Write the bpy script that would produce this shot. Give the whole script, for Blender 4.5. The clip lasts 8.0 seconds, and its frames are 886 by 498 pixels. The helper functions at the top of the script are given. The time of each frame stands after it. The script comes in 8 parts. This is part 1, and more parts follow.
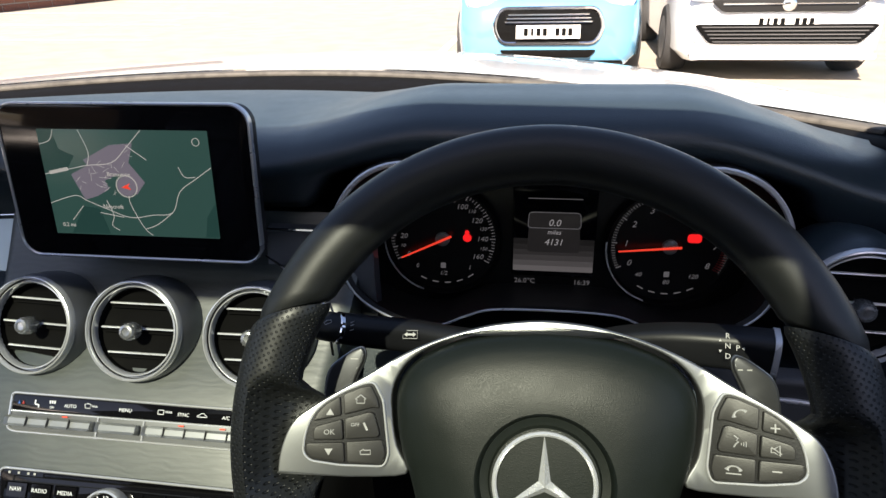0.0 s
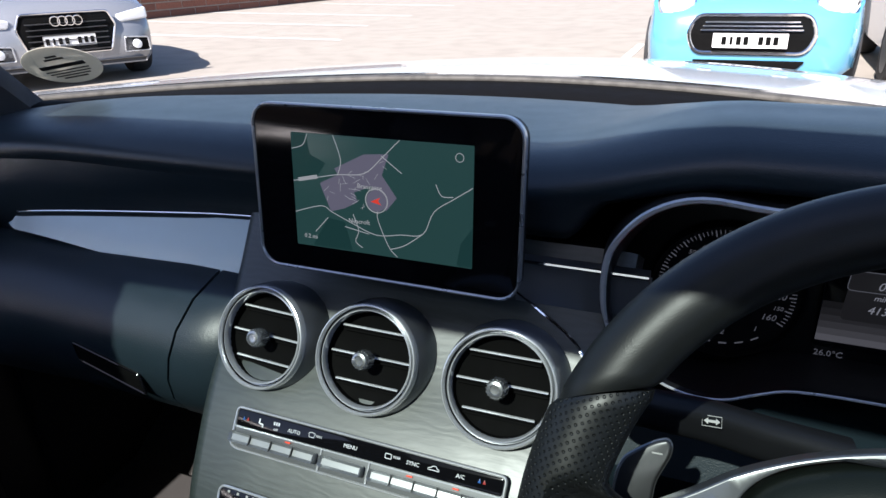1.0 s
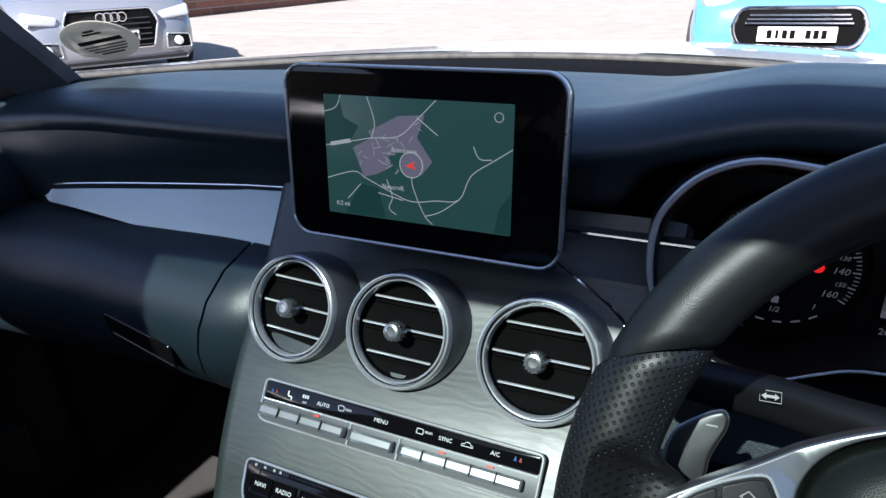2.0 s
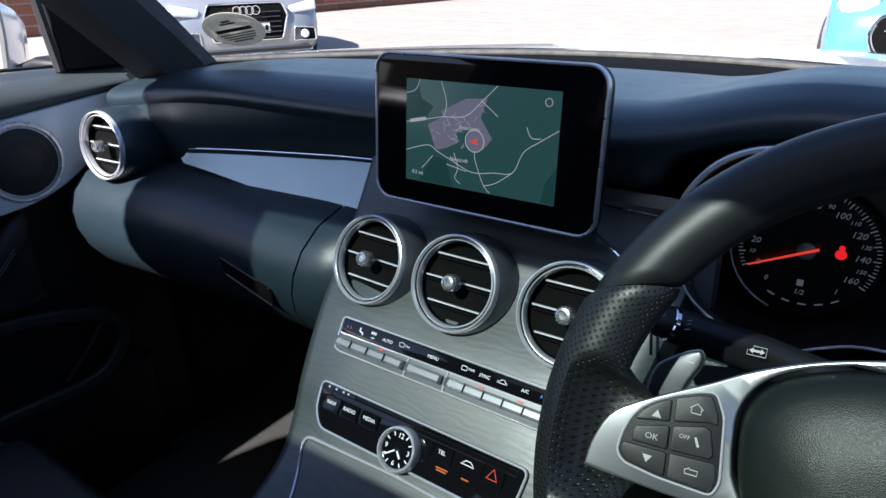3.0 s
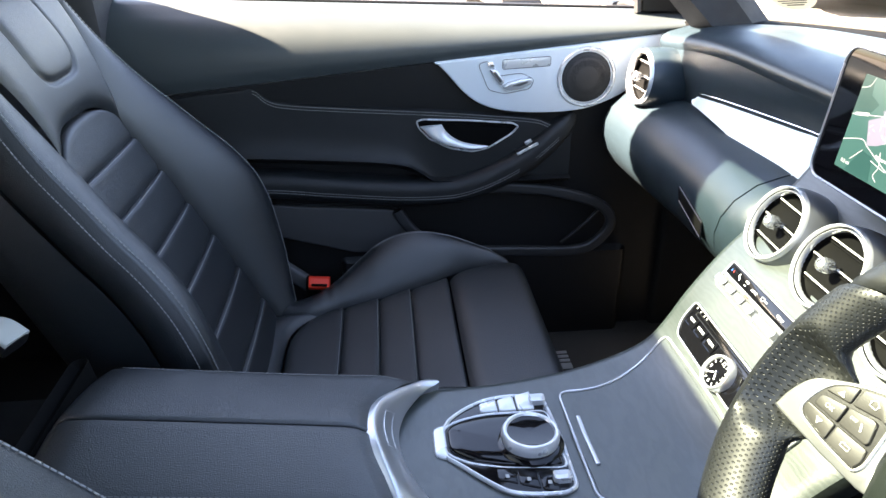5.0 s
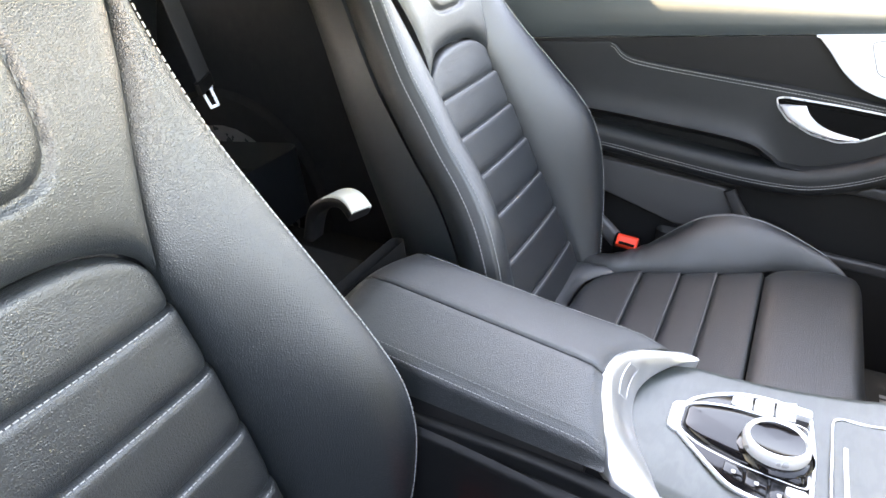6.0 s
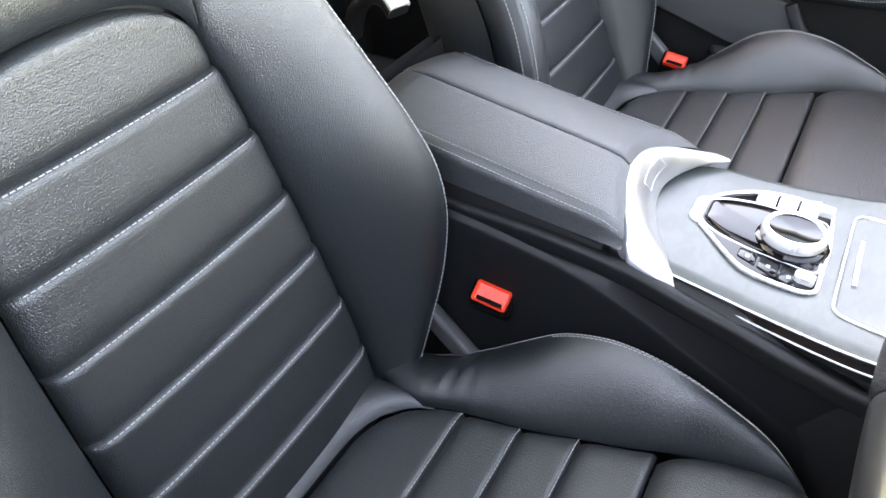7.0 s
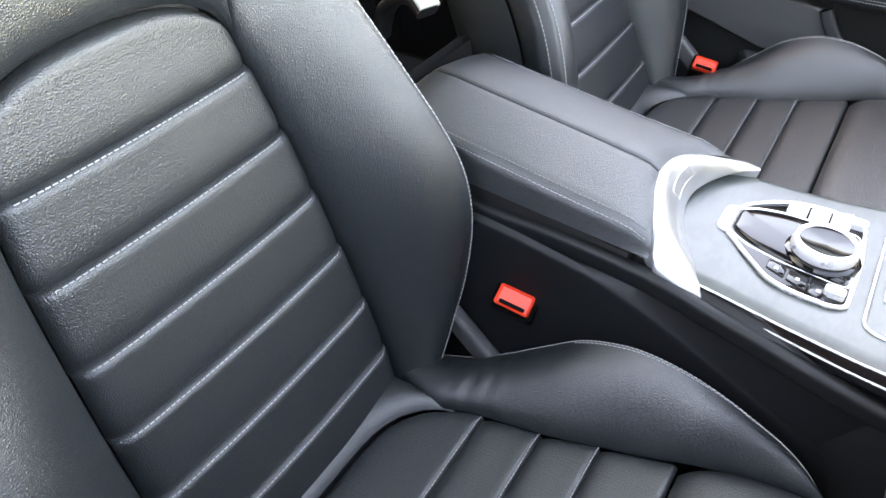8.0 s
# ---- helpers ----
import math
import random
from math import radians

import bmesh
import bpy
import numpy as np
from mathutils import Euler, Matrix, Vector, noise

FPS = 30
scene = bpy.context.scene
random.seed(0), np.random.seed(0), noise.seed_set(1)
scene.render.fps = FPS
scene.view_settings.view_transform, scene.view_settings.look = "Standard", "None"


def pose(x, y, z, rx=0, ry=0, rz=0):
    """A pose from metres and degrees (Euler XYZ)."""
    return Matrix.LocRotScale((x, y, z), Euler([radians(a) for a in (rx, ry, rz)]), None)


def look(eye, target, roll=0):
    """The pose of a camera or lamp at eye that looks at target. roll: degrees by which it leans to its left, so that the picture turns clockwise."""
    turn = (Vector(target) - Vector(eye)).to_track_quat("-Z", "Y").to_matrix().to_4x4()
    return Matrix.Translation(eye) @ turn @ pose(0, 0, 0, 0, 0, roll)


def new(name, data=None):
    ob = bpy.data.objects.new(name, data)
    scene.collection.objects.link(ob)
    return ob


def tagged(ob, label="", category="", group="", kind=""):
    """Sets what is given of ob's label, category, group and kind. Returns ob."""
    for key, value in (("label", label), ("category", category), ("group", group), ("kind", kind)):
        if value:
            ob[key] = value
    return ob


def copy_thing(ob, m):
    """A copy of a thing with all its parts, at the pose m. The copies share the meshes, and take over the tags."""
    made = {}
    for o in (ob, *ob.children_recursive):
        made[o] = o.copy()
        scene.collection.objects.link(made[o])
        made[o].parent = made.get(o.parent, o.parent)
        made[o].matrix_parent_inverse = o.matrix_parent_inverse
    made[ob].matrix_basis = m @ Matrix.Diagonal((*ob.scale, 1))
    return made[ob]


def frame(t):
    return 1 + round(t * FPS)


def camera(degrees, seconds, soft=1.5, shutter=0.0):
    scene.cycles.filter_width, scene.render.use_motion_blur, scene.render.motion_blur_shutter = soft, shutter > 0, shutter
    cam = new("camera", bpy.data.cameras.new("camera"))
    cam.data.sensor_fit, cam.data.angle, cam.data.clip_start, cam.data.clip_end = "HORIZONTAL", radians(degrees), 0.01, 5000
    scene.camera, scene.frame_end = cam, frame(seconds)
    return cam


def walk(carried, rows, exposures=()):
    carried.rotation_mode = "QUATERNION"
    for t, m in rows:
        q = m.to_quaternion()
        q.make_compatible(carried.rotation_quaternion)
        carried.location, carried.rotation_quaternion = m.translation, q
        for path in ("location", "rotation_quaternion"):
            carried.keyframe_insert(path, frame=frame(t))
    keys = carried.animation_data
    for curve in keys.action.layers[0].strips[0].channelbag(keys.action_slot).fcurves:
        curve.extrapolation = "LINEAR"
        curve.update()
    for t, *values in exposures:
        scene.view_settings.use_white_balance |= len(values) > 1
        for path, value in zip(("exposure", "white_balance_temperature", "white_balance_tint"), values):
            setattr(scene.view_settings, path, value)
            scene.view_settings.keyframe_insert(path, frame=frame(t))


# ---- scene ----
cam = camera(67.3, 8.0)
PATH = [
    (0, (0.3450, 0.1112, 1.1178), (0.0658, 1.9172, 0.3050), -1.44),
    (0.3, (0.3096, 0.0982, 1.1227), (-0.1377, 1.8712, 0.3125), -1.39),
    (0.5, (0.2793, 0.1095, 1.1197), (-0.2907, 1.8497, 0.3156), -1.59),
    (0.8, (0.2575, 0.1342, 1.1232), (-0.4507, 1.8226, 0.3183), -1.76),
    (1, (0.2330, 0.1803, 1.1089), (-0.4862, 1.8708, 0.3183), -1.64),
    (1.2, (0.2200, 0.2103, 1.1029), (-0.5043, 1.8871, 0.2881), -2.34),
    (2.5, (0.2457, 0.1716, 1.0691), (-0.6649, 1.7725, 0.2894), -1.37),
    (3, (0.3019, 0.1318, 1.0825), (-0.7717, 1.6257, 0.2977), -1.50),
    (3.2, (0.3377, 0.0987, 1.0830), (-0.8317, 1.5370, 0.3323), -1.29),
    (3.5, (0.3605, 0.0945, 1.1083), (-0.9415, 1.3940, 0.3234), -1.19),
    (4, (0.4396, 0.0816, 1.1280), (-1.0809, 1.0628, 0.2763), -1.00),
    (4.5, (0.5026, 0.0977, 1.1445), (-1.1518, 0.7327, 0.2174), -1.26),
    (5, (0.5282, 0.1475, 1.1437), (-1.2345, 0.2976, 0.2108), -0.65),
    (5.2, (0.5289, 0.1655, 1.1474), (-1.2349, 0.0842, 0.2081), -1.01),
    (6.3, (0.571, 0.239, 1.122), (-0.844, -0.695, 0.061), -2.4),
    (6.5, (0.573, 0.252, 1.113), (-0.774, -0.63, -0.074), -2.3),
    (7, (0.608, 0.258, 1.095), (-0.615, -0.554, -0.264), -2.8),
    (7.5, (0.619, 0.249, 1.099), (-0.569, -0.6, -0.268), -2.6),
    (8, (0.607, 0.25, 1.099), (-0.58, -0.604, -0.265), -2.7),
]
EXPOSE = [(0.0, 1.95, 6900, 22), (0.5, 1.5, 6300, 23), (1.0, 1.55, 5850, 22), (2.5, 1.65, 5600, 20), (4.0, 2.2, 5700, 20), (4.5, 3.3, 6200, 19), (5.0, 4.5, 7400, 19), (6.3, 6.45, 10800, 21), (8.0, 6.5, 10700, 20)]
walk(cam, [(t, look(eye, target, roll)) for t, eye, target, roll in PATH], EXPOSE)

# ---- daylight: sun from behind and to the car's left, clear sky ----
TO_SUN = Vector((-0.118, -0.735, 0.68)).normalized()
world = bpy.data.worlds.new("sky")
scene.world = world
world.use_nodes = True
wn = world.node_tree
sky = wn.nodes.new("ShaderNodeTexSky")
sky.sky_type = "NISHITA"
sky.sun_disc = False
sky.air_density, sky.dust_density, sky.ozone_density = 1.0, 1.2, 1.0
sky.sun_elevation = math.asin(TO_SUN.z)
sky.sun_rotation = math.atan2(TO_SUN.x, TO_SUN.y)
wn.nodes["Background"].inputs[1].default_value = 0.068
wn.links.new(sky.outputs[0], wn.nodes["Background"].inputs[0])
sun = new("sun", bpy.data.lights.new("sun", "SUN"))
sun.data.energy, sun.data.angle, sun.data.color = 6.0, radians(0.6), (1.0, 0.92, 0.77)
sun.matrix_world = look(TO_SUN * 30, (0, 0, 0))
# ---- materials ----
def material(name, color, rough=0.5, metal=0.0, vary=0.12, scale=6.0, bump=0.0, bump_scale=400.0, coat=0.0, spec=0.5,
             mottle=0.0, mottle_scale=40.0, pattern="noise", emit=None, emit_strength=1.0, random_tone=0.0):
    """A procedural surface: base colour with broad and fine variation, roughness variation and fine relief."""
    m = bpy.data.materials.new(name)
    m.use_nodes = True
    nt = m.node_tree
    b = nt.nodes["Principled BSDF"]
    b.inputs["Metallic"].default_value = metal
    b.inputs["Specular IOR Level"].default_value = spec
    b.inputs["Coat Weight"].default_value = coat
    b.inputs["Coat Roughness"].default_value = 0.05
    co = nt.nodes.new("ShaderNodeTexCoord")
    n1 = nt.nodes.new("ShaderNodeTexNoise")
    n1.inputs["Scale"].default_value, n1.inputs["Detail"].default_value = scale, 4
    nt.links.new(co.outputs["Object"], n1.inputs["Vector"])
    n2 = nt.nodes.new("ShaderNodeTexNoise")
    n2.inputs["Scale"].default_value, n2.inputs["Detail"].default_value = mottle_scale, 3
    nt.links.new(co.outputs["Object"], n2.inputs["Vector"])
    ramp = nt.nodes.new("ShaderNodeMix")
    ramp.data_type = "RGBA"
    c = Vector(color)
    ramp.inputs[6].default_value = (*(c * (1 - vary)), 1)
    ramp.inputs[7].default_value = (*[min(1.0, v) for v in c * (1 + vary)], 1)
    nt.links.new(n1.outputs["Fac"], ramp.inputs[0])
    out = ramp.outputs[2]
    if mottle:
        mix = nt.nodes.new("ShaderNodeMix")
        mix.data_type = "RGBA"
        mix.inputs[7].default_value = (*(c * (1 - mottle)), 1)
        st = nt.nodes.new("ShaderNodeMapRange")
        st.inputs[1].default_value, st.inputs[2].default_value = 0.45, 0.65
        nt.links.new(n2.outputs["Fac"], st.inputs[0])
        nt.links.new(st.outputs[0], mix.inputs[0])
        nt.links.new(out, mix.inputs[6])
        out = mix.outputs[2]
    if random_tone:
        info = nt.nodes.new("ShaderNodeObjectInfo")
        hs = nt.nodes.new("ShaderNodeHueSaturation")
        mr = nt.nodes.new("ShaderNodeMapRange")
        mr.inputs[3].default_value, mr.inputs[4].default_value = 1 - random_tone, 1 + random_tone
        nt.links.new(info.outputs["Random"], mr.inputs[0])
        nt.links.new(mr.outputs[0], hs.inputs["Value"])
        nt.links.new(out, hs.inputs["Color"])
        out = hs.outputs["Color"]
    nt.links.new(out, b.inputs["Base Color"])
    rr = nt.nodes.new("ShaderNodeMapRange")
    rr.inputs[3].default_value, rr.inputs[4].default_value = max(0.02, rough * 0.85), min(1.0, rough * 1.15)
    nt.links.new(n2.outputs["Fac"], rr.inputs[0])
    nt.links.new(rr.outputs[0], b.inputs["Roughness"])
    if bump:
        if pattern == "cells":
            n3 = nt.nodes.new("ShaderNodeTexVoronoi")
            n3.feature = "DISTANCE_TO_EDGE"
            n3.inputs["Scale"].default_value = bump_scale
            o3 = n3.outputs["Distance"]
        else:
            n3 = nt.nodes.new("ShaderNodeTexNoise")
            n3.inputs["Scale"].default_value, n3.inputs["Detail"].default_value = bump_scale, 2
            o3 = n3.outputs["Fac"]
        nt.links.new(co.outputs["Object"], n3.inputs["Vector"])
        bp = nt.nodes.new("ShaderNodeBump")
        bp.inputs["Strength"].default_value, bp.inputs["Distance"].default_value = bump, 0.001
        nt.links.new(o3, bp.inputs["Height"])
        nt.links.new(bp.outputs[0], b.inputs["Normal"])
    if emit:
        b.inputs["Emission Color"].default_value = (*emit, 1)
        b.inputs["Emission Strength"].default_value = emit_strength
    return m


def wood_material():
    """Open-pore dark ash: wavy grain stretched across the car, with fine pores."""
    m = material("dark_open_pore_ash", (0.05, 0.053, 0.05), rough=0.42, vary=0.1)
    nt = m.node_tree
    b = nt.nodes["Principled BSDF"]
    b.inputs["Specular IOR Level"].default_value = 1.0
    co = nt.nodes.new("ShaderNodeTexCoord")
    mp = nt.nodes.new("ShaderNodeMapping")
    mp.inputs["Scale"].default_value = (8.0, 20.0, 20.0)
    nt.links.new(co.outputs["Object"], mp.inputs[0])
    w = nt.nodes.new("ShaderNodeTexWave")
    w.wave_type, w.bands_direction = "BANDS", "Z"
    w.inputs["Scale"].default_value, w.inputs["Distortion"].default_value = 3.2, 9.0
    w.inputs["Detail"].default_value, w.inputs["Detail Scale"].default_value = 3.0, 1.2
    nt.links.new(mp.outputs[0], w.inputs["Vector"])
    mp2 = nt.nodes.new("ShaderNodeMapping")
    mp2.inputs["Scale"].default_value = (40, 900, 900)
    nt.links.new(co.outputs["Object"], mp2.inputs[0])
    n = nt.nodes.new("ShaderNodeTexNoise")
    n.inputs["Scale"].default_value = 1.0
    nt.links.new(mp2.outputs[0], n.inputs["Vector"])
    mix = nt.nodes.new("ShaderNodeMix")
    mix.data_type = "RGBA"
    mix.inputs[6].default_value, mix.inputs[7].default_value = (0.0215, 0.0305, 0.0285, 1), (0.0310, 0.0420, 0.0390, 1)
    nt.links.new(w.outputs["Fac"], mix.inputs[0])
    mul = nt.nodes.new("ShaderNodeMix")
    mul.data_type = "RGBA"
    mul.blend_type = "MULTIPLY"
    mul.inputs[0].default_value = 0.3
    nt.links.new(mix.outputs[2], mul.inputs[6])
    nt.links.new(n.outputs["Fac"], mul.inputs[7])
    nt.links.new(mul.outputs[2], b.inputs["Base Color"])
    add = nt.nodes.new("ShaderNodeMath")
    add.operation = "ADD"
    nt.links.new(w.outputs["Fac"], add.inputs[0])
    nt.links.new(n.outputs["Fac"], add.inputs[1])
    bp = nt.nodes.new("ShaderNodeBump")
    bp.inputs["Strength"].default_value, bp.inputs["Distance"].default_value = 0.10, 0.0003
    nt.links.new(add.outputs[0], bp.inputs["Height"])
    nt.links.new(bp.outputs[0], b.inputs["Normal"])
    return m


def glass_material(name, tint=(1, 1, 1), rough=0.0, ior=1.45):
    m = bpy.data.materials.new(name)
    m.use_nodes = True
    nt = m.node_tree
    nt.nodes.remove(nt.nodes["Principled BSDF"])
    tr = nt.nodes.new("ShaderNodeBsdfTransparent")
    tr.inputs[0].default_value = (*tint, 1)
    gl = nt.nodes.new("ShaderNodeBsdfGlossy")
    gl.inputs["Roughness"].default_value = rough
    mx = nt.nodes.new("ShaderNodeMixShader")
    mx.inputs[0].default_value = 0.05
    nt.links.new(tr.outputs[0], mx.inputs[1])
    nt.links.new(gl.outputs[0], mx.inputs[2])
    nt.links.new(mx.outputs[0], nt.nodes["Material Output"].inputs[0])
    return m


SOFT = material("soft_touch_black", (0.0140, 0.0238, 0.0310), rough=0.36, spec=0.45, bump=0.25, bump_scale=900, vary=0.15)
LEATHER = material("black_seat_leather", (0.0070, 0.0105, 0.0130), rough=0.43, spec=1.0, bump=0.62, bump_scale=540, pattern="cells", vary=0.15, mottle=0.10, mottle_scale=480)
LEATHER_P = material("perforated_leather", (0.0070, 0.0105, 0.0130), rough=0.43, spec=1.0, bump=0.62, bump_scale=540, pattern="cells", vary=0.15, mottle=0.10, mottle_scale=480)
WHEEL_L = material("wheel_leather", (0.0075, 0.0085, 0.0085), rough=0.42, bump=0.10, bump_scale=1100, pattern="cells", vary=0.15)
BLACK_P = material("black_plastic", (0.007, 0.007, 0.0075), spec=0.35, rough=0.5, bump=0.2, bump_scale=1200, vary=0.1)
# BLACK_P again, darkened for the shade low beside the driver seat.
SKIRT = material("shaded_skirt_vinyl", (0.0050, 0.0056, 0.0064), spec=0.25, rough=0.5, bump=0.2, bump_scale=1100, vary=0.1)
GLOSS_B = material("piano_black", (0.004, 0.004, 0.005), rough=0.06, vary=0.05, spec=0.32)
# Besides black parts, this near-black also paints the shade of recesses.
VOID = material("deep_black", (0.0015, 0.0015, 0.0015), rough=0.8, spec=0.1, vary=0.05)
SILVER = material("satin_silver", (0.64, 0.65, 0.66), rough=0.28, metal=0.45, vary=0.03)
SILVER_P = material("silver_paint", (0.50, 0.51, 0.53), rough=0.28, metal=0.7, vary=0.05)
KNOB = material("knob_metal", (0.34, 0.35, 0.36), rough=0.25, metal=0.8, vary=0.05)
STRIP = material("satin_trim_aluminium", (0.38, 0.46, 0.47), rough=0.38, metal=0.4, vary=0.05, bump=0.08, bump_scale=900)
ALU = material("brushed_aluminium", (0.66, 0.71, 0.75), rough=0.38, metal=0.15, vary=0.05, bump=0.08, bump_scale=900)
CHROME = material("chrome", (0.85, 0.85, 0.86), rough=0.08, metal=1.0, vary=0.02)
WOOD = wood_material()
ROCKER = material("rocker_key_metal", (0.26, 0.27, 0.28), rough=0.34, metal=0.6, vary=0.05)
BAY = material("grey_bay_metal", (0.13, 0.135, 0.14), rough=0.4, metal=0.5, vary=0.05)
RING = material("bright_ring_metal", (0.62, 0.63, 0.65), rough=0.22, metal=0.55, vary=0.03)
SPOKE = material("spoke_silver", (0.30, 0.31, 0.315), rough=0.30, metal=0.85, vary=0.04)
CARPET = material("grey_carpet", (0.045, 0.044, 0.040), rough=0.95, bump=1.0, bump_scale=700, vary=0.25, mottle=0.3, mottle_scale=500, spec=0.1)
# CARPET darkened in colour for the shade in footwells and rear.
CARPET_D = material("shaded_carpet", (0.018, 0.0175, 0.017), rough=0.95, bump=1.0, bump_scale=700, vary=0.25, spec=0.1)
THREAD = material("white_thread", (0.25, 0.25, 0.245), rough=0.8, vary=0.1)
RED_P = material("red_plastic", (0.75, 0.045, 0.02), rough=0.35, vary=0.05)
DARK_M = material("dark_satin_metal", (0.20, 0.21, 0.23), rough=0.30, metal=0.75, vary=0.06)
GREY_P = material("grey_plastic", (0.05, 0.05, 0.052), rough=0.5, vary=0.1, bump=0.15, bump_scale=900)
WSYM = material("key_symbol_white", (0.36, 0.36, 0.35), 0.5)
WHITE_PRINT = material("white_print", (0.75, 0.76, 0.78), rough=0.5, vary=0.02)
GLASS = glass_material("clear_glass", (0.93, 0.96, 0.95))
ROOFGLASS = glass_material("tinted_glass", (0.52, 0.57, 0.545))
MIRROR = material("mirror_silver", (0.42, 0.43, 0.42), rough=0.01, metal=1.0, vary=0.0)


def glow(name, color, strength=1.0):
    """A lit display colour on a dark, glossy ground."""
    return material(name, [c * 0.12 for c in color], rough=0.3, vary=0.02, emit=color, emit_strength=strength * 0.27)


# ---- mesh builders ----
def finish(name, bm, mat, parent=None, sharp=38):
    bmesh.ops.remove_doubles(bm, verts=bm.verts, dist=1e-6)
    bmesh.ops.recalc_face_normals(bm, faces=bm.faces)
    me = bpy.data.meshes.new(name)
    bm.to_mesh(me)
    bm.free()
    me.materials.append(mat)
    me.polygons.foreach_set("use_smooth", [True] * len(me.polygons))
    me.set_sharp_from_angle(angle=radians(sharp))
    ob = new(name, me)
    ob.parent = parent
    return ob


def part(name, bm, mat, parent, label="", sharp=38):
    ob = finish(name, bm, mat, parent, sharp)
    if label:
        ob["label"] = label
    return ob


def thing(name, label, category, at=(0, 0, 0), group="", kind=""):
    """An Empty at a thing's base; its parts are built in world metres."""
    ob = tagged(new(name), label, category, group, kind)
    ob.empty_display_size = 0.05
    return ob


def frame_at(origin, normal, up=(0, 0, 1)):
    """A pose whose z is the normal and whose y leans to up."""
    z = Vector(normal).normalized()
    x = Vector(up).cross(z).normalized()
    y = z.cross(x)
    return Matrix.Translation(origin) @ Matrix((x, y, z)).transposed().to_4x4()


def loft(rings, ring_closed=True, caps=True, path_closed=False, bm=None):
    bm = bm or bmesh.new()
    vs = [[bm.verts.new(p) for p in ring] for ring in rings]
    n = len(vs[0])
    rows = range(len(vs)) if path_closed else range(len(vs) - 1)
    for i in rows:
        a, b = vs[i], vs[(i + 1) % len(vs)]
        for j in range(n if ring_closed else n - 1):
            k = (j + 1) % n
            bm.faces.new((a[j], a[k], b[k], b[j]))
    if caps and not path_closed and ring_closed:
        bm.faces.new(vs[0])
        bm.faces.new(vs[-1])
    return bm


def smooth_path(pts, per=6, closed=False):
    """Catmull-Rom through the points."""
    pts = [Vector(p) for p in pts]
    n = len(pts)
    out = []
    for i in range(n if closed else n - 1):
        if closed:
            p0, p1, p2, p3 = pts[i - 1], pts[i], pts[(i + 1) % n], pts[(i + 2) % n]
        else:
            p0, p1, p2, p3 = pts[max(i - 1, 0)], pts[i], pts[i + 1], pts[min(i + 2, n - 1)]
        for k in range(per):
            t = k / per
            out.append(0.5 * ((2 * p1) + (p2 - p0) * t + (2 * p0 - 5 * p1 + 4 * p2 - p3) * t * t + (3 * p1 - p0 - 3 * p2 + p3) * t ** 3))
    if not closed:
        out.append(pts[-1])
    return out


def sweep(path, section, closed=False, up=(0, 0, 1), bm=None, scale=None):
    """A section (list of (a, b): sideways and along up) carried along a path."""
    path = [Vector(p) for p in path]
    rings = []
    n = len(path)
    for i, p in enumerate(path):
        if closed:
            t = path[(i + 1) % n] - path[i - 1]
        else:
            t = path[min(i + 1, n - 1)] - path[max(i - 1, 0)]
        t.normalize()
        s = t.cross(Vector(up))
        if s.length < 1e-4:
            s = t.cross(Vector((0, 1, 0)))
        s.normalize()
        u = s.cross(t)
        k = scale(i / max(1, n - 1)) if scale else 1.0
        rings.append([p + s * a * k + u * b * k for a, b in section])
    return loft(rings, path_closed=closed, bm=bm)


def circle(r, seg=10, ry=None):
    return [(r * math.cos(2 * math.pi * i / seg), (ry or r) * math.sin(2 * math.pi * i / seg)) for i in range(seg)]


def tube(path, r, seg=8, closed=False, up=(0, 0, 1), bm=None, scale=None):
    return sweep(path, circle(r, seg), closed, up, bm, scale)


def rrect(w, h, r, seg=5, cx=0.0, cy=0.0):
    out = []
    for sx, sy, a0 in ((1, 1, 0), (-1, 1, 90), (-1, -1, 180), (1, -1, 270)):
        for i in range(seg + 1):
            a = radians(a0 + 90 * i / seg)
            out.append((cx + sx * (w / 2 - r) + r * math.cos(a), cy + sy * (h / 2 - r) + r * math.sin(a)))
    return out


def round_poly(pts, r, seg=4):
    """The outline of a polygon with rounded corners."""
    out = []
    n = len(pts)
    for i in range(n):
        p0, p1, p2 = Vector(pts[i - 1]), Vector(pts[i]), Vector(pts[(i + 1) % n])
        a, b = p0 - p1, p2 - p1
        k = min(r, a.length * 0.45, b.length * 0.45)
        s, e = p1 + a.normalized() * k, p1 + b.normalized() * k
        for j in range(seg + 1):
            t = j / seg
            out.append(tuple((1 - t) ** 2 * s + 2 * t * (1 - t) * p1 + t * t * e))
    return out


def inset(outline, d):
    """An outline shrunk towards its middle by about d."""
    n = len(outline)
    out = []
    area = sum(outline[i - 1][0] * outline[i][1] - outline[i][0] * outline[i - 1][1] for i in range(n))
    sg = 1 if area > 0 else -1
    for i in range(n):
        p0, p2 = Vector(outline[i - 1]), Vector(outline[(i + 1) % n])
        t = (p2 - p0)
        if t.length < 1e-9:
            out.append(tuple(outline[i]))
            continue
        t.normalize()
        nrm = Vector((-t.y, t.x)) * sg
        out.append((outline[i][0] + nrm.x * d, outline[i][1] + nrm.y * d))
    return out


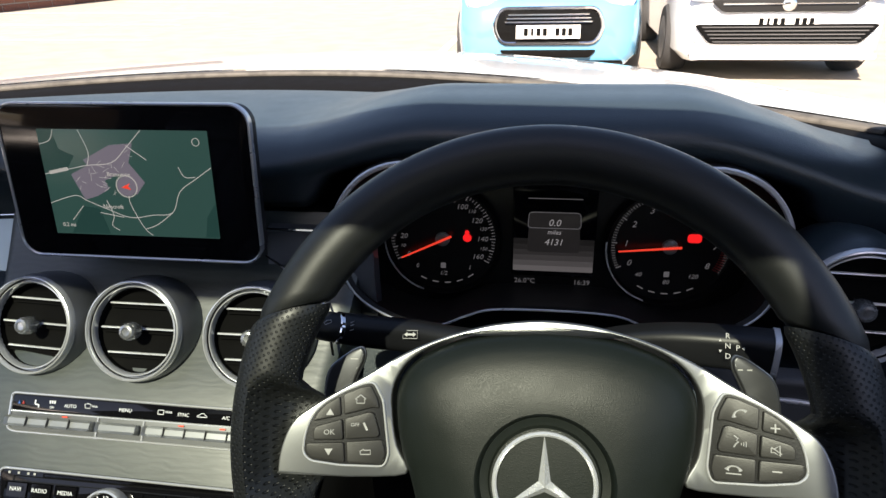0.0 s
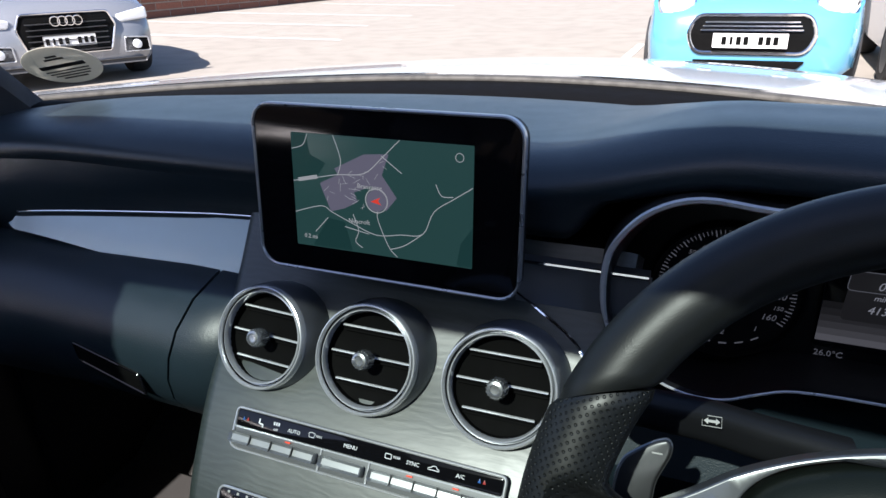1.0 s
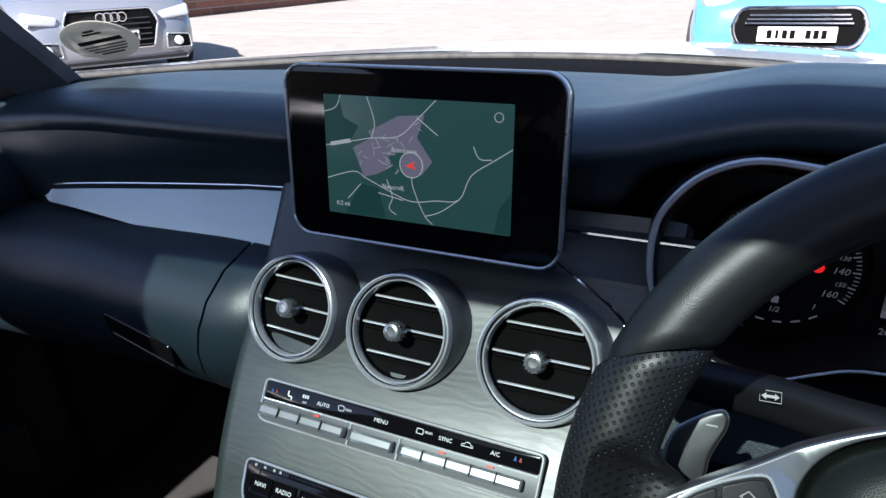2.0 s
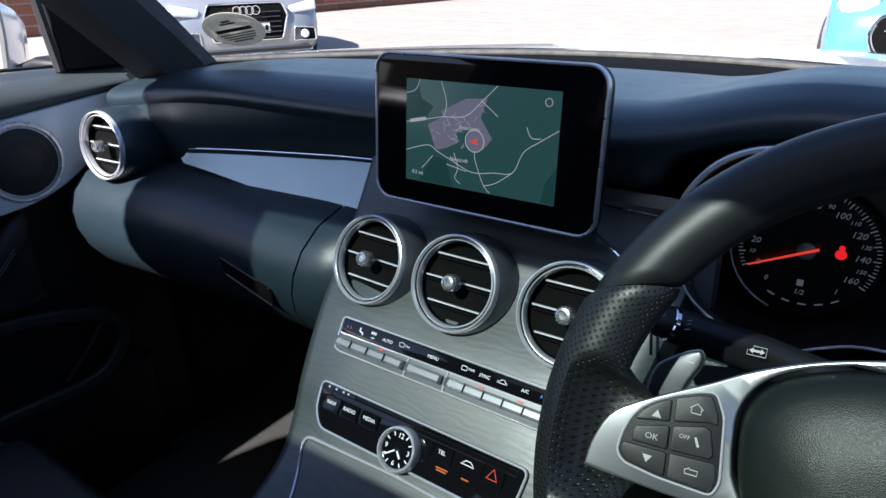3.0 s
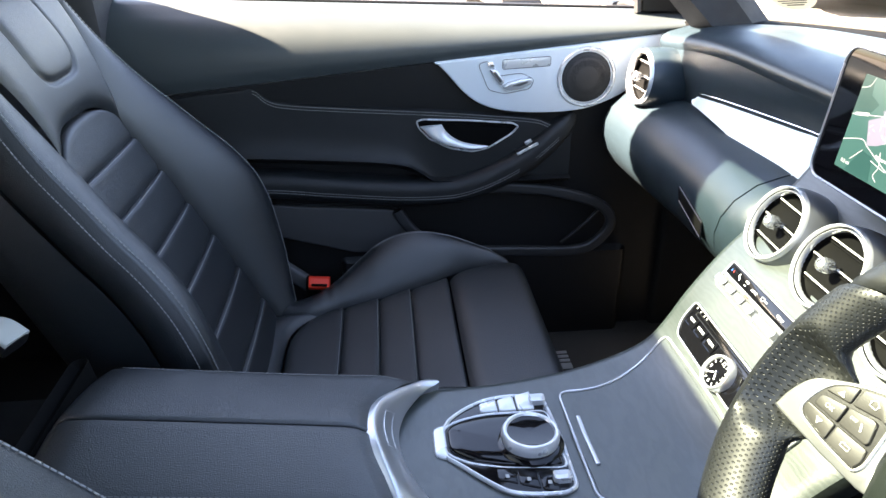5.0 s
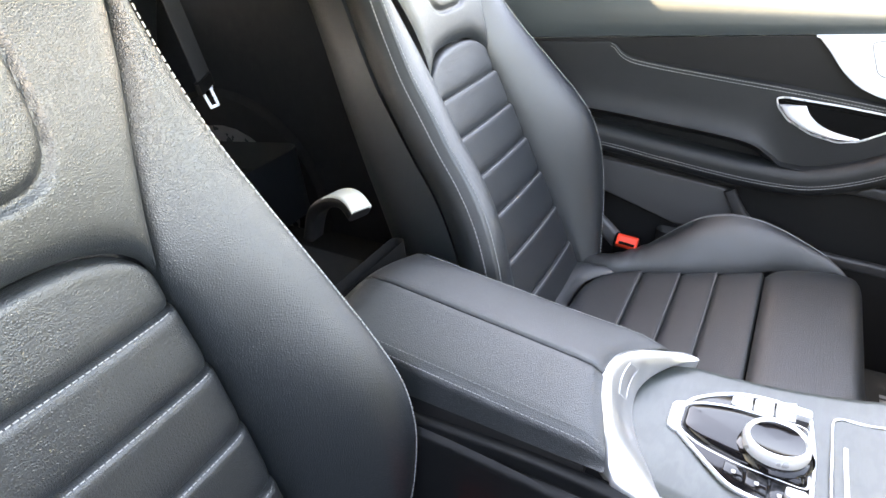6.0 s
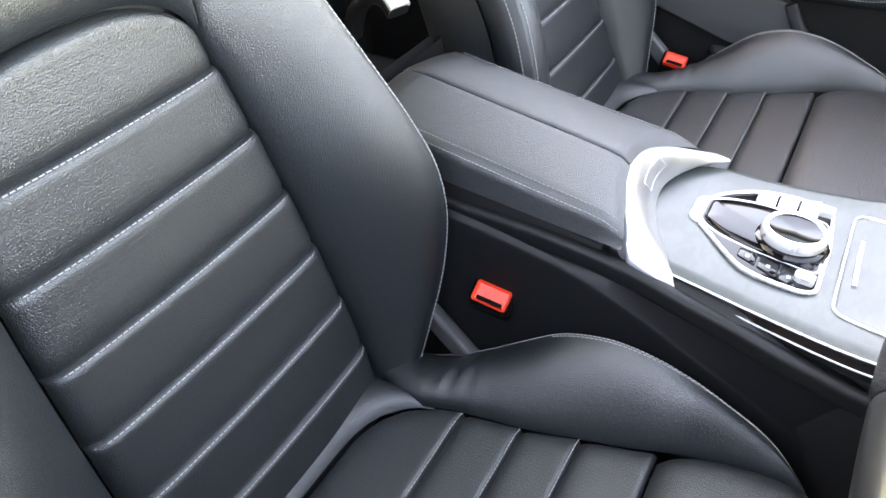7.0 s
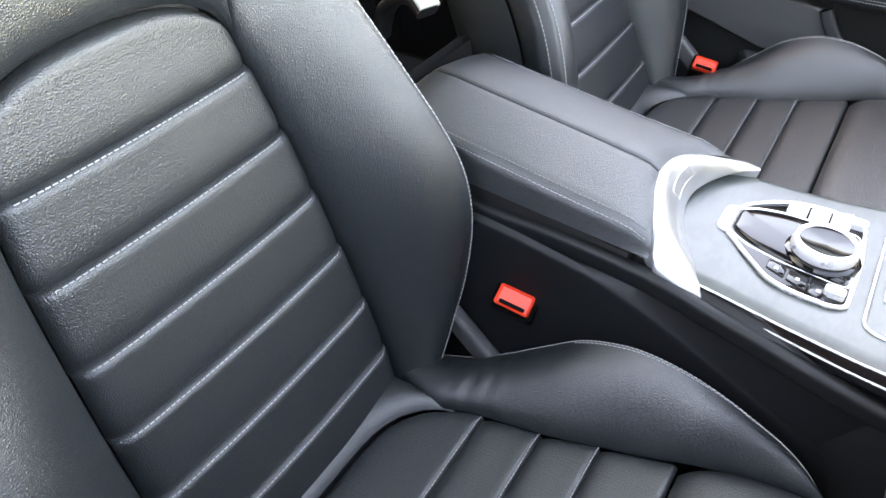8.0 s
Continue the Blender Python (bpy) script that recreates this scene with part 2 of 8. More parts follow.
def plate(outline, thick, m=Matrix(), bevel=0.001, dome=0.0, bm=None):
    """A flat piece: the outline in the pose's plane, raised along its z, with a rounded top edge."""
    rings = []
    rings.append([m @ Vector((x, y, 0)) for x, y in outline])
    b = min(bevel, thick * 0.9)
    rings.append([m @ Vector((x, y, thick - b)) for x, y in outline])
    for k in (0.35, 0.7, 1.0):
        o = inset(outline, b * (1 - math.cos(k * math.pi / 2)))
        rings.append([m @ Vector((x, y, thick - b + b * math.sin(k * math.pi / 2))) for x, y in o])
    if dome:
        o = inset(outline, b * 3)
        rings.append([m @ Vector((x, y, thick + dome)) for x, y in o])
    return loft(rings, bm=bm)


def frame_plate(outline, width, thick, m=Matrix(), bevel=0.0008, bm=None):
    """A raised rim that follows the outline (outer edge) with the given width."""
    rings = [[m @ Vector((x, y, 0)) for x, y in outline]]
    rings.append([m @ Vector((x, y, thick - bevel)) for x, y in outline])
    rings.append([m @ Vector((x, y, thick)) for x, y in inset(outline, bevel)])
    rings.append([m @ Vector((x, y, thick)) for x, y in inset(outline, width - bevel)])
    rings.append([m @ Vector((x, y, thick - bevel)) for x, y in inset(outline, width)])
    rings.append([m @ Vector((x, y, 0)) for x, y in inset(outline, width)])
    return loft(rings, caps=False, bm=bm)


def lathe(profile, seg=32, m=Matrix(), bm=None, caps=True):
    rings = [[m @ Vector((r * math.cos(2 * math.pi * i / seg), r * math.sin(2 * math.pi * i / seg), z)) for i in range(seg)] for r, z in profile]
    return loft(rings, bm=bm, caps=caps)


def block(size, m=Matrix(), bevel=0.003, bm=None):
    sx, sy, sz = size
    r = min(bevel, sx * 0.45, sy * 0.45)
    o = rrect(sx, sy, r, 3)
    b = min(bevel, sz * 0.45)
    rings = []
    for k in (0, 0.5, 1):
        a = k * math.pi / 2
        rings.append([m @ Vector((x, y, -sz / 2 + b * (1 - math.sin(a)))) for x, y in inset(o, b * (1 - math.cos(math.pi / 2 - a)))])
    for k in (1, 0.5, 0):
        a = k * math.pi / 2
        rings.append([m @ Vector((x, y, sz / 2 - b * (1 - math.sin(a)))) for x, y in inset(o, b * (1 - math.cos(math.pi / 2 - a)))])
    return loft(rings, bm=bm)


def sheet(f, us, vs, bm=None):
    """A surface of points f(u, v)."""
    bm = bm or bmesh.new()
    grid = [[bm.verts.new(f(u, v)) for u in us] for v in vs]
    for j in range(len(vs) - 1):
        for i in range(len(us) - 1):
            bm.faces.new((grid[j][i], grid[j][i + 1], grid[j + 1][i + 1], grid[j + 1][i]))
    return bm


def steps(a, b, n):
    return [a + (b - a) * i / n for i in range(n + 1)]


def lerp_table(table, x):
    """Values of a table [(x, v...)] at x, eased between its rows."""
    if x <= table[0][0]:
        return list(table[0][1:])
    for r0, r1 in zip(table, table[1:]):
        if x <= r1[0]:
            t = (x - r0[0]) / (r1[0] - r0[0])
            return [a + (b - a) * t for a, b in zip(r0[1:], r1[1:])]
    return list(table[-1][1:])


def stitches(path, parent, name="stitching", gap=0.0050, length=0.0036, r=0.00048):
    """A seam of single thread stitches laid along a path."""
    path = [Vector(p) for p in path]
    bm = bmesh.new()
    d, nxt = 0.0, 0.0
    for a, b in zip(path, path[1:]):
        seg = (b - a).length
        if seg < 1e-6:
            continue
        t = (b - a) / seg
        while nxt < d + seg:
            p = a + t * (nxt - d)
            sweep([p, p + t * length * 0.5, p + t * length], [(-r, 0), (0, r), (r, 0), (0, -r)], bm=bm)
            nxt += gap
        d += seg
    return part(name, bm, THREAD, parent, "pale contrast stitching")


def lettering(body, size, m, mat, parent, name="lettering", align="CENTER", lean=0.0):
    cu = bpy.data.curves.new(name, "FONT")
    cu.body, cu.size, cu.align_x, cu.align_y = body, size, align, "CENTER"
    cu.extrude, cu.shear = 0.00015, lean
    cu.resolution_u = 2
    tmp = bpy.data.objects.new(name, cu)
    me = bpy.data.meshes.new_from_object(tmp)
    bpy.data.objects.remove(tmp)
    me.transform(m)
    me.materials.append(mat)
    ob = new(name, me)
    ob.parent = parent
    return ob
# ---- outside: car park ----
CONCRETE = material("sunlit_concrete", (0.272, 0.243, 0.205), rough=0.9, vary=0.15, scale=0.6, mottle=0.14, mottle_scale=3.0, bump=0.4, bump_scale=60)
ROADPAINT = material("worn_white_paint", (0.72, 0.71, 0.68), rough=0.8, vary=0.12, scale=3, mottle=0.15, mottle_scale=20)
BRICK = material("red_brown_brick", (0.20, 0.075, 0.045), rough=0.9, vary=0.2, scale=9, mottle=0.25, mottle_scale=30, bump=0.5, bump_scale=80, random_tone=0.25)
MORTAR = material("mortar", (0.30, 0.27, 0.23), rough=0.95, vary=0.15, bump=0.4, bump_scale=120)
TYRE = material("tyre_rubber", (0.02, 0.02, 0.021), rough=0.85, vary=0.15, bump=0.3, bump_scale=60)
PAINT_BLUE = material("sky_blue_paint", (0.085, 0.275, 0.43), rough=0.18, vary=0.03, coat=1.0)
PAINT_WHITE = material("white_car_paint", (0.72, 0.73, 0.74), rough=0.2, vary=0.02, coat=1.0)
PAINT_SILVER = material("silver_car_paint", (0.22, 0.23, 0.25), rough=0.25, vary=0.03, coat=1.0, metal=0.3)
LAMP = material("lamp_glass", (0.62, 0.64, 0.66), rough=0.12, vary=0.1, scale=30, coat=1.0)
PLATE_W = material("number_plate_white", (0.75, 0.75, 0.73), rough=0.4, vary=0.03)


def build_ground():
    bm = sheet(lambda u, v: Vector((u, v, -0.004 * math.sin(u * 0.7) * math.cos(v * 0.5) - (0.0 if abs(u) < 30 and abs(v) < 30 else 0.02))),
               [-900, -200, -60, *steps(-30, 30, 30), 60, 200, 900], [-900, -200, -60, *steps(-30, 30, 30), 60, 200, 900])
    tagged(part("ground", bm, CONCRETE, None, "pale sunlit concrete of an open car park"), "", "ground", kind="structure")
    lines = [((-11.5, 10.3), (-5.6, 9.9)), ((-14.5, 16.0), (-6.6, 14.8)), ((-13.8, 13.1), (-6.4, 12.3)), ((-12.0, 19.6), (-7.0, 18.4)),
             ((1.25, 5.0), (1.25, 10.0)), ((-0.9, 5.4), (-0.9, 10.0)), ((-9.5, 3.3), (-5.0, 3.2)), ((-11.5, 0.6), (-5.2, 0.2))]
    for a, b in lines:
        a, b = Vector((*a, 0.006)), Vector((*b, 0.006))
        s = (b - a).normalized().cross(Vector((0, 0, 1))) * 0.05
        n = 24
        rnd = random.Random(4)
        bm = loft([[a + (b - a) * i / n - s * rnd.uniform(0.85, 1.1), a + (b - a) * i / n + s * rnd.uniform(0.85, 1.1)] for i in range(n + 1)], ring_closed=False, caps=False)
        tagged(part("bay_line", bm, ROADPAINT, None, "worn white painted parking bay line on concrete"), "", "road marking", "bay lines", "structure")


build_ground()


def build_brick_wall(a, b, height, rows):
    """A garden wall of single bricks on a mortar core."""
    a, b = Vector((*a, 0)), Vector((*b, 0))
    d = (b - a).normalized()
    nrm = d.cross(Vector((0, 0, 1)))
    wall = tagged(new("boundary_wall"), "low red-brown brick wall along the car park edge", "wall", kind="structure")
    length = (b - a).length
    m = Matrix.Translation((a + b) / 2 + Vector((0, 0, height / 2))) @ Matrix((d, -nrm, Vector((0, 0, 1)))).transposed().to_4x4()
    part("mortar_core", block((length, 0.2, height), m, 0.005), MORTAR, wall)
    bl, bh = 0.9, height / rows
    data = None
    n = int(length / bl)
    for r in range(rows):
        for i in range(n):
            p = a + d * (bl * (i + 0.5 + 0.5 * (r % 2))) + Vector((0, 0, bh * (r + 0.5))) + nrm * 0.0
            if data is None:
                ob = part("brick", block((bl - 0.03, 0.23, bh - 0.03), Matrix(), 0.008), BRICK, wall)
                data = ob.data
            else:
                ob = new("brick", data)
                ob.parent = wall
            ob.matrix_basis = Matrix.Translation(p) @ Matrix((d, -nrm, Vector((0, 0, 1)))).transposed().to_4x4()
    return wall


TIMBER = material("weathered_timber", (0.24, 0.16, 0.09), rough=0.85, vary=0.2, scale=2.0, mottle=0.3, mottle_scale=25, bump=0.5, bump_scale=60, random_tone=0.25)


def build_timber_wall(x0, x1, y, height):
    """A wall of lapped boards, which the door mirror shows."""
    wall = tagged(new("timber_clad_wall"), "brown timber-clad wall behind the parked car", "wall", kind="structure")
    n = int(height / 0.2)
    for i in range(n):
        m = Matrix.Translation(((x0 + x1) / 2, y, 0.1 + 0.2 * i)) @ Matrix.Rotation(radians(6), 4, "X")
        part("board", block((x1 - x0, 0.04, 0.205), m, 0.006), TIMBER, wall)


build_timber_wall(-16.0, 8.0, -12.0, 3.4)
build_brick_wall((-13.6, 9.0), (-13.0, 27.0), 1.1, 6)
build_brick_wall((-15.0, -5.0), (-13.7, 8.9), 1.4, 7)


RIM_GREY = material("alloy_rim", (0.16, 0.165, 0.17), rough=0.35, metal=0.6, vary=0.1)


def build_car(at, turn, paint, label, style, width=1.75):
    """A parked car seen nose on: body shell with bumper, grille, lamps, plate, glass and wheels. x across, nose towards -y."""
    car = tagged(new("parked_car"), label, "car", "parked cars")
    k = width / 1.75
    # body shell: rows of (y, half width, sill z, bonnet z, roof or cabin z)
    rows = [(0.00, 0.62, 0.26, 0.52), (0.03, 0.72, 0.20, 0.66), (0.10, 0.80, 0.18, 0.74), (0.30, 0.86, 0.17, 0.84), (0.60, 0.875, 0.17, 0.92),
            (1.10, 0.875, 0.18, 1.00), (2.4, 0.875, 0.18, 1.02), (3.5, 0.86, 0.20, 1.00), (3.85, 0.74, 0.3, 0.85)]
    rings = []
    for y, w, z0, z1 in rows:
        w *= k
        mid = (z0 + z1) / 2
        rings.append([(-w * 0.88, y, z0), (-w * 0.98, y, z0 + 0.08), (-w, y, mid), (-w * 0.97, y, z1 - 0.10), (-w * 0.82, y, z1 - 0.03), (-w * 0.45, y, z1), (0, y, z1 + 0.015),
                      (w * 0.45, y, z1), (w * 0.82, y, z1 - 0.03), (w * 0.97, y, z1 - 0.10), (w, y, mid), (w * 0.98, y, z0 + 0.08), (w * 0.88, y, z0)])
    part("body", loft(rings), paint, car)
    cab = []
    for y, w, z in ((1.0, 0.78, 0.98), (1.45, 0.66, 1.32), (1.8, 0.62, 1.42), (2.8, 0.62, 1.43), (3.4, 0.66, 1.25), (3.75, 0.76, 1.0)):
        w *= k
        cab.append([(-w, y, 0.96), (-w * 0.98, y, z * 0.9 + 0.08), (-w * 0.8, y, z), (w * 0.8, y, z), (w * 0.98, y, z * 0.9 + 0.08), (w, y, 0.96)])
    part("cabin", loft(cab), GLOSS_B, car, "dark glazed cabin")
    def fr(x, z, y):
        return Matrix.Translation((x * k, y, z)) @ Matrix(((1, 0, 0, 0), (0, 0, -1, 0), (0, 1, 0, 0), (0, 0, 0, 1)))

    if style == "mini":
        g = round_poly([(-0.47, 0.02), (-0.40, -0.13), (0.40, -0.13), (0.47, 0.02), (0.40, 0.17), (-0.40, 0.17)], 0.10, 6)
        part("grille", plate(g, 0.03, fr(0, 0.50, 0.02), 0.01), VOID, car, "black grille")
        part("grille_surround", frame_plate([(x * 1.05, y * 1.08) for x, y in g], 0.03, 0.045, fr(0, 0.50, 0.02), 0.008), CHROME, car, "chrome grille surround")
        for dz in (0.055, 0.085, 0.115):
            part("grille_bar", block((0.80 - dz, 0.014, 0.02), fr(0, 0.50 + dz, -0.02), 0.004), CHROME, car)
        part("lower_intake", plate(round_poly([(-0.42, 0.03), (-0.36, -0.035), (0.36, -0.035), (0.42, 0.03)], 0.02), 0.02, fr(0, 0.29, 0.0), 0.005), VOID, car, "black lower intake")
        for s in (-1, 1):
            part("fog_lamp", lathe([(0.075, 0), (0.07, 0.02), (0.05, 0.035), (0.001, 0.04)], 20, fr(s * 0.60, 0.42, 0.05)), LAMP, car)
            lamp = part("headlight", lathe([(0.135, 0), (0.13, 0.03), (0.09, 0.06), (0.001, 0.075)], 24, fr(s * 0.62, 0.76, 0.14)), LAMP, car)
            part("lamp_ring", lathe([(0.15, 0), (0.152, 0.02), (0.14, 0.035), (0.128, 0.03)], 24, fr(s * 0.62, 0.76, 0.14), caps=False), CHROME, lamp)
        part("bumper_lip", block((1.30, 0.06, 0.10), fr(0, 0.20, 0.03), 0.02), BLACK_P, car)
        for s in (-0.30, 0.30):
            part("bonnet_stripe", block((0.12, 0.02, 0.5), Matrix.Translation((s, 0.42, 0.885)) @ Matrix.Rotation(radians(76), 4, "X"), 0.004), PAINT_WHITE, car)
        plate_at = (0, 0.475, -0.035)
    elif style == "hatch":
        part("grille", plate(round_poly([(-0.62, 0.03), (-0.52, -0.06), (0.52, -0.06), (0.62, 0.03), (0.56, 0.07), (-0.56, 0.07)], 0.03), 0.03, fr(0, 0.66, 0.01), 0.006), BLACK_P, car, "slim black upper grille")
        part("grille_bar", block((1.05, 0.012, 0.02), fr(0, 0.665, -0.025), 0.004), CHROME, car)
        low = round_poly([(-0.74, 0.10), (-0.60, -0.06), (0.60, -0.06), (0.74, 0.10)], 0.04)
        part("lower_intake", plate(low, 0.03, fr(0, 0.40, 0.0), 0.008), VOID, car, "black honeycomb lower intake")
        for i in range(5):
            part("intake_bar", block((1.15 + 0.05 * i, 0.010, 0.02), fr(0, 0.36 + 0.03 * i, -0.03), 0.003), GREY_P, car)
        for s in (-1, 1):
            part("headlight", plate(round_poly([(-0.17, 0.05), (-0.15, -0.05), (0.17, -0.03), (0.15, 0.11)] if s > 0 else [(0.17, 0.05), (0.15, -0.05), (-0.17, -0.03), (-0.15, 0.11)], 0.03), 0.05, fr(s * 0.62, 0.72, 0.08), 0.02), LAMP, car)
            part("fog_lamp", lathe([(0.06, 0), (0.055, 0.02), (0.001, 0.03)], 16, fr(s * 0.68, 0.40, 0.03)), LAMP, car)
        part("bumper_lip", block((1.50, 0.05, 0.12), fr(0, 0.24, 0.03), 0.02), paint, car)
        part("badge", lathe([(0.055, 0), (0.055, 0.012), (0.045, 0.018), (0.001, 0.018)], 24, fr(0, 0.66, -0.02)), CHROME, car)
        plate_at = (0, 0.52, -0.015)
    else:
        g = round_poly([(-0.40, 0.22), (-0.46, 0.08), (-0.38, -0.18), (0.38, -0.18), (0.46, 0.08), (0.40, 0.22)], 0.04)
        part("grille", plate(g, 0.03, fr(0, 0.52, 0.02), 0.01), VOID, car, "black single-frame grille")
        part("grille_surround", frame_plate([(x * 1.04, y * 1.05) for x, y in g], 0.02, 0.04, fr(0, 0.52, 0.02), 0.006), CHROME, car, "chrome grille surround")
        for i in range(6):
            part("grille_bar", block((0.76, 0.008, 0.02), fr(0, 0.37 + 0.055 * i, -0.02), 0.003), GREY_P, car)
        if style == "rings":
            for i in range(4):
                c = [Vector((-0.105 + 0.07 * i + 0.045 * math.cos(a), -0.035, 0.665 + 0.045 * math.sin(a))) for a in steps(0, 2 * math.pi, 20)[:-1]]
                part("badge_ring", tube(c, 0.007, 6, True, up=(0, 1, 0)), CHROME, car)
        for s in (-1, 1):
            part("headlight", plate(round_poly([(-0.16, 0.03), (-0.13, -0.05), (0.17, -0.02), (0.16, 0.10)] if s > 0 else [(0.16, 0.03), (0.13, -0.05), (-0.17, -0.02), (-0.16, 0.10)], 0.03), 0.05, fr(s * 0.62, 0.66, 0.06), 0.02), LAMP, car)
            part("side_intake", plate(round_poly([(-0.11, 0.08), (-0.13, -0.07), (0.13, -0.07), (0.12, 0.06)], 0.02), 0.02, fr(s * 0.62, 0.38, 0.02), 0.004), VOID if style == "rings" else GREY_P, car)
            part("intake_rim", frame_plate(round_poly([(-0.12, 0.09), (-0.14, -0.08), (0.14, -0.08), (0.13, 0.07)], 0.025), 0.014, 0.03, fr(s * 0.62, 0.38, 0.02), 0.004), SILVER_P, car)
            part("fog_lamp", lathe([(0.05, 0), (0.045, 0.02), (0.001, 0.03)], 16, fr(s * 0.62, 0.38, -0.01)), LAMP, car)
        part("bumper_lip", block((1.45, 0.05, 0.13), fr(0, 0.22, 0.03), 0.02), GREY_P, car, "grey bumper valance")
        plate_at = (0, 0.47, -0.02)
    np_ = part("number_plate", block((0.52 / k, 0.11, 0.012), fr(*plate_at[:2], plate_at[2]), 0.003), PLATE_W, car, "white number plate")
    for i, w in enumerate((0.05, 0.03, 0.05, 0.05, 0.0, 0.05, 0.05, 0.05)):
        if w:
            part("plate_bar", block((w * 0.72, 0.062, 0.004), fr(-0.20 + 0.057 * i, plate_at[1], plate_at[2] - 0.008), 0.001), VOID, np_)
    for s in (-1, 1):
        for y in (0.78, 3.15):
            wm = Matrix.Translation((s * 0.79 * k, y, 0.31)) @ Matrix.Rotation(radians(90), 4, "Y")
            wh = part("wheel", lathe([(0.20, -0.11), (0.29, -0.11), (0.31, -0.08), (0.31, 0.08), (0.29, 0.11), (0.20, 0.11)], 28, wm), TYRE, car)
            part("rim", lathe([(0.20, -0.112), (0.19, -0.06), (0.05, -0.09), (0.05, 0.09), (0.19, 0.06), (0.20, 0.112)], 28, wm), RIM_GREY, wh)
    car.matrix_basis = pose(at[0], at[1], 0, 0, 0, turn)
    return car


build_car((0.37, 6.22), 0, PAINT_BLUE, "bright blue hatchback with chrome grille, parked nose on", "mini", 1.66)
build_car((2.36, 6.40), -2, PAINT_WHITE, "white hatchback with black lower grille, parked nose on", "hatch")
build_car((-6.1, 5.35), 62, PAINT_SILVER, "silver car with ringed badge on a black grille", "rings", 1.85)
build_car((-6.6, 2.08), 98, PAINT_WHITE, "white saloon with slatted grille, parked side by side", "saloon", 1.85)
# ---- the car's own shell ----
HEADLINER = material("dark_headliner", (0.030, 0.031, 0.033), rough=0.95, vary=0.06, bump=0.5, bump_scale=600)
SEAL = material("weathered_grey_rubber", (0.070, 0.066, 0.058), rough=0.7, vary=0.25, scale=30, mottle=0.4, mottle_scale=60)
PILLAR = material("pillar_cloth", (0.02, 0.021, 0.024), rough=0.85, vary=0.1, bump=0.6, bump_scale=800)


def ws_base(x):
    return 0.995 - 0.62 * x * x


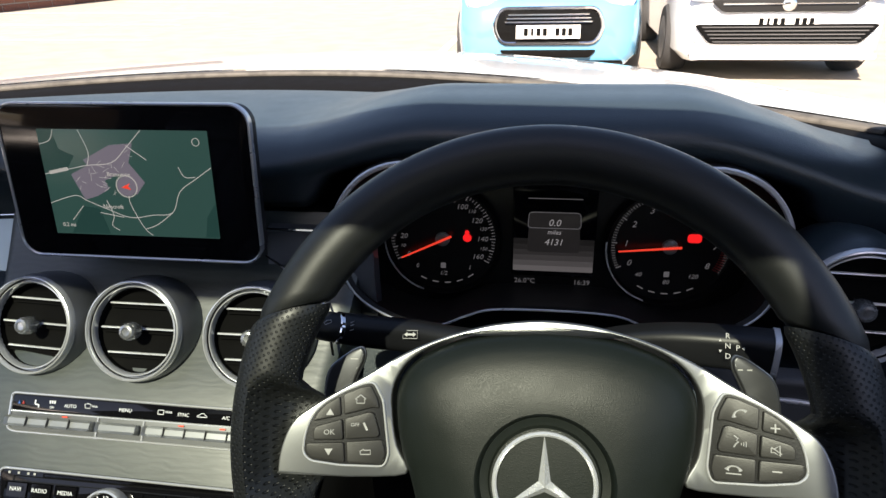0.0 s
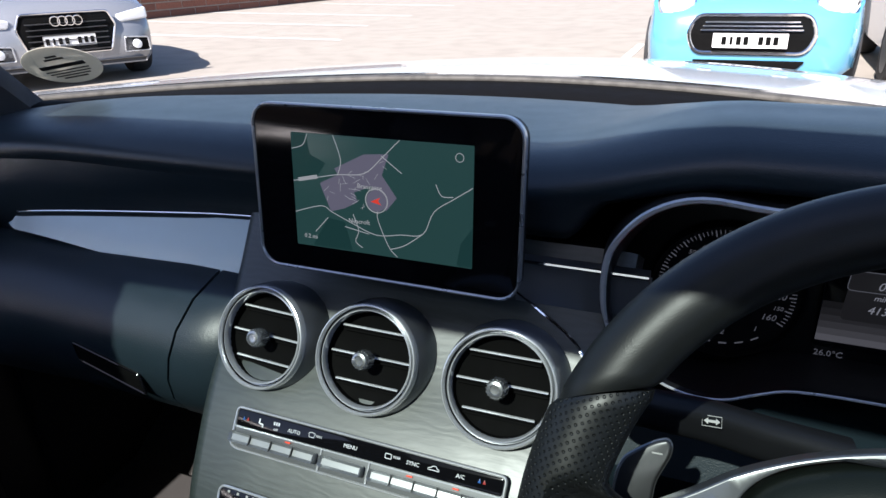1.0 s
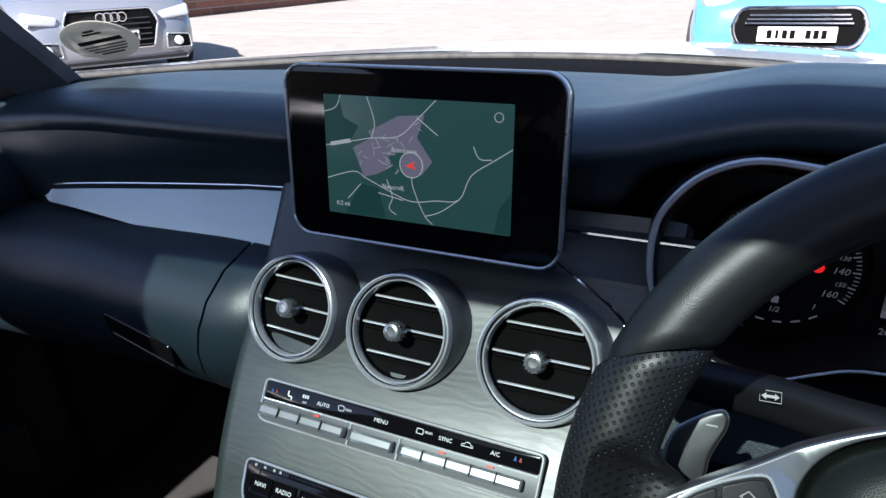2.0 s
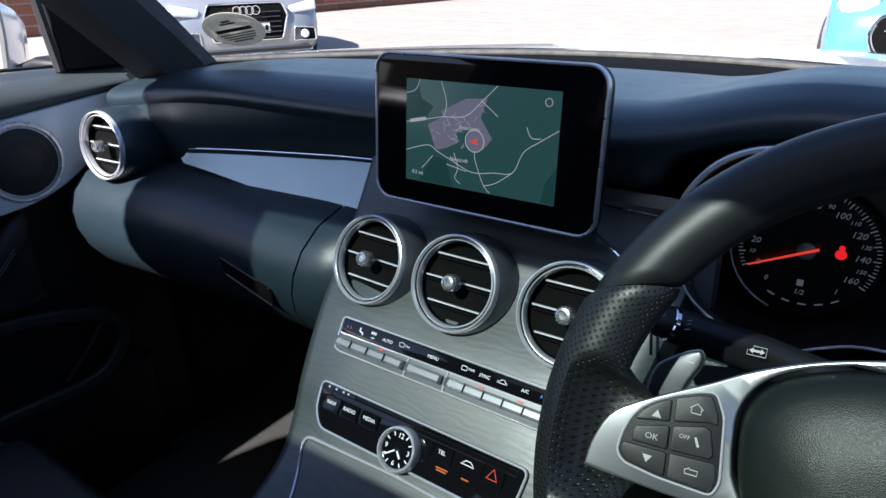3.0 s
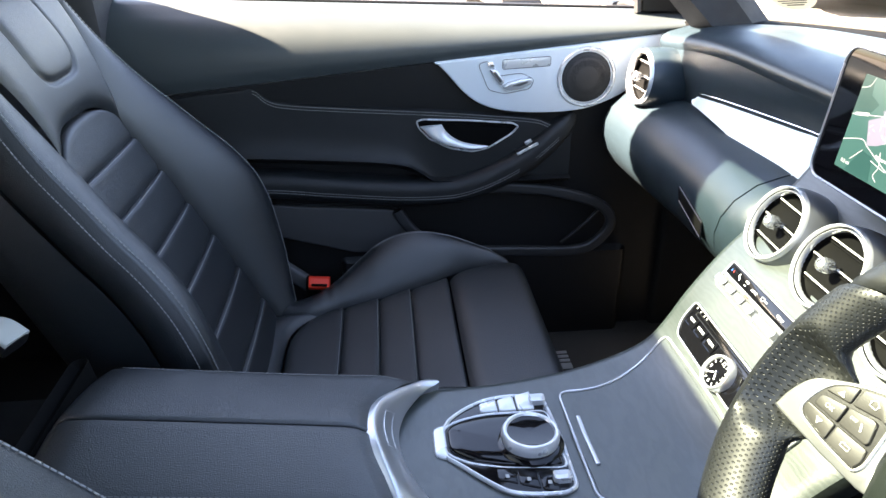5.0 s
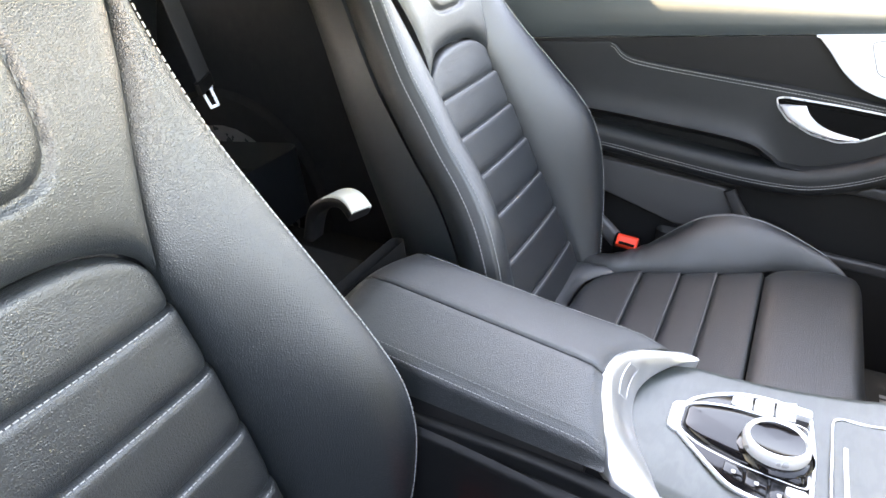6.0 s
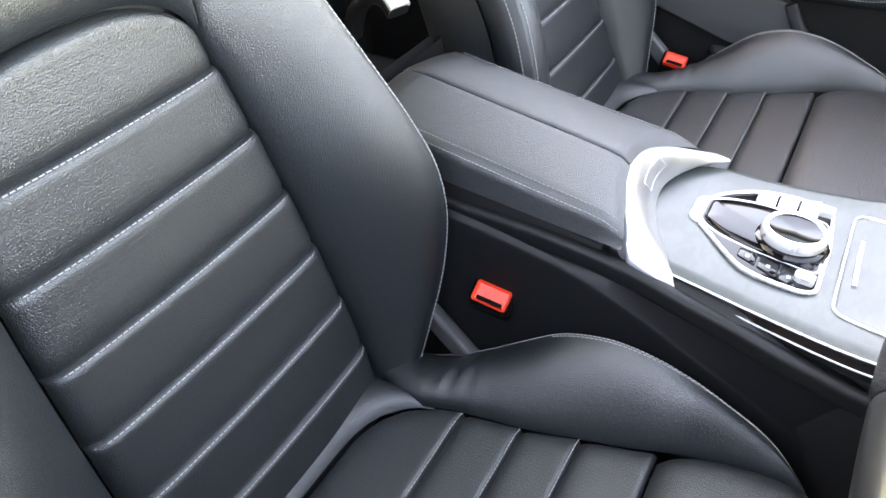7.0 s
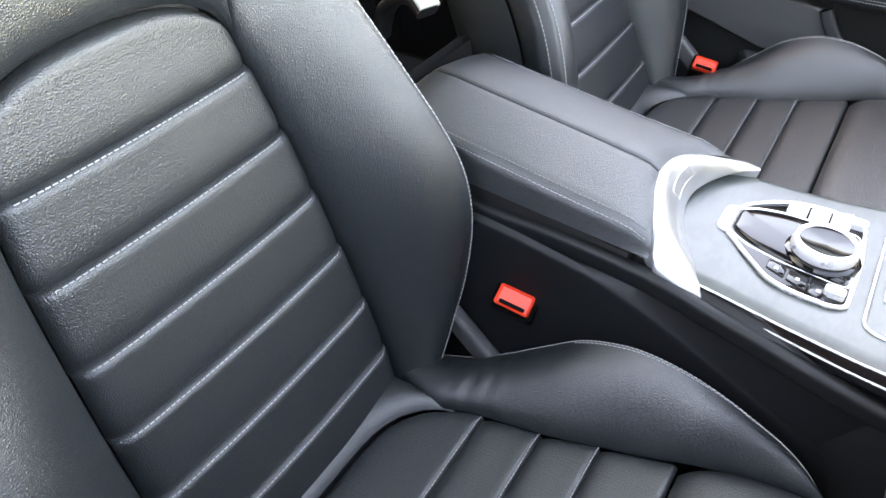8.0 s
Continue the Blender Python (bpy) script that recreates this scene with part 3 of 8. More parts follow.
def build_shell():
    # floor pan
    bm = sheet(lambda u, v: Vector((u, v, 0.280 + 0.18 * max(0.0, (v - 0.86)) / 0.3 + 0.006 * math.sin(9 * u) * math.sin(7 * v))), steps(-0.74, 0.74, 24), steps(-1.3, 1.1, 30))
    tagged(part("floor", bm, CARPET, None, "dark grey carpeted car floor"), "", "car floor", kind="structure")
    # bonnet
    def bon(u, v):
        y = ws_base(u) + 0.118 + v * (1.75 - 0.25 * u * u)
        return Vector((u, y, 0.962 - 0.022 * u * u - 0.070 * v - 0.26 * v ** 2.0))
    bm = sheet(bon, steps(-0.90, 0.90, 40), steps(0, 1, 26))
    tagged(part("bonnet", bm, PAINT_WHITE, None, "white painted car bonnet beyond the windscreen"), "", "car bonnet")
    # cowl with wiper slot
    rows = []
    for x in steps(-0.68, 0.68, 40):
        y = ws_base(x)
        rows.append([(x, y - 0.04, 0.925), (x, y - 0.010, 0.946), (x, y + 0.004, 0.951), (x, y + 0.05, 0.954 - 0.01 * x * x), (x, y + 0.092, 0.955 - 0.02 * x * x), (x, y + 0.145, 0.948 - 0.02 * x * x), (x, y + 0.15, 0.92), (x, y, 0.89)])
    tagged(part("cowl", loft(rows), VOID, None, "black plastic cowl strip below the windscreen"), "", "trim", kind="structure")
    strip = [Vector((x, ws_base(x) + 0.100, 0.957 - 0.02 * x * x)) for x in steps(-0.68, 0.68, 40)]
    tagged(part("windscreen_seal", sweep(strip, rrect(0.020, 0.008, 0.003, 2)), SEAL, None, "grey rubber seal along the windscreen base"), "", "trim", kind="structure")
    # windscreen
    def ws(u, v):
        x = u * (1 - 0.12 * v)
        y0 = ws_base(u) + 0.07
        return Vector((x, y0 + (0.27 - 0.10 * u * u - y0) * v, 0.952 + 0.39 * v + 0.03 * math.sin(math.pi * v) - 0.03 * u * u))
    bm = sheet(ws, steps(-0.67, 0.67, 24), steps(0, 1, 14))
    ob = tagged(part("windscreen", bm, GLASS, None, "clear raked windscreen glass"), "", "windscreen", kind="structure")
    ob.visible_shadow = False
    # roof with a glass panel
    zr = lambda x, y: 1.375 - 0.09 * x * x - 0.10 * max(0.0, -(y + 0.4)) ** 1.6 - 0.05 * max(0.0, y) ** 2
    def ring(x0, x1, y0, y1, lift=0.0):
        xs, ys = steps(x0, x1, 10), steps(y0, y1, 14)
        bm2 = bmesh.new()
        top = [[bm2.verts.new((x, y, zr(x, y) + lift)) for x in xs] for y in ys]
        low = [[bm2.verts.new((x, y, zr(x, y) - (0.03 if lift == 0 else -lift + 0.008))) for x in xs] for y in ys]
        for g in (top, low):
            for j in range(len(ys) - 1):
                for i in range(len(xs) - 1):
                    bm2.faces.new((g[j][i], g[j][i + 1], g[j + 1][i + 1], g[j + 1][i]))
        for j in range(len(ys) - 1):
            for i in (0, -1):
                bm2.faces.new((top[j][i], top[j + 1][i], low[j + 1][i], low[j][i]))
        for i in range(len(xs) - 1):
            for j in (0, -1):
                bm2.faces.new((top[j][i], top[j][i + 1], low[j][i + 1], low[j][i]))
        return bm2
    roof = tagged(new("ceiling"), "car roof with a tinted glass panel", "car roof", kind="structure")
    # Roof is unseen; its glass opening is sized to place sun on the dash.
    for x0, x1, y0, y1 in ((-0.62, -0.39, -1.5, 0.27), (0.42, 0.62, -1.5, 0.27), (-0.39, 0.42, -1.5, -0.31), (-0.39, 0.42, 0.06, 0.27)):
        part("roof_panel", ring(x0, x1, y0, y1), HEADLINER, roof)
        part("roof_skin", ring(x0, x1, y0, y1, 0.014), PAINT_WHITE, roof, "white painted outer roof skin")
    g = part("roof_glass", ring(-0.39, 0.42, -0.31, 0.06), ROOFGLASS, roof, "tinted glass roof panel")
    # side walls below the belt, sills, pillars
    for s in (-1, 1):
        sx = 0.012 if s < 0 else 0.06
        def side(u, v):
            return Vector((s * (0.76 + 0.05 * math.sin(math.pi * v)), u, 0.15 + v * (0.80 + 0.02 * (0.7 - u) - 0.09 * min(1.0, max(0.0, (u - 0.62) / 0.15)))))
        bm = bmesh.new()
        sheet(side, steps(-1.5, 1.2, 16), steps(0, 1, 8), bm)
        tagged(part("body_side", bm, PAINT_WHITE, None, "white painted car body side"), "", "car body", kind="structure")
        tagged(part("rear_side_trim", block((0.05, 1.10, 0.78), pose(s * 0.715, -1.0, 0.56), 0.02), PILLAR, None, "dark trim beside the rear bench"), "", "trim", kind="structure")
        tagged(part("kick_panel", block((0.05, 0.42, 0.72), pose(s * 0.715, 0.93, 0.52), 0.01), CARPET_D, None, "carpeted kick panel beside the footwell"), "", "trim", kind="structure")
        # Unseen panel added to cut side light and bounce from the white body.
        if s > 0:
            tagged(part("driver_door_panel", block((0.05, 1.30, 0.72), pose(0.735, 0.10, 0.55), 0.02), BLACK_P, None, "unseen plain black panel closing the driver door side"), "", "car door", kind="structure")
        pil = smooth_path([(s * 0.655 + sx, 0.80, 0.90), (s * 0.62 + sx, 0.66, 1.03), (s * 0.585 + sx * 0.7, 0.46, 1.20), (s * 0.565, 0.24, 1.335)], 8)
        sec = [(-0.028, -0.035), (0.02, -0.04), (0.038, -0.01), (0.03, 0.035), (-0.015, 0.042), (-0.035, 0.01)]
        tagged(part("windscreen_pillar", sweep(pil, [(p[0] * 1.15, p[1] * 1.15) for p in sec]), PILLAR, None, "dark cloth-covered windscreen pillar"), "", "pillar", kind="structure")
        rail = smooth_path([(s * 0.58, 0.26, 1.335), (s * 0.585, -0.2, 1.36), (s * 0.575, -0.8, 1.34), (s * 0.57, -1.4, 1.22)], 8)
        tagged(part("roof_rail", sweep(rail, [(p[0] * 1.2, p[1]) for p in sec]), HEADLINER, None, "cloth-covered roof side rail"), "", "trim", kind="structure")
        # Unseen pillar, its slab set to keep sun off seat and armrest.
        bp = [(0.90, 0.66, 0.765, -0.325, -0.46), (1.02, 0.625, 0.750, -0.310, -0.44), (1.15, 0.600, 0.728, -0.300, -0.43), (1.26, 0.57, 0.70, -0.288, -0.42), (1.345, 0.55, 0.66, -0.288, -0.42)]
        bm = loft([[Vector((s * x, y, z)) for x, y in ((xi, yb), (xi - 0.006, (yb + yf) / 2), (xi + 0.006, yf - 0.012), (xi + 0.018, yf), (xo - 0.01, yf), (xo, yf - 0.01), (xo, yb))] for z, xi, xo, yf, yb in bp])
        tagged(part("door_pillar", bm, PILLAR, None, "unseen dark door pillar, shaped to shade seat and armrest"), "", "pillar", kind="structure")
        # Unseen panel added where the rear side glass would let sun in.
        cp = [Vector((s * 0.70, -0.37, 0.9)), Vector((s * 0.58, -0.345, 1.36)), Vector((s * 0.57, -1.5, 1.2)), Vector((s * 0.70, -1.75, 0.9))]
        bm = loft([[c + Vector((-s * 0.02, 0, 0)) for c in cp], [c + Vector((s * 0.02, 0, 0)) for c in cp]])
        tagged(part("rear_quarter", bm, PILLAR, None, "unseen dark panel added over the rear side window against sun"), "", "trim", kind="structure")
    # rear closing panels
    tagged(part("parcel_shelf", block((1.36, 0.5, 0.05), pose(0, -1.55, 0.93), 0.02), PILLAR, None, "dark cloth parcel shelf"), "", "trim", kind="structure")
    tagged(part("bulkhead", block((1.5, 0.04, 0.80), pose(0, 1.10, 0.53, 12), 0.01), CARPET_D, None, "carpeted bulkhead in front of the footwells"), "", "trim", kind="structure")
    tagged(part("rear_wall", block((1.5, 0.04, 0.75), pose(0, -1.45, 0.55), 0.01), CARPET_D, None, "carpeted wall behind the rear seats"), "", "wall", kind="structure")
    # rear bench
    bench = thing("rear_bench", "black leather rear bench seat in shade", "seat")
    for s in (-1, 1):
        part("cushion", block((0.52, 0.46, 0.16), pose(s * 0.33, -0.98, 0.46, 8), 0.05), LEATHER, bench)
        part("backrest", block((0.54, 0.14, 0.60), pose(s * 0.33, -1.24, 0.76, -18), 0.05), LEATHER, bench)


build_shell()


def build_body():
    """The white coat round the cabin: wings, nose, boot and wheels."""
    body = thing("coupe_body", "white painted coupe body with dark wheels round the cabin", "car body", kind="structure")
    edge = lambda y: 0.940 - 0.07 * max(0.0, (y - 0.62) / 1.75) - 0.26 * max(0.0, (y - 0.62) / 1.75) ** 2
    for s in (-1, 1):
        def wing(u, v):
            arch = max(0.0, 0.34 ** 2 - (u - 1.75) ** 2)
            low = max(0.22, 0.30 + math.sqrt(arch)) if arch > 0 else 0.22
            z = edge(u) + (low - edge(u)) * v
            return Vector((s * (0.90 - 0.10 * max(0.0, (u - 2.2) / 0.5) ** 2 - 0.14 * max(0.0, (1.0 - u) / 0.35) + 0.012 * math.sin(math.pi * v)), u, z))
        part("front_wing", sheet(wing, steps(0.66, 2.62, 40), steps(0, 1, 10)), PAINT_WHITE, body)

        def haunch(u, v):
            arch = max(0.0, 0.34 ** 2 - (u + 1.10) ** 2)
            low = max(0.22, 0.30 + math.sqrt(arch)) if arch > 0 else 0.22
            z = 0.93 + (low - 0.93) * v
            return Vector((s * (0.84 + 0.05 * math.sin(math.pi * v) - 0.14 * max(0.0, (-u - 1.6) / 0.4) ** 2), u, z))
        part("rear_wing", sheet(haunch, steps(-2.0, -0.62, 36), steps(0, 1, 10)), PAINT_WHITE, body)
        for y in (1.75, -1.10):
            wm = Matrix.Translation((s * 0.78, y, 0.32)) @ Matrix.Rotation(radians(90), 4, "Y")
            wh = part("wheel", lathe([(0.22, -0.11), (0.30, -0.11), (0.32, -0.08), (0.32, 0.08), (0.30, 0.11), (0.22, 0.11)], 30, wm), TYRE, body)
            part("rim", lathe([(0.22, -0.112), (0.20, -0.06), (0.05, -0.09), (0.05, 0.09), (0.20, 0.06), (0.22, 0.112)], 30, wm), SILVER_P, wh)
    nose = sheet(lambda u, v: Vector((u * 0.80, 2.86 - 0.24 * u * u + 0.05 * math.sin(math.pi * v), 0.625 - 0.40 * v)), steps(-1, 1, 20), steps(0, 1, 8))
    part("nose_panel", nose, PAINT_WHITE, body)
    part("grille", plate(round_poly([(-0.36, 0.07), (-0.30, -0.08), (0.30, -0.08), (0.36, 0.07)], 0.03), 0.03, frame_at((0, 2.885, 0.50), (0, 1, 0)), 0.008), VOID, body, "black front grille")
    boot = sheet(lambda u, v: Vector((u * (0.74 - 0.06 * v), -1.72 - 0.36 * v + 0.10 * u * u * v, 0.95 - 0.02 * v - 0.03 * u * u)), steps(-1, 1, 16), steps(0, 1, 8))
    part("boot_lid", boot, PAINT_WHITE, body)
    tail = sheet(lambda u, v: Vector((u * 0.70, -2.08 + 0.10 * u * u + 0.05 * math.sin(math.pi * v), 0.93 - 0.70 * v - 0.03 * u * u)), steps(-1, 1, 16), steps(0, 1, 8))
    part("tail_panel", tail, PAINT_WHITE, body)
    for s in (-1, 1):
        part("tail_lamp", block((0.26, 0.04, 0.09), pose(s * 0.52, -2.04, 0.72, 0, 0, s * 12), 0.02), RED_P, body, "red tail lamp")
    rw = sheet(lambda u, v: Vector((u * (0.56 + 0.10 * v), -1.48 - 0.27 * v, 1.27 - 0.30 * v - 0.02 * u * u)), steps(-1, 1, 10), steps(0, 1, 5))
    ob = part("rear_window", rw, GLASS, body, "clear rear window glass")
    ob.visible_shadow = False


build_body()
# ---- dashboard ----
CX = 0.006   # middle of the centre stack


def ease(a, b, x):
    t = min(1.0, max(0.0, (x - a) / (b - a)))
    return t * t * (3 - 2 * t)


def pad_section(x):
    """The upper pad's outline at x: it swells into the hood over the instruments."""
    e = min(1.0, max(0.0, (-x - 0.38) / 0.24))
    h = ease(0.08, 0.26, x) * (1 - ease(0.46, 0.61, x))
    hb = ease(0.13, 0.166, x) * (1 - ease(0.552, 0.58, x))
    top = 0.966 - 0.022 * e * e - 0.022 * ease(0.55, 0.69, x)
    ws = ws_base(x) - 0.012
    lip = 0.648 - 0.012 * e - 0.008 * h
    r = 0.036 * h
    low = top + r - 0.042
    return [(ws, 0.930), (ws - 0.006, min(0.953, top - 0.004)), (ws - 0.05, top - 0.004 + 0.05 * r), (0.5 * (ws + 0.76), top + 0.5 * r), (0.765, top + 0.001 + 0.95 * r), (0.73, top + r), (0.697, top - 0.001 + r),
            (0.673, top - 0.006 + r), (lip + 0.011, top - 0.013 + r), (lip + 0.001, top - 0.023 + r), (lip + 0.003, top - 0.036 + r), (lip + 0.016, (top - 0.060) * (1 - hb) + low * hb), (0.70, 0.899 * (1 - hb) + low * hb),
            (0.78, 0.87 * (1 - hb) + low * hb)]


def build_dashboard():
    dash = thing("dashboard", "black leather-look dashboard with round vents and a silver trim strip", "dashboard")
    rings = []
    for x in steps(-0.645, 0.12, 36) + steps(0.125, 0.60, 50) + steps(0.615, 0.69, 6):
        sec = pad_section(x)
        mid = smooth_path([(0, y, z) for y, z in sec[1:12]], 3)
        rings.append([(x, *sec[0])] + [(x, p[1], p[2]) for p in mid] + [(x, y, z) for y, z in sec[12:]])
    part("upper_pad", loft(rings), SOFT, dash, "soft black upper dash pad", 70)

    # face behind the trim strip
    face = []
    for x in steps(-0.09, 0.165, 10):
        face.append([(x, 0.668, 0.90), (x, 0.672, 0.82), (x, 0.75, 0.82), (x, 0.75, 0.90)])
    part("inner_face", loft(face), BLACK_P, dash)
    face = []
    for x in steps(-0.635, -0.085, 36):
        k = max(0.0, (x + 0.49) / 0.395)
        q = pad_section(x)
        g = min(1.0, 0.2 + 1.2 * k)
        a, b = Vector((x, *q[10])), Vector((x, 0.643 + 0.027 * g, 0.862 + 0.029 * k ** 0.8))
        out = Vector((0, -0.004, -0.001))
        face.append([a + Vector((0, 0.012, 0.006)), a + Vector((0, 0.0005, 0.003)), a.lerp(b, 0.33) + out, a.lerp(b, 0.66) + out, b, b + Vector((0, 0.006, -0.03)), b + Vector((0, 0.08, -0.03)), (x, 0.74, a.z)])
    part("pad_face", loft(face), SOFT, dash, "black face above the trim strip", 50)

    # glove box side: bulging lower dash on the passenger side
    def lower(x):
        e = min(1.0, max(0.0, (-x - 0.40) / 0.24))
        dy = -0.018 * e
        return [(0.668, 0.838), (0.640 + dy, 0.834), (0.606 + dy, 0.822), (0.582 + dy, 0.800), (0.571 + dy, 0.775), (0.570 + dy, 0.750), (0.578 + dy, 0.722), (0.596 + dy, 0.695),
                (0.625 + dy, 0.668), (0.665 + dy, 0.645), (0.72, 0.63), (0.80, 0.64), (0.80, 0.838)]
    GAP = [(0.60, 0.030), (0.705, 0.0105), (0.78, -0.0065), (0.846, -0.0185)]   # how far the shut line leans, by height

    def lean(z):
        return -lerp_table(GAP, min(0.846, max(0.60, z)))[0]
    rings = [[(x + lean(z) * ease(-0.45, -0.2225, x), y, z) for y, z in lower(x)] for x in steps(-0.655, -0.2225, 30)]
    glove = part("glove_box", loft(rings), SOFT, dash, "bulging black glove box lid")
    rings = []
    for i, x in enumerate(steps(-0.2190, -0.146, 10)):
        k = i / 10
        rings.append([(x + lean(z) * (1 - k), y - 0.001 + 0.022 * k ** 3, z) for y, z in lower(-0.25)])
    part("stack_shoulder", loft(rings), SOFT, dash, "black shoulder beside the centre stack")
    # glove box handle recess; a flat near-black plate paints its dark slot
    m = frame_at((-0.298, 0.5700, 0.749), (0, -0.99, 0.02))
    hole = part("handle_recess", frame_plate(round_poly([(-0.044, 0.020), (-0.038, -0.002), (0.046, -0.024), (0.042, 0.000)], 0.004), 0.0025, 0.0022, m), GLOSS_B, glove)
    part("handle", plate(round_poly([(-0.041, 0.017), (-0.036, -0.0005), (0.043, -0.021), (0.040, -0.002)], 0.003), 0.0012, m, 0.0006), VOID, glove, "near-black plate for the dark of the handle slot")

    # silver trim strip, from a pointed end to the display
    strip = []
    for x in [-0.496, -0.4945, -0.492] + steps(-0.489, -0.095, 26):
        k = max(0.0, (x + 0.49) / 0.395)
        blunt = {-0.496: 0.0075, -0.4945: 0.0040, -0.492: 0.0015}.get(x, 0.0)
        zt = 0.861 + 0.029 * k ** 0.8 - blunt
        zb = 2 * blunt + zt - max(0.003, 0.062 * min(1.0, 0.30 + 1.1 * k))
        y = 0.644
        lean = 0.45 * (zt - zb)
        strip.append([(x, y + lean + 0.012, zt), (x, y + lean, zt - 0.001), (x, y + lean * 0.45 - 0.002, (zt + zb) / 2), (x, y - 0.003, zb + 0.002), (x, y + 0.012, zb)])
    part("trim_strip", loft(strip), STRIP, dash, "satin silver trim strip")
    line = [Vector((x, 0.644 + 0.026 * min(1.0, 0.2 + 1.2 * (x + 0.49) / 0.395), 0.863 + 0.029 * ((x + 0.49) / 0.395) ** 0.8)) for x in steps(-0.488, -0.095, 26)]
    part("trim_edge", tube(line, 0.0014, 6), CHROME, dash, "fine chrome edge")
    # The silver strip again, in darker metal for the shade it lies in.
    strip = []
    for x in steps(0.10, 0.20, 8):
        strip.append([(x, 0.655, 0.893), (x, 0.642, 0.890), (x, 0.638, 0.85), (x, 0.642, 0.80), (x, 0.66, 0.79)])
    part("trim_strip", loft(strip), DARK_M, dash, "silver trim strip continued, darkened for shade")
    line = [Vector((x, 0.640, 0.893)) for x in steps(0.10, 0.20, 8)]
    part("trim_edge", tube(line, 0.0014, 6), CHROME, dash)
    arc = smooth_path([(0.104, 0.628, 0.872), (0.134, 0.612, 0.862), (0.152, 0.606, 0.852), (0.164, 0.598, 0.840), (0.176, 0.575, 0.805)], 6)
    part("stack_edge", tube(arc, 0.0012, 6), CHROME, dash, "fine chrome line round the stack top")

    # knee panel on the driver's side
    rings = []
    for x in steps(0.15, 0.655, 20):
        rings.append([(x, 0.70, 0.785), (x, 0.64, 0.775), (x, 0.62, 0.735), (x, 0.64, 0.66), (x, 0.70, 0.60), (x, 0.80, 0.60), (x, 0.80, 0.785)])
    part("knee_panel", loft(rings), SOFT, dash)

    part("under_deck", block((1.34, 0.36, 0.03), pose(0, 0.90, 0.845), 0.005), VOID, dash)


build_dashboard()


def build_vent(at, normal, r, name_label, parent, depth=0.03, slats=3, up=(0, 0, 1), turn=0.0, shell=None):
    """A round air vent: housing, chrome ring, three slats and a turned knob."""
    m = frame_at(at, normal, up)
    v = part("air_vent", lathe([(r * 1.10, -depth - 0.03), (r * 1.25, -depth), (r * 1.24, -0.020), (r * 1.20, -0.009), (r * 1.135, -0.002), (r * 1.0, -0.003), (r * 0.93, -0.02), (r * 0.91, -0.02)], 48, m, caps=False), shell or DARK_M, parent, name_label)
    part("vent_ring", lathe([(r * 1.14, -0.003), (r * 1.135, 0.0015), (r * 1.115, 0.0038), (r * 1.09, 0.0042), (r * 1.07, 0.0030), (r * 1.065, 0.0)], 48, m, caps=False), RING, v, "polished outer ring")
    part("ring_groove", lathe([(r * 1.075, 0.001), (r * 1.05, -0.004), (r * 1.02, -0.005), (r * 1.005, -0.002)], 48, m, caps=False), GLOSS_B, v, "dark groove")
    part("inner_ring", lathe([(r * 1.015, -0.003), (r * 1.01, 0.0008), (r * 0.985, 0.0015), (r * 0.965, -0.001), (r * 0.958, -0.004), (r * 0.97, -0.008)], 48, m, caps=False), RING, v, "satin silver inner ring")
    # Shallow near-black disc painted for the dark depth behind the slats.
    part("vent_throat", lathe([(r * 0.966, -0.004), (r * 0.955, -0.0110), (r * 0.90, -0.0122), (0.001, -0.0122)], 40, m, caps=False), VOID, v, "near-black disc standing in for the vent's dark depth")
    mt = m @ Matrix.Rotation(radians(turn), 4, "Z")
    for i in range(slats):
        y = (i - (slats - 1) / 2) * r * 0.56
        w = 2 * math.sqrt(max(0.0, (r * 0.93) ** 2 - y * y)) - 0.002
        o = [(-w / 2, -0.0007), (w / 2, -0.0007), (w / 2, 0.0007), (-w / 2, 0.0007)]
        sl = part("vent_slat", block((w, 0.0026, 0.015), mt @ pose(0, y, -0.0155, 14), 0.0008), VOID, v)
        part("slat_edge", block((w, 0.0014, 0.0014), mt @ pose(0, y + 0.0016, -0.0072, 12), 0.0006), SILVER, sl, "silver slat edge")
    k = part("vent_knob", lathe([(0.0036, -0.016), (0.0040, -0.004), (0.0074, -0.001), (0.0078, 0.001), (0.0070, 0.0095), (0.0060, 0.0118), (0.0040, 0.0122), (0.0034, 0.0110), (0.0001, 0.0108)], 24, mt), KNOB, v, "ribbed metal knob")
    for q in range(16):
        part("knob_rib", block((0.0009, 0.0012, 0.0085), mt @ Matrix.Rotation(2 * math.pi * q / 16, 4, "Z") @ pose(0, 0.0073, 0.005, 5), 0.0002), KNOB, k)
    return v


STACK_P, STACK_U, STACK_N = Vector((CX, 0.505, 0.718)), Vector((0, 0.584, 0.812)), Vector((0, -0.812, 0.584))


def stack_at(x, s, out=0.0):
    """A pose on the stack's sloping face: x across, s up the slope, z out of it."""
    return frame_at(STACK_P + Vector((x, 0, 0)) + STACK_U * s + STACK_N * out, STACK_N, STACK_U)


# ---- centre console and stack ----
def rise(x, y):
    """The console's top climbs a little towards the driver."""
    return 0.10 * max(0.0, x) * (1 - ease(0.38, 0.46, y))


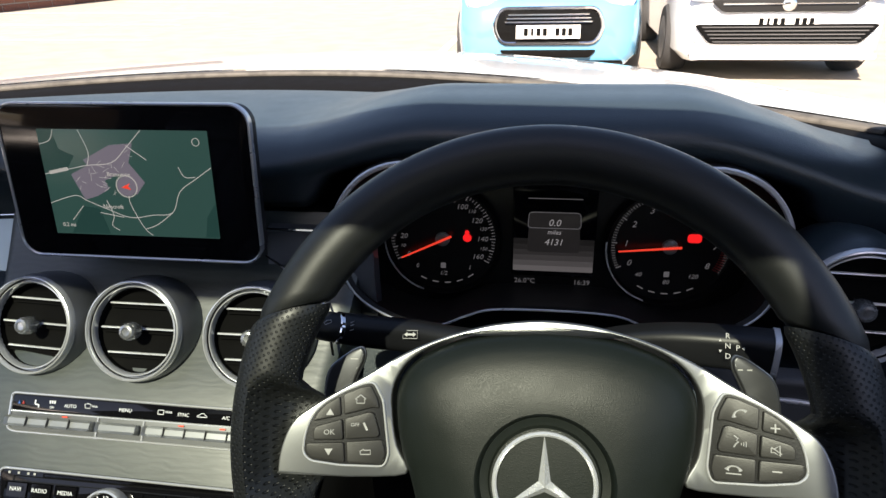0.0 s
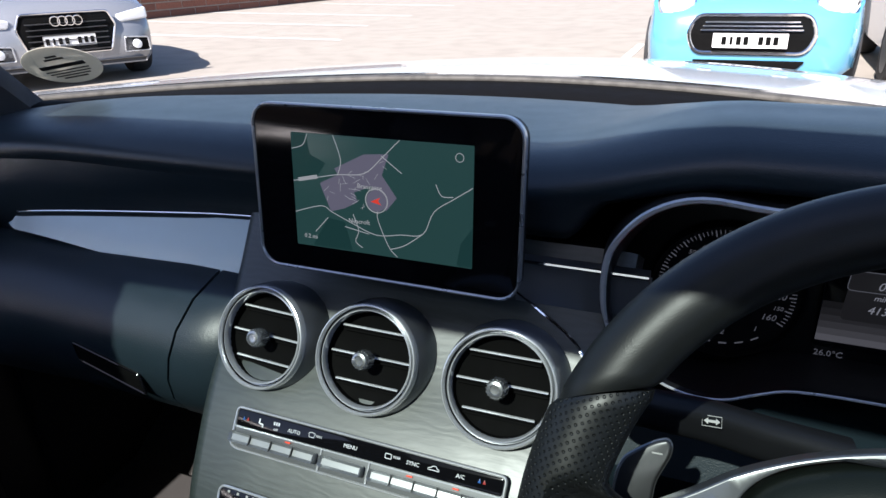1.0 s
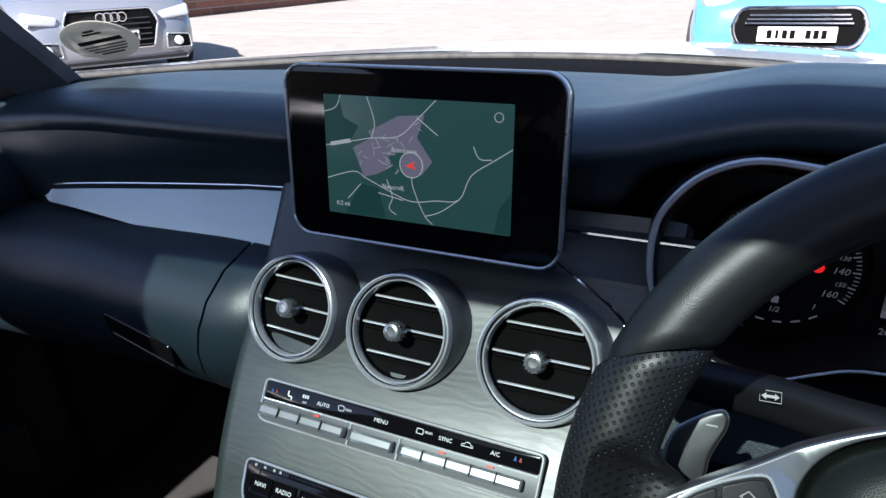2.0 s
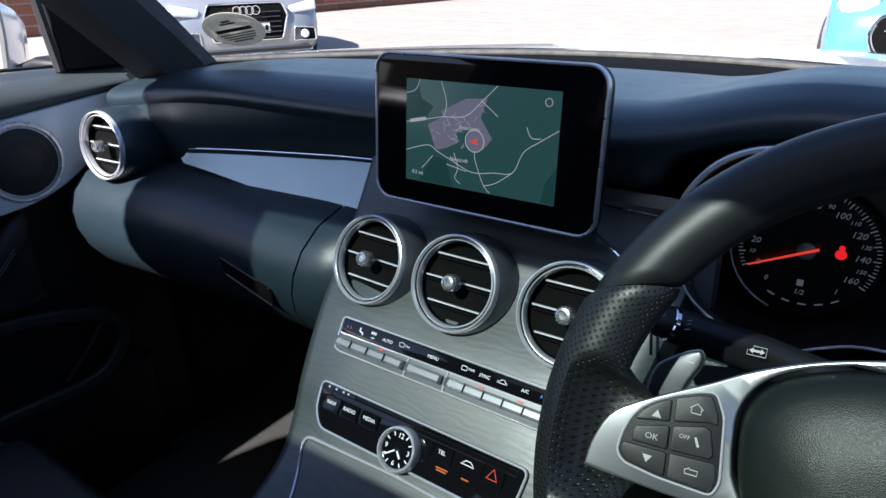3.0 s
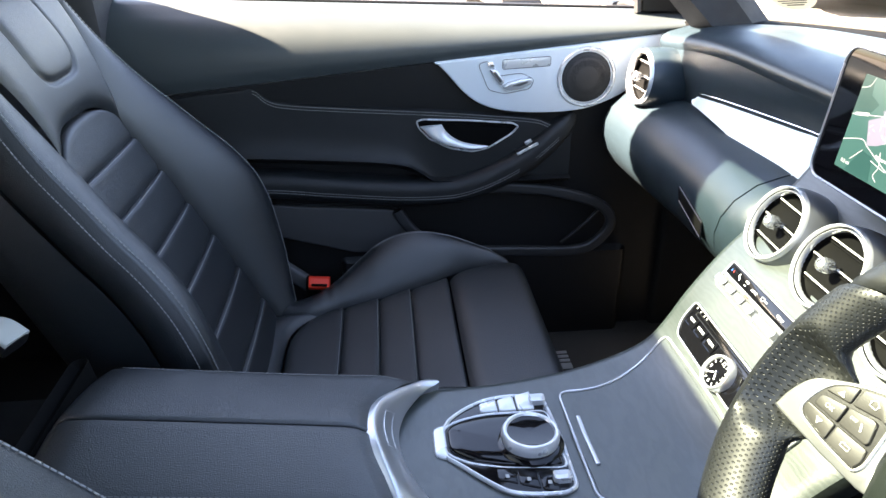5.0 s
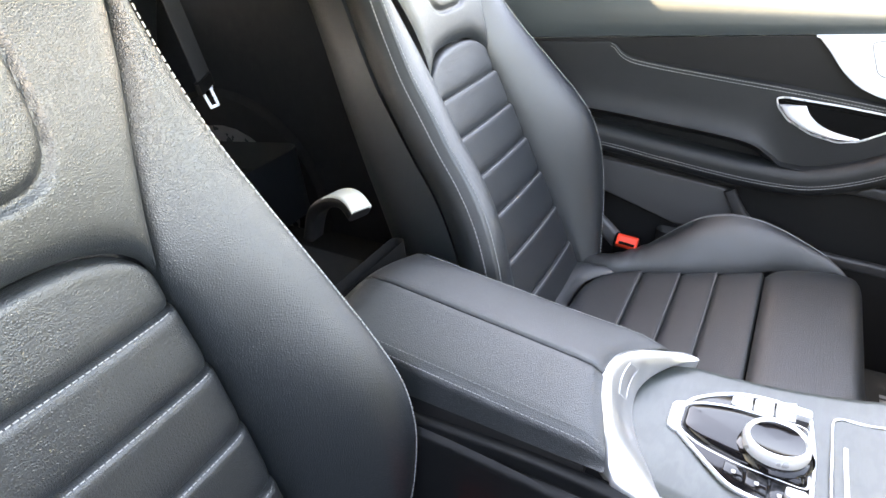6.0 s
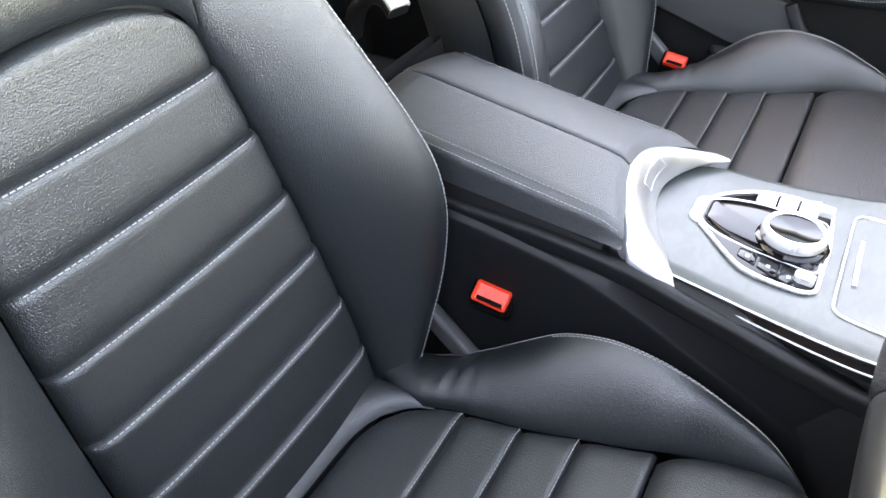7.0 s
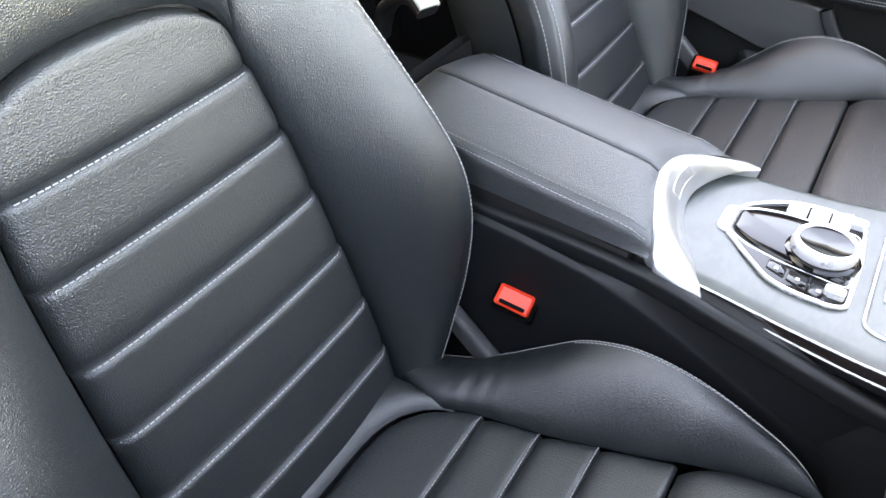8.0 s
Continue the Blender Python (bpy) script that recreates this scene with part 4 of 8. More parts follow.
def build_console():
    con = thing("centre_console", "centre console in dark open-pore ash wood with chrome lines", "centre console")
    # rows down the middle: y, z, left x, right x, and the way that the surface faces (angle from upright, leaning back)
    rows = [(0.668, 0.900, -0.178, 0.188), (0.640, 0.860, -0.175, 0.185), (0.598, 0.812, -0.168, 0.178), (0.548, 0.768, -0.158, 0.170), (0.505, 0.718, -0.148, 0.160), (0.478, 0.680, -0.140, 0.154),
            (0.455, 0.657, -0.134, 0.150), (0.42, 0.642, -0.128, 0.147), (0.36, 0.630, -0.118, 0.141), (0.28, 0.626, -0.106, 0.128), (0.20, 0.628, -0.098, 0.117), (0.13, 0.632, -0.095, 0.113)]
    fine = smooth_path([(y, z, 0) for y, z, _, _ in rows], 4)
    level = [(p[0], p[1]) for p in fine][::-1]
    edge = smooth_path([(a, b, 0) for _, _, a, b in rows], 4)
    rings = []
    n = len(fine)
    for i in range(n):
        y, z, _ = fine[i]
        xl, xr, _ = edge[i]
        t = Vector((0, fine[min(i + 1, n - 1)][0] - fine[max(i - 1, 0)][0], fine[min(i + 1, n - 1)][1] - fine[max(i - 1, 0)][1])).normalized()
        nr = Vector((0, t.z, -t.y))
        if nr.z < 0:
            nr = -nr
        p = Vector((0, y, z))
        low = y < 0.47
        ring = [(xl + 0.004, -0.10), (xl - 0.004, -0.02), (xl, -0.008), (xl + 0.006, -0.0015), (xl + 0.014, 0.0), (xl * 0.5, 0.0), ((xl + xr) / 2, 0.0), (xr * 0.5, 0.0), (xr - 0.014, 0.0),
                (xr - 0.006, -0.0012), (xr, -0.005), (xr - 0.004, -0.012) if low else (xr + 0.004, -0.02), (xr - 0.020, -0.10) if low else (xr - 0.004, -0.10)]
        rings.append([p + Vector((x, 0, rise(x, y))) + nr * d for x, d in ring])
    part("wood_surface", loft(rings), WOOD, con, "dark open-pore ash veneer")
    # side walls down to the tunnel
    for s, k in ((-1, 0), (1, 1)):
        rows2 = []
        for i in range(n):
            y, z, _ = fine[i]
            x = edge[i][k]
            if y > 0.60:
                continue
            rows2.append([(x - s * 0.012, y, z - 0.012), (x - s * 0.002, y + 0.004, z - 0.03), (x + s * 0.008, y + 0.02, z - 0.10), (x + s * 0.012, y + 0.03, 0.42), (x + s * 0.02, y + 0.03, 0.20), (x - s * 0.08, y + 0.03, 0.20), (x - s * 0.08, y, z - 0.05)])
        part("side_panel", loft(rows2), BLACK_P if s > 0 else SOFT, con, "black side panel")
    # chrome line at the wood's edge, black groove, second chrome line
    ups = [Vector((edge[i][1] + 0.0006, fine[i][0], fine[i][1] + rise(edge[i][1], fine[i][0]) - 0.0045)) for i in range(n) if 0.17 < fine[i][0] < 0.47]
    lows = [p + Vector((0.0045 + 0.004 * ease(0.2, 0.4, p.y), 0, -0.0075)) for p in ups]
    part("edge_line", tube(ups, 0.0011, 6), SILVER, con, "thin chrome edge line")
    part("edge_line", tube(lows, 0.0010, 6), SILVER, con, "thin chrome edge line")
    part("groove", loft([[a + Vector((-0.004, 0, -0.001)), a + Vector((-0.0015, 0, -0.003)), b + Vector((-0.002, 0, 0.0002)), b + Vector((-0.001, 0, -0.010)), b + Vector((-0.02, 0, -0.012))] for a, b in zip(ups, lows)]), GLOSS_B, con, "glossy black groove")
    rail = smooth_path([(0.1300, -0.22, 0.637), (0.1305, -0.04, 0.635), (0.1310, 0.06, 0.636), (0.1320, 0.15, 0.630), (0.1335, 0.21, 0.618), (0.1390, 0.26, 0.613), (0.1455, 0.30, 0.609), (0.1520, 0.36, 0.603), (0.160, 0.46, 0.595)], 5)
    part("side_rail", sweep(rail, rrect(0.016, 0.024, 0.0065, 4), up=(0, 0, 1)), SKIRT, con, "rounded black rail above the skirt")
    # long black side skirt on the driver's side with a crease
    rows3 = []
    crease = smooth_path([(-0.25, 0.640, 0), (-0.15, 0.640, 0), (-0.035, 0.634, 0), (0.04, 0.627, 0), (0.111, 0.616, 0), (0.179, 0.592, 0), (0.252, 0.558, 0), (0.35, 0.513, 0), (0.50, 0.440, 0)], 4)
    for y, z, _ in crease:
        top = min(0.625, z + 0.008 + 0.25 * max(0.0, y))
        rows3.append([(0.110, y, top + 0.01), (0.1335 + 0.03 * max(0.0, y - 0.1), y, top), (0.1395 + 0.012 * max(0.0, y), y, z + 0.004), (0.1450, y, z), (0.1462, y, z - 0.003), (0.1465, y, z - 0.010), (0.152, y, z - 0.07), (0.160, y, min(0.42, z - 0.09)), (0.165, y, 0.2), (0.10, y, 0.2), (0.09, y, z - 0.02)])
    part("side_skirt", loft(rows3), SKIRT, con, "black leather-look side skirt")

    # tray lid with chrome outline, laid on the console's curve
    o = round_poly([(-0.072, 0.332), (0.097, 0.330), (0.109, 0.372), (0.116, 0.399), (0.1185, 0.436), (0.114, 0.472), (-0.003, 0.474), (-0.113, 0.472), (-0.091, 0.437), (-0.074, 0.402), (-0.068, 0.370)], 0.014, 6)

    def on_top(x, y, lift):
        return Vector((x, y - lift * ease(0.40, 0.50, y), lerp_table(level, y)[0] + rise(x, y) + lift))
    part("lid_outline", tube([on_top(x, y, 0.0008) for x, y in o], 0.0015, 6, True), RING, con, "chrome outline of the tray lid")
    rings = []
    for y in steps(0.3335, 0.470, 24):
        cross = []
        for (x0, y0), (x1, y1) in zip(o, o[1:] + o[:1]):
            if (y0 - y) * (y1 - y) <= 0 and abs(y1 - y0) > 1e-9:
                cross.append(x0 + (x1 - x0) * (y - y0) / (y1 - y0))
        a, b = min(cross) + 0.002, max(cross) - 0.002
        rings.append([on_top(a, y, -0.002), on_top(a + 0.001, y, 0.0010)] + [on_top(a + (b - a) * q, y, 0.0012) for q in (0.1, 0.3, 0.5, 0.7, 0.9)] + [on_top(b - 0.001, y, 0.0010), on_top(b, y, -0.002)])
    lid = part("tray_lid", loft(rings), WOOD, con, "dark wood tray lid")
    grip = [on_top(x, 0.3435, 0.0022) for x in steps(-0.026, 0.050, 8)]
    part("lid_grip", sweep(grip, rrect(0.0045, 0.0022, 0.0009, 3), up=(0, 0, 1)), RING, lid, "slim chrome grip bar")

    # three round vents
    for x, sink, turn_in in ((-0.1110, 0.004, -0.05), (-0.0085, 0.007, 0.0), (0.1025, 0.008, 0.02)):
        at = STACK_P + Vector((x, 0, 0)) + STACK_U * 0.122 + STACK_N * sink
        build_vent(at, (turn_in, -0.90, 0.43), 0.0392, "round vent with a dark silver housing", con, 0.032)

    # climate control strip: symbol band above three bays of rocker keys
    o = round_poly([(-0.1385, 0.0200), (-0.1375, -0.0170), (-0.1290, -0.0200), (0.1270, -0.0208), (0.1335, -0.0170), (0.1340, 0.0190)], 0.006, 4)
    m = stack_at(0.0040, 0.0460, 0.0005) @ Matrix.Diagonal((0.87, 0.87, 1, 1))
    strip = part("climate_panel", plate(o, 0.003, m, 0.001), BAY, con, "grey metal climate control panel")
    part("panel_rim", frame_plate(o, 0.0022, 0.0050, m), RING, strip, "bright panel rim")
    part("display_band", plate(round_poly([(-0.1355, 0.0175), (-0.1352, 0.0020), (0.1312, 0.0020), (0.1314, 0.0165)], 0.003), 0.0042, m, 0.0006), GLOSS_B, strip, "glossy black symbol band")
    part("band_edge", block((0.267, 0.0012, 0.0012), m @ pose(-0.002, 0.0010, 0.0042), 0.0004), RING, strip)
    for x in (-0.0395, 0.0095):
        part("bay_divider", block((0.0020, 0.0190, 0.0014), m @ pose(x, -0.0088, 0.0036), 0.0005), RING, strip)
    for x0, x1, gaps in ((-0.1355, -0.0425, 3), (-0.0368, 0.0060, 0), (0.0130, 0.1210, 4)):
        w, x = x1 - x0, (x0 + x1) / 2
        key = part("climate_key", block((w, 0.0100, 0.010), m @ pose(x, -0.0085, 0.0055, -8), 0.0024), ROCKER, strip, "satin silver rocker key")
        for q in range(gaps):
            part("key_gap", block((0.0005, 0.0102, 0.0102), m @ pose(x0 + w * (q + 1) / (gaps + 1), -0.0085, 0.00555, -8), 0.0001), GREY_P, key)
    LED = glow("red_led", (1.0, 0.08, 0.02), 1.4)
    for x in (-0.0747, 0.0494, 0.092):
        part("status_light", block((0.0052, 0.0012, 0.0008), m @ pose(x, -0.0014, 0.0050), 0.0002), LED, strip)
    up = m @ pose(0, 0.0098, 0.0044)
    for x, txt, h in ((-0.0710, "AUTO", 0.0048), (-0.0113, "MENU", 0.0050), (0.050, "SYNC", 0.0048), (0.094, "A/C", 0.0048), (-0.0445, "MAX", 0.0030), (0.0345, "REAR", 0.0030), (-0.0908, "OFF", 0.0028)):
        lettering(txt, h, up @ pose(x, {0.0030: 0.0008, 0.0028: -0.0032}.get(h, -0.0006), 0), WHITE_PRINT, strip)
    # air direction, fan, windscreen heater, rear heater, recirculation
    for dx, dy, w, h in ((-0.1098, 0.0012, 0.0014, 0.0042), (-0.1078, -0.0012, 0.0034, 0.0012), (-0.1056, -0.0026, 0.0012, 0.0030), (-0.0934, 0.0022, 0.0014, 0.0030), (-0.0909, 0.0022, 0.0014, 0.0030), (-0.0884, 0.0022, 0.0014, 0.0030)):
        part("symbol", block((w, h, 0.0004), up @ pose(dx, dy, 0), 0.0001), WHITE_PRINT, strip)
    part("symbol", frame_plate([(-0.0036, 0.0020), (-0.0026, -0.0020), (0.0026, -0.0020), (0.0036, 0.0020), (0.0, 0.0030)], 0.0006, 0.0004, up @ pose(-0.0520, 0.0006, 0), 0.0001), WHITE_PRINT, strip)
    part("symbol", frame_plate(rrect(0.0066, 0.0046, 0.0008, 2), 0.0006, 0.0004, up @ pose(0.0264, 0.0004, 0), 0.0001), WHITE_PRINT, strip)
    part("symbol", frame_plate([(-0.0052, -0.0016), (-0.0050, 0.0002), (-0.0026, 0.0008), (-0.0012, 0.0024), (0.0020, 0.0024), (0.0034, 0.0006), (0.0052, 0.0002), (0.0052, -0.0016)], 0.0006, 0.0004, up @ pose(0.0695, 0, 0), 0.0001), WHITE_PRINT, strip)
    BLUE_DOT, RED_DOT = material("blue_mark", (0.02, 0.10, 0.35), 0.4), material("red_mark", (0.35, 0.03, 0.025), 0.4)
    for x in (-0.1250, 0.1130):
        for dx, mt in ((-0.0022, BLUE_DOT), (0.0022, RED_DOT)):
            part("temperature_mark", plate([(-0.0014, -0.0016), (0.0014, -0.0016), (0, 0.0020)], 0.0004, up @ pose(x + dx, 0, 0), 0.0001), mt, strip)

    # radio strip with disc slot and keys
    o = round_poly([(-0.116, 0.014), (-0.113, -0.014), (-0.101, -0.030), (0.086, -0.032), (0.106, -0.016), (0.109, 0.012)], 0.008, 5)
    m = stack_at(0.0, -0.014, 0.0005)
    radio = part("radio_panel", plate(o, 0.003, m, 0.001), GLOSS_B, con, "glossy black radio panel")
    part("panel_rim", frame_plate(o, 0.002, 0.0045, m), RING, radio, "chrome rim")
    part("disc_slot", block((0.165, 0.0035, 0.002), m @ pose(0.010, 0.0090, 0.0028), 0.0008), VOID, radio)
    part("slot_lip", block((0.200, 0.005, 0.0025), m @ pose(0.0, 0.0050, 0.0026), 0.001), BLACK_P, radio)
    for x, txt in ((-0.0955, "NAVI"), (-0.073, "RADIO"), (-0.049, "MEDIA"), (0.0315, "TEL")):
        key = part("radio_key", block((0.0205, 0.014, 0.003), m @ pose(x, -0.0045, 0.003), 0.0012), GLOSS_B, radio)
        lettering(txt, 0.0048, m @ pose(x, -0.0035, 0.0048), WHITE_PRINT, key)
    for x in (-0.105, -0.096, -0.087, -0.081):
        part("symbol", block((0.0022, 0.0020, 0.0005), m @ pose(x, 0.0095, 0.0032), 0.0002), WSYM, radio)
    car_i = [(-0.006, -0.002), (-0.004, 0.0), (-0.002, 0.002), (0.003, 0.002), (0.0055, 0.0), (0.007, -0.002)]
    part("symbol", frame_plate(car_i, 0.0007, 0.0006, m @ pose(0.056, -0.0030, 0.003), 0.0001), WHITE_PRINT, radio)
    haz = part("hazard_key", block((0.020, 0.015, 0.003), m @ pose(0.081, -0.004, 0.003), 0.0012), GLOSS_B, radio)
    part("warning_triangle", frame_plate([(-0.0052, -0.004), (0.0052, -0.004), (0, 0.005)], 0.0009, 0.0008, m @ pose(0.081, -0.003, 0.0046), 0.0001), RED_P, haz, "red warning triangle")
    AMBER = glow("amber_telltale", (1.0, 0.25, 0.03), 0.5)
    for x, w in ((0.035, 0.012), (0.035, 0.010), (0.058, 0.007)):
        part("telltale", block((w, 0.0012, 0.0005), m @ pose(x, -0.016 - (0.002 if w == 0.010 else 0), 0.0032), 0.0002), AMBER, radio)
    return con


build_console()


def build_clock():
    m = frame_at(STACK_P + Vector((-0.008, 0, 0)) + STACK_U * (-0.0295) + STACK_N * 0.004, STACK_N, STACK_U)
    clock = thing("dashboard_clock", "small round analogue clock with a chrome bezel", "clock")
    part("bezel", lathe([(0.0200, -0.004), (0.0200, 0.006), (0.0190, 0.0095), (0.0175, 0.0105), (0.0165, 0.0085), (0.0160, 0.006)], 40, m, caps=False), RING, clock)
    part("dial", lathe([(0.0168, 0.004), (0.0168, 0.0062), (0.0001, 0.0063)], 40, m), GLOSS_B, clock, "black dial")
    for i in range(12):
        a = radians(30 * i)
        if i % 3:
            part("hour_mark", block((0.0009, 0.0034, 0.0005), m @ Matrix.Rotation(-a, 4, "Z") @ pose(0, 0.0135, 0.0065), 0.0001), WHITE_PRINT, clock)
    for a, t in ((0, "12"), (90, "3"), (180, "6"), (270, "9")):
        lettering(t, 0.0062, m @ pose(0.0118 * math.sin(radians(a)), 0.0118 * math.cos(radians(a)), 0.0066), WHITE_PRINT, clock)
    for a, l, w in ((140, 0.0085, 0.0016), (234, 0.0125, 0.0012)):
        part("clock_hand", block((w, l, 0.0005), m @ Matrix.Rotation(-radians(a), 4, "Z") @ pose(0, l / 2, 0.0074), 0.0002), WHITE_PRINT, clock)
    part("hand_boss", lathe([(0.0018, 0.006), (0.0016, 0.0082), (0.0001, 0.0083)], 14, m), CHROME, clock)


build_clock()


def build_display():
    d = thing("infotainment_display", "free-standing display with silver rim showing a green map", "display screen")
    nrm = Vector((0, -0.996, 0.085))
    m = frame_at((0.0, 0.606, 0.9445), nrm)
    part("housing", plate(rrect(0.225, 0.134, 0.016, 6), 0.013, m @ pose(0, 0, -0.0145), 0.003), BLACK_P, d)
    part("rim", frame_plate(rrect(0.2275, 0.1365, 0.0175, 8), 0.0024, 0.0060, m @ pose(0, 0, -0.0050), 0.001), SILVER_P, d, "thin silver rim")
    part("front_glass", plate(rrect(0.2235, 0.1325, 0.0155, 8), 0.0012, m @ pose(0, 0, -0.0018), 0.0006), GLOSS_B, d, "glossy black screen border")
    part("stand", block((0.15, 0.06, 0.05), m @ pose(0, -0.04, -0.042), 0.012), BLACK_P, d)
    GREEN = glow("map_green", (0.034, 0.098, 0.082), 0.66)
    DARKG = glow("map_dark_green", (0.012, 0.045, 0.038), 1.0)
    URBAN = glow("map_urban", (0.25, 0.24, 0.29), 0.55)
    ROAD = glow("map_road", (0.60, 0.62, 0.56), 0.6)
    scr = part("map_picture", plate(rrect(0.153, 0.092, 0.0005, 1), 0.0004, m, 0.0001), GREEN, d, "dark green map picture")
    W, Hh = 0.153, 0.092

    def P(u, v, o):
        return m @ Vector(((u - 0.5) * W, (0.5 - v) * Hh, o))

    def area(pts, mt, o, name):
        bm = bmesh.new()
        a = [bm.verts.new(P(u, v, o)) for u, v in pts]
        b = [bm.verts.new(P(u, v, o + 0.00012)) for u, v in pts]
        bm.faces.new(b)
        for i in range(len(pts)):
            bm.faces.new((a[i - 1], a[i], b[i], b[i - 1]))
        part(name, bm, mt, scr)

    area([(0, 0), (0.09, 0.0), (0.11, 0.18), (0.2, 0.24), (0.14, 0.38), (0, 0.42)], DARKG, 0.0004, "map_woodland")
    area([(0.20, 0.72), (0.30, 0.74), (0.34, 0.99), (0.10, 0.99)], DARKG, 0.0004, "map_woodland")
    area([(0.92, 0.99), (0.94, 0.80), (0.999, 0.66), (0.999, 0.99)], DARKG, 0.0004, "map_woodland")
    area([(0.16, 0.42), (0.27, 0.33), (0.25, 0.28), (0.42, 0.14), (0.56, 0.12), (0.52, 0.30), (0.60, 0.48), (0.54, 0.60), (0.46, 0.40), (0.36, 0.47), (0.38, 0.55), (0.30, 0.62), (0.22, 0.66)], URBAN, 0.0005, "map_town")
    rnd = random.Random(7)
    roads = [[(0, 0.14), (0.07, 0.10), (0.10, 0)], [(0.25, 0), (0.29, 0.2), (0.27, 0.33)], [(0, 0.42), (0.18, 0.36), (0.27, 0.33), (0.42, 0.3), (0.52, 0.16), (0.62, 0.0)], [(0.52, 0.14), (0.63, 0.27)],
             [(0, 0.70), (0.16, 0.62), (0.22, 0.66)], [(0.22, 0.66), (0.34, 0.74), (0.48, 0.82), (0.62, 0.79), (0.74, 0.76), (0.80, 0.56), (0.9, 0.44), (1.0, 0.33)], [(0.81, 0.33), (0.84, 0.42), (0.9, 0.42)],
             [(0.50, 0.56), (0.49, 0.66), (0.52, 0.80), (0.56, 0.93), (0.60, 0.99)], [(0.35, 0.66), (0.38, 0.8), (0.36, 0.9), (0.40, 0.95)], [(0.56, 0.93), (0.64, 0.88), (0.74, 0.76)], [(0.12, 0.86), (0.20, 0.72)], [(0.30, 0.78), (0.44, 0.82)]]
    for r in roads:
        pts = smooth_path([(u, v, 0) for u, v in r], 4)
        bm = tube([P(min(0.998, max(0.002, p[0])), min(0.998, max(0.002, p[1])), 0.0007) for p in pts], 0.00034, 4, up=tuple(nrm))
        part("map_road", bm, ROAD, scr)
    bm = bmesh.new()
    for i in range(46):
        u, v = rnd.uniform(0.2, 0.54), rnd.uniform(0.16, 0.58)
        if v > 0.62 - 0.75 * (u - 0.2) + 0.25 or v < 0.42 - 0.75 * (u - 0.16):
            continue
        a = rnd.uniform(0, 3.1)
        l = rnd.uniform(0.02, 0.05)
        tube([P(u, v, 0.0007), P(u + l * math.cos(a), v + l * math.sin(a) * 1.6, 0.0007)], 0.00016, 4, up=tuple(nrm), bm=bm)
    part("map_streets", bm, ROAD, scr)
    cm = m @ pose((0.488 - 0.5) * W, (0.5 - 0.52) * Hh, 0.0008)
    part("position_disc", lathe([(0.0085, 0), (0.0085, 0.0003), (0.0001, 0.0003)], 24, cm), URBAN, scr)
    part("position_ring", frame_plate(circle(0.0098, 28), 0.0008, 0.0004, cm, 0.0001), ROAD, scr)
    part("position_arrow", plate([(-0.005, -0.001), (0.004, -0.003), (0.0015, 0.0), (0.0035, 0.003)], 0.0005, cm, 0.0001), glow("map_red", (0.8, 0.06, 0.03), 1.0), scr, "red position arrow")
    part("compass", frame_plate(circle(0.0034, 20), 0.0005, 0.0004, m @ pose(0.43 * W, 0.40 * Hh, 0.0006), 0.0001), ROAD, scr)
    lettering("Neacroft", 0.0052, m @ pose(-0.115 * W, -0.22 * Hh, 0.0009), ROAD, scr)
    lettering("Bransgore", 0.0052, m @ pose(-0.05 * W, 0.09 * Hh, 0.0009), ROAD, scr)
    lettering("0.2 mi", 0.0050, m @ pose(-0.41 * W, -0.41 * Hh, 0.0009), ROAD, scr)
    part("road_name_bar", block((0.018, 0.003, 0.0004), m @ pose(-0.41 * W, 0.115 * Hh, 0.0009, 0, 0, 12), 0.0001), ROAD, scr)


build_display()

for s in (-1, 1):
    build_vent((s * 0.586, 0.585, 0.869), (-s * 0.06, -0.99, 0.10), 0.041, "round end vent with a black housing", bpy.data.objects["dashboard"], 0.05, shell=SOFT)
# ---- steering wheel ----
GRIP = material("perforated_grip_leather", (0.0075, 0.0085, 0.0085), rough=0.44, vary=0.15)


KEY_P = material("wheel_key_plastic", (0.020, 0.019, 0.017), rough=0.42, spec=0.5, bump=0.1, bump_scale=1500, vary=0.1)
PADDLE = material("dark_paddle_metal", (0.055, 0.057, 0.06), rough=0.34, metal=0.6, vary=0.05)
# Duller and greener than WHEEL_L: rim shade and tinted light put into the material.
HUB_L = material("shade_toned_hub_vinyl", (0.0078, 0.0106, 0.0088), rough=0.40, spec=0.26, bump=0.14, bump_scale=1100, pattern="cells", vary=0.15)


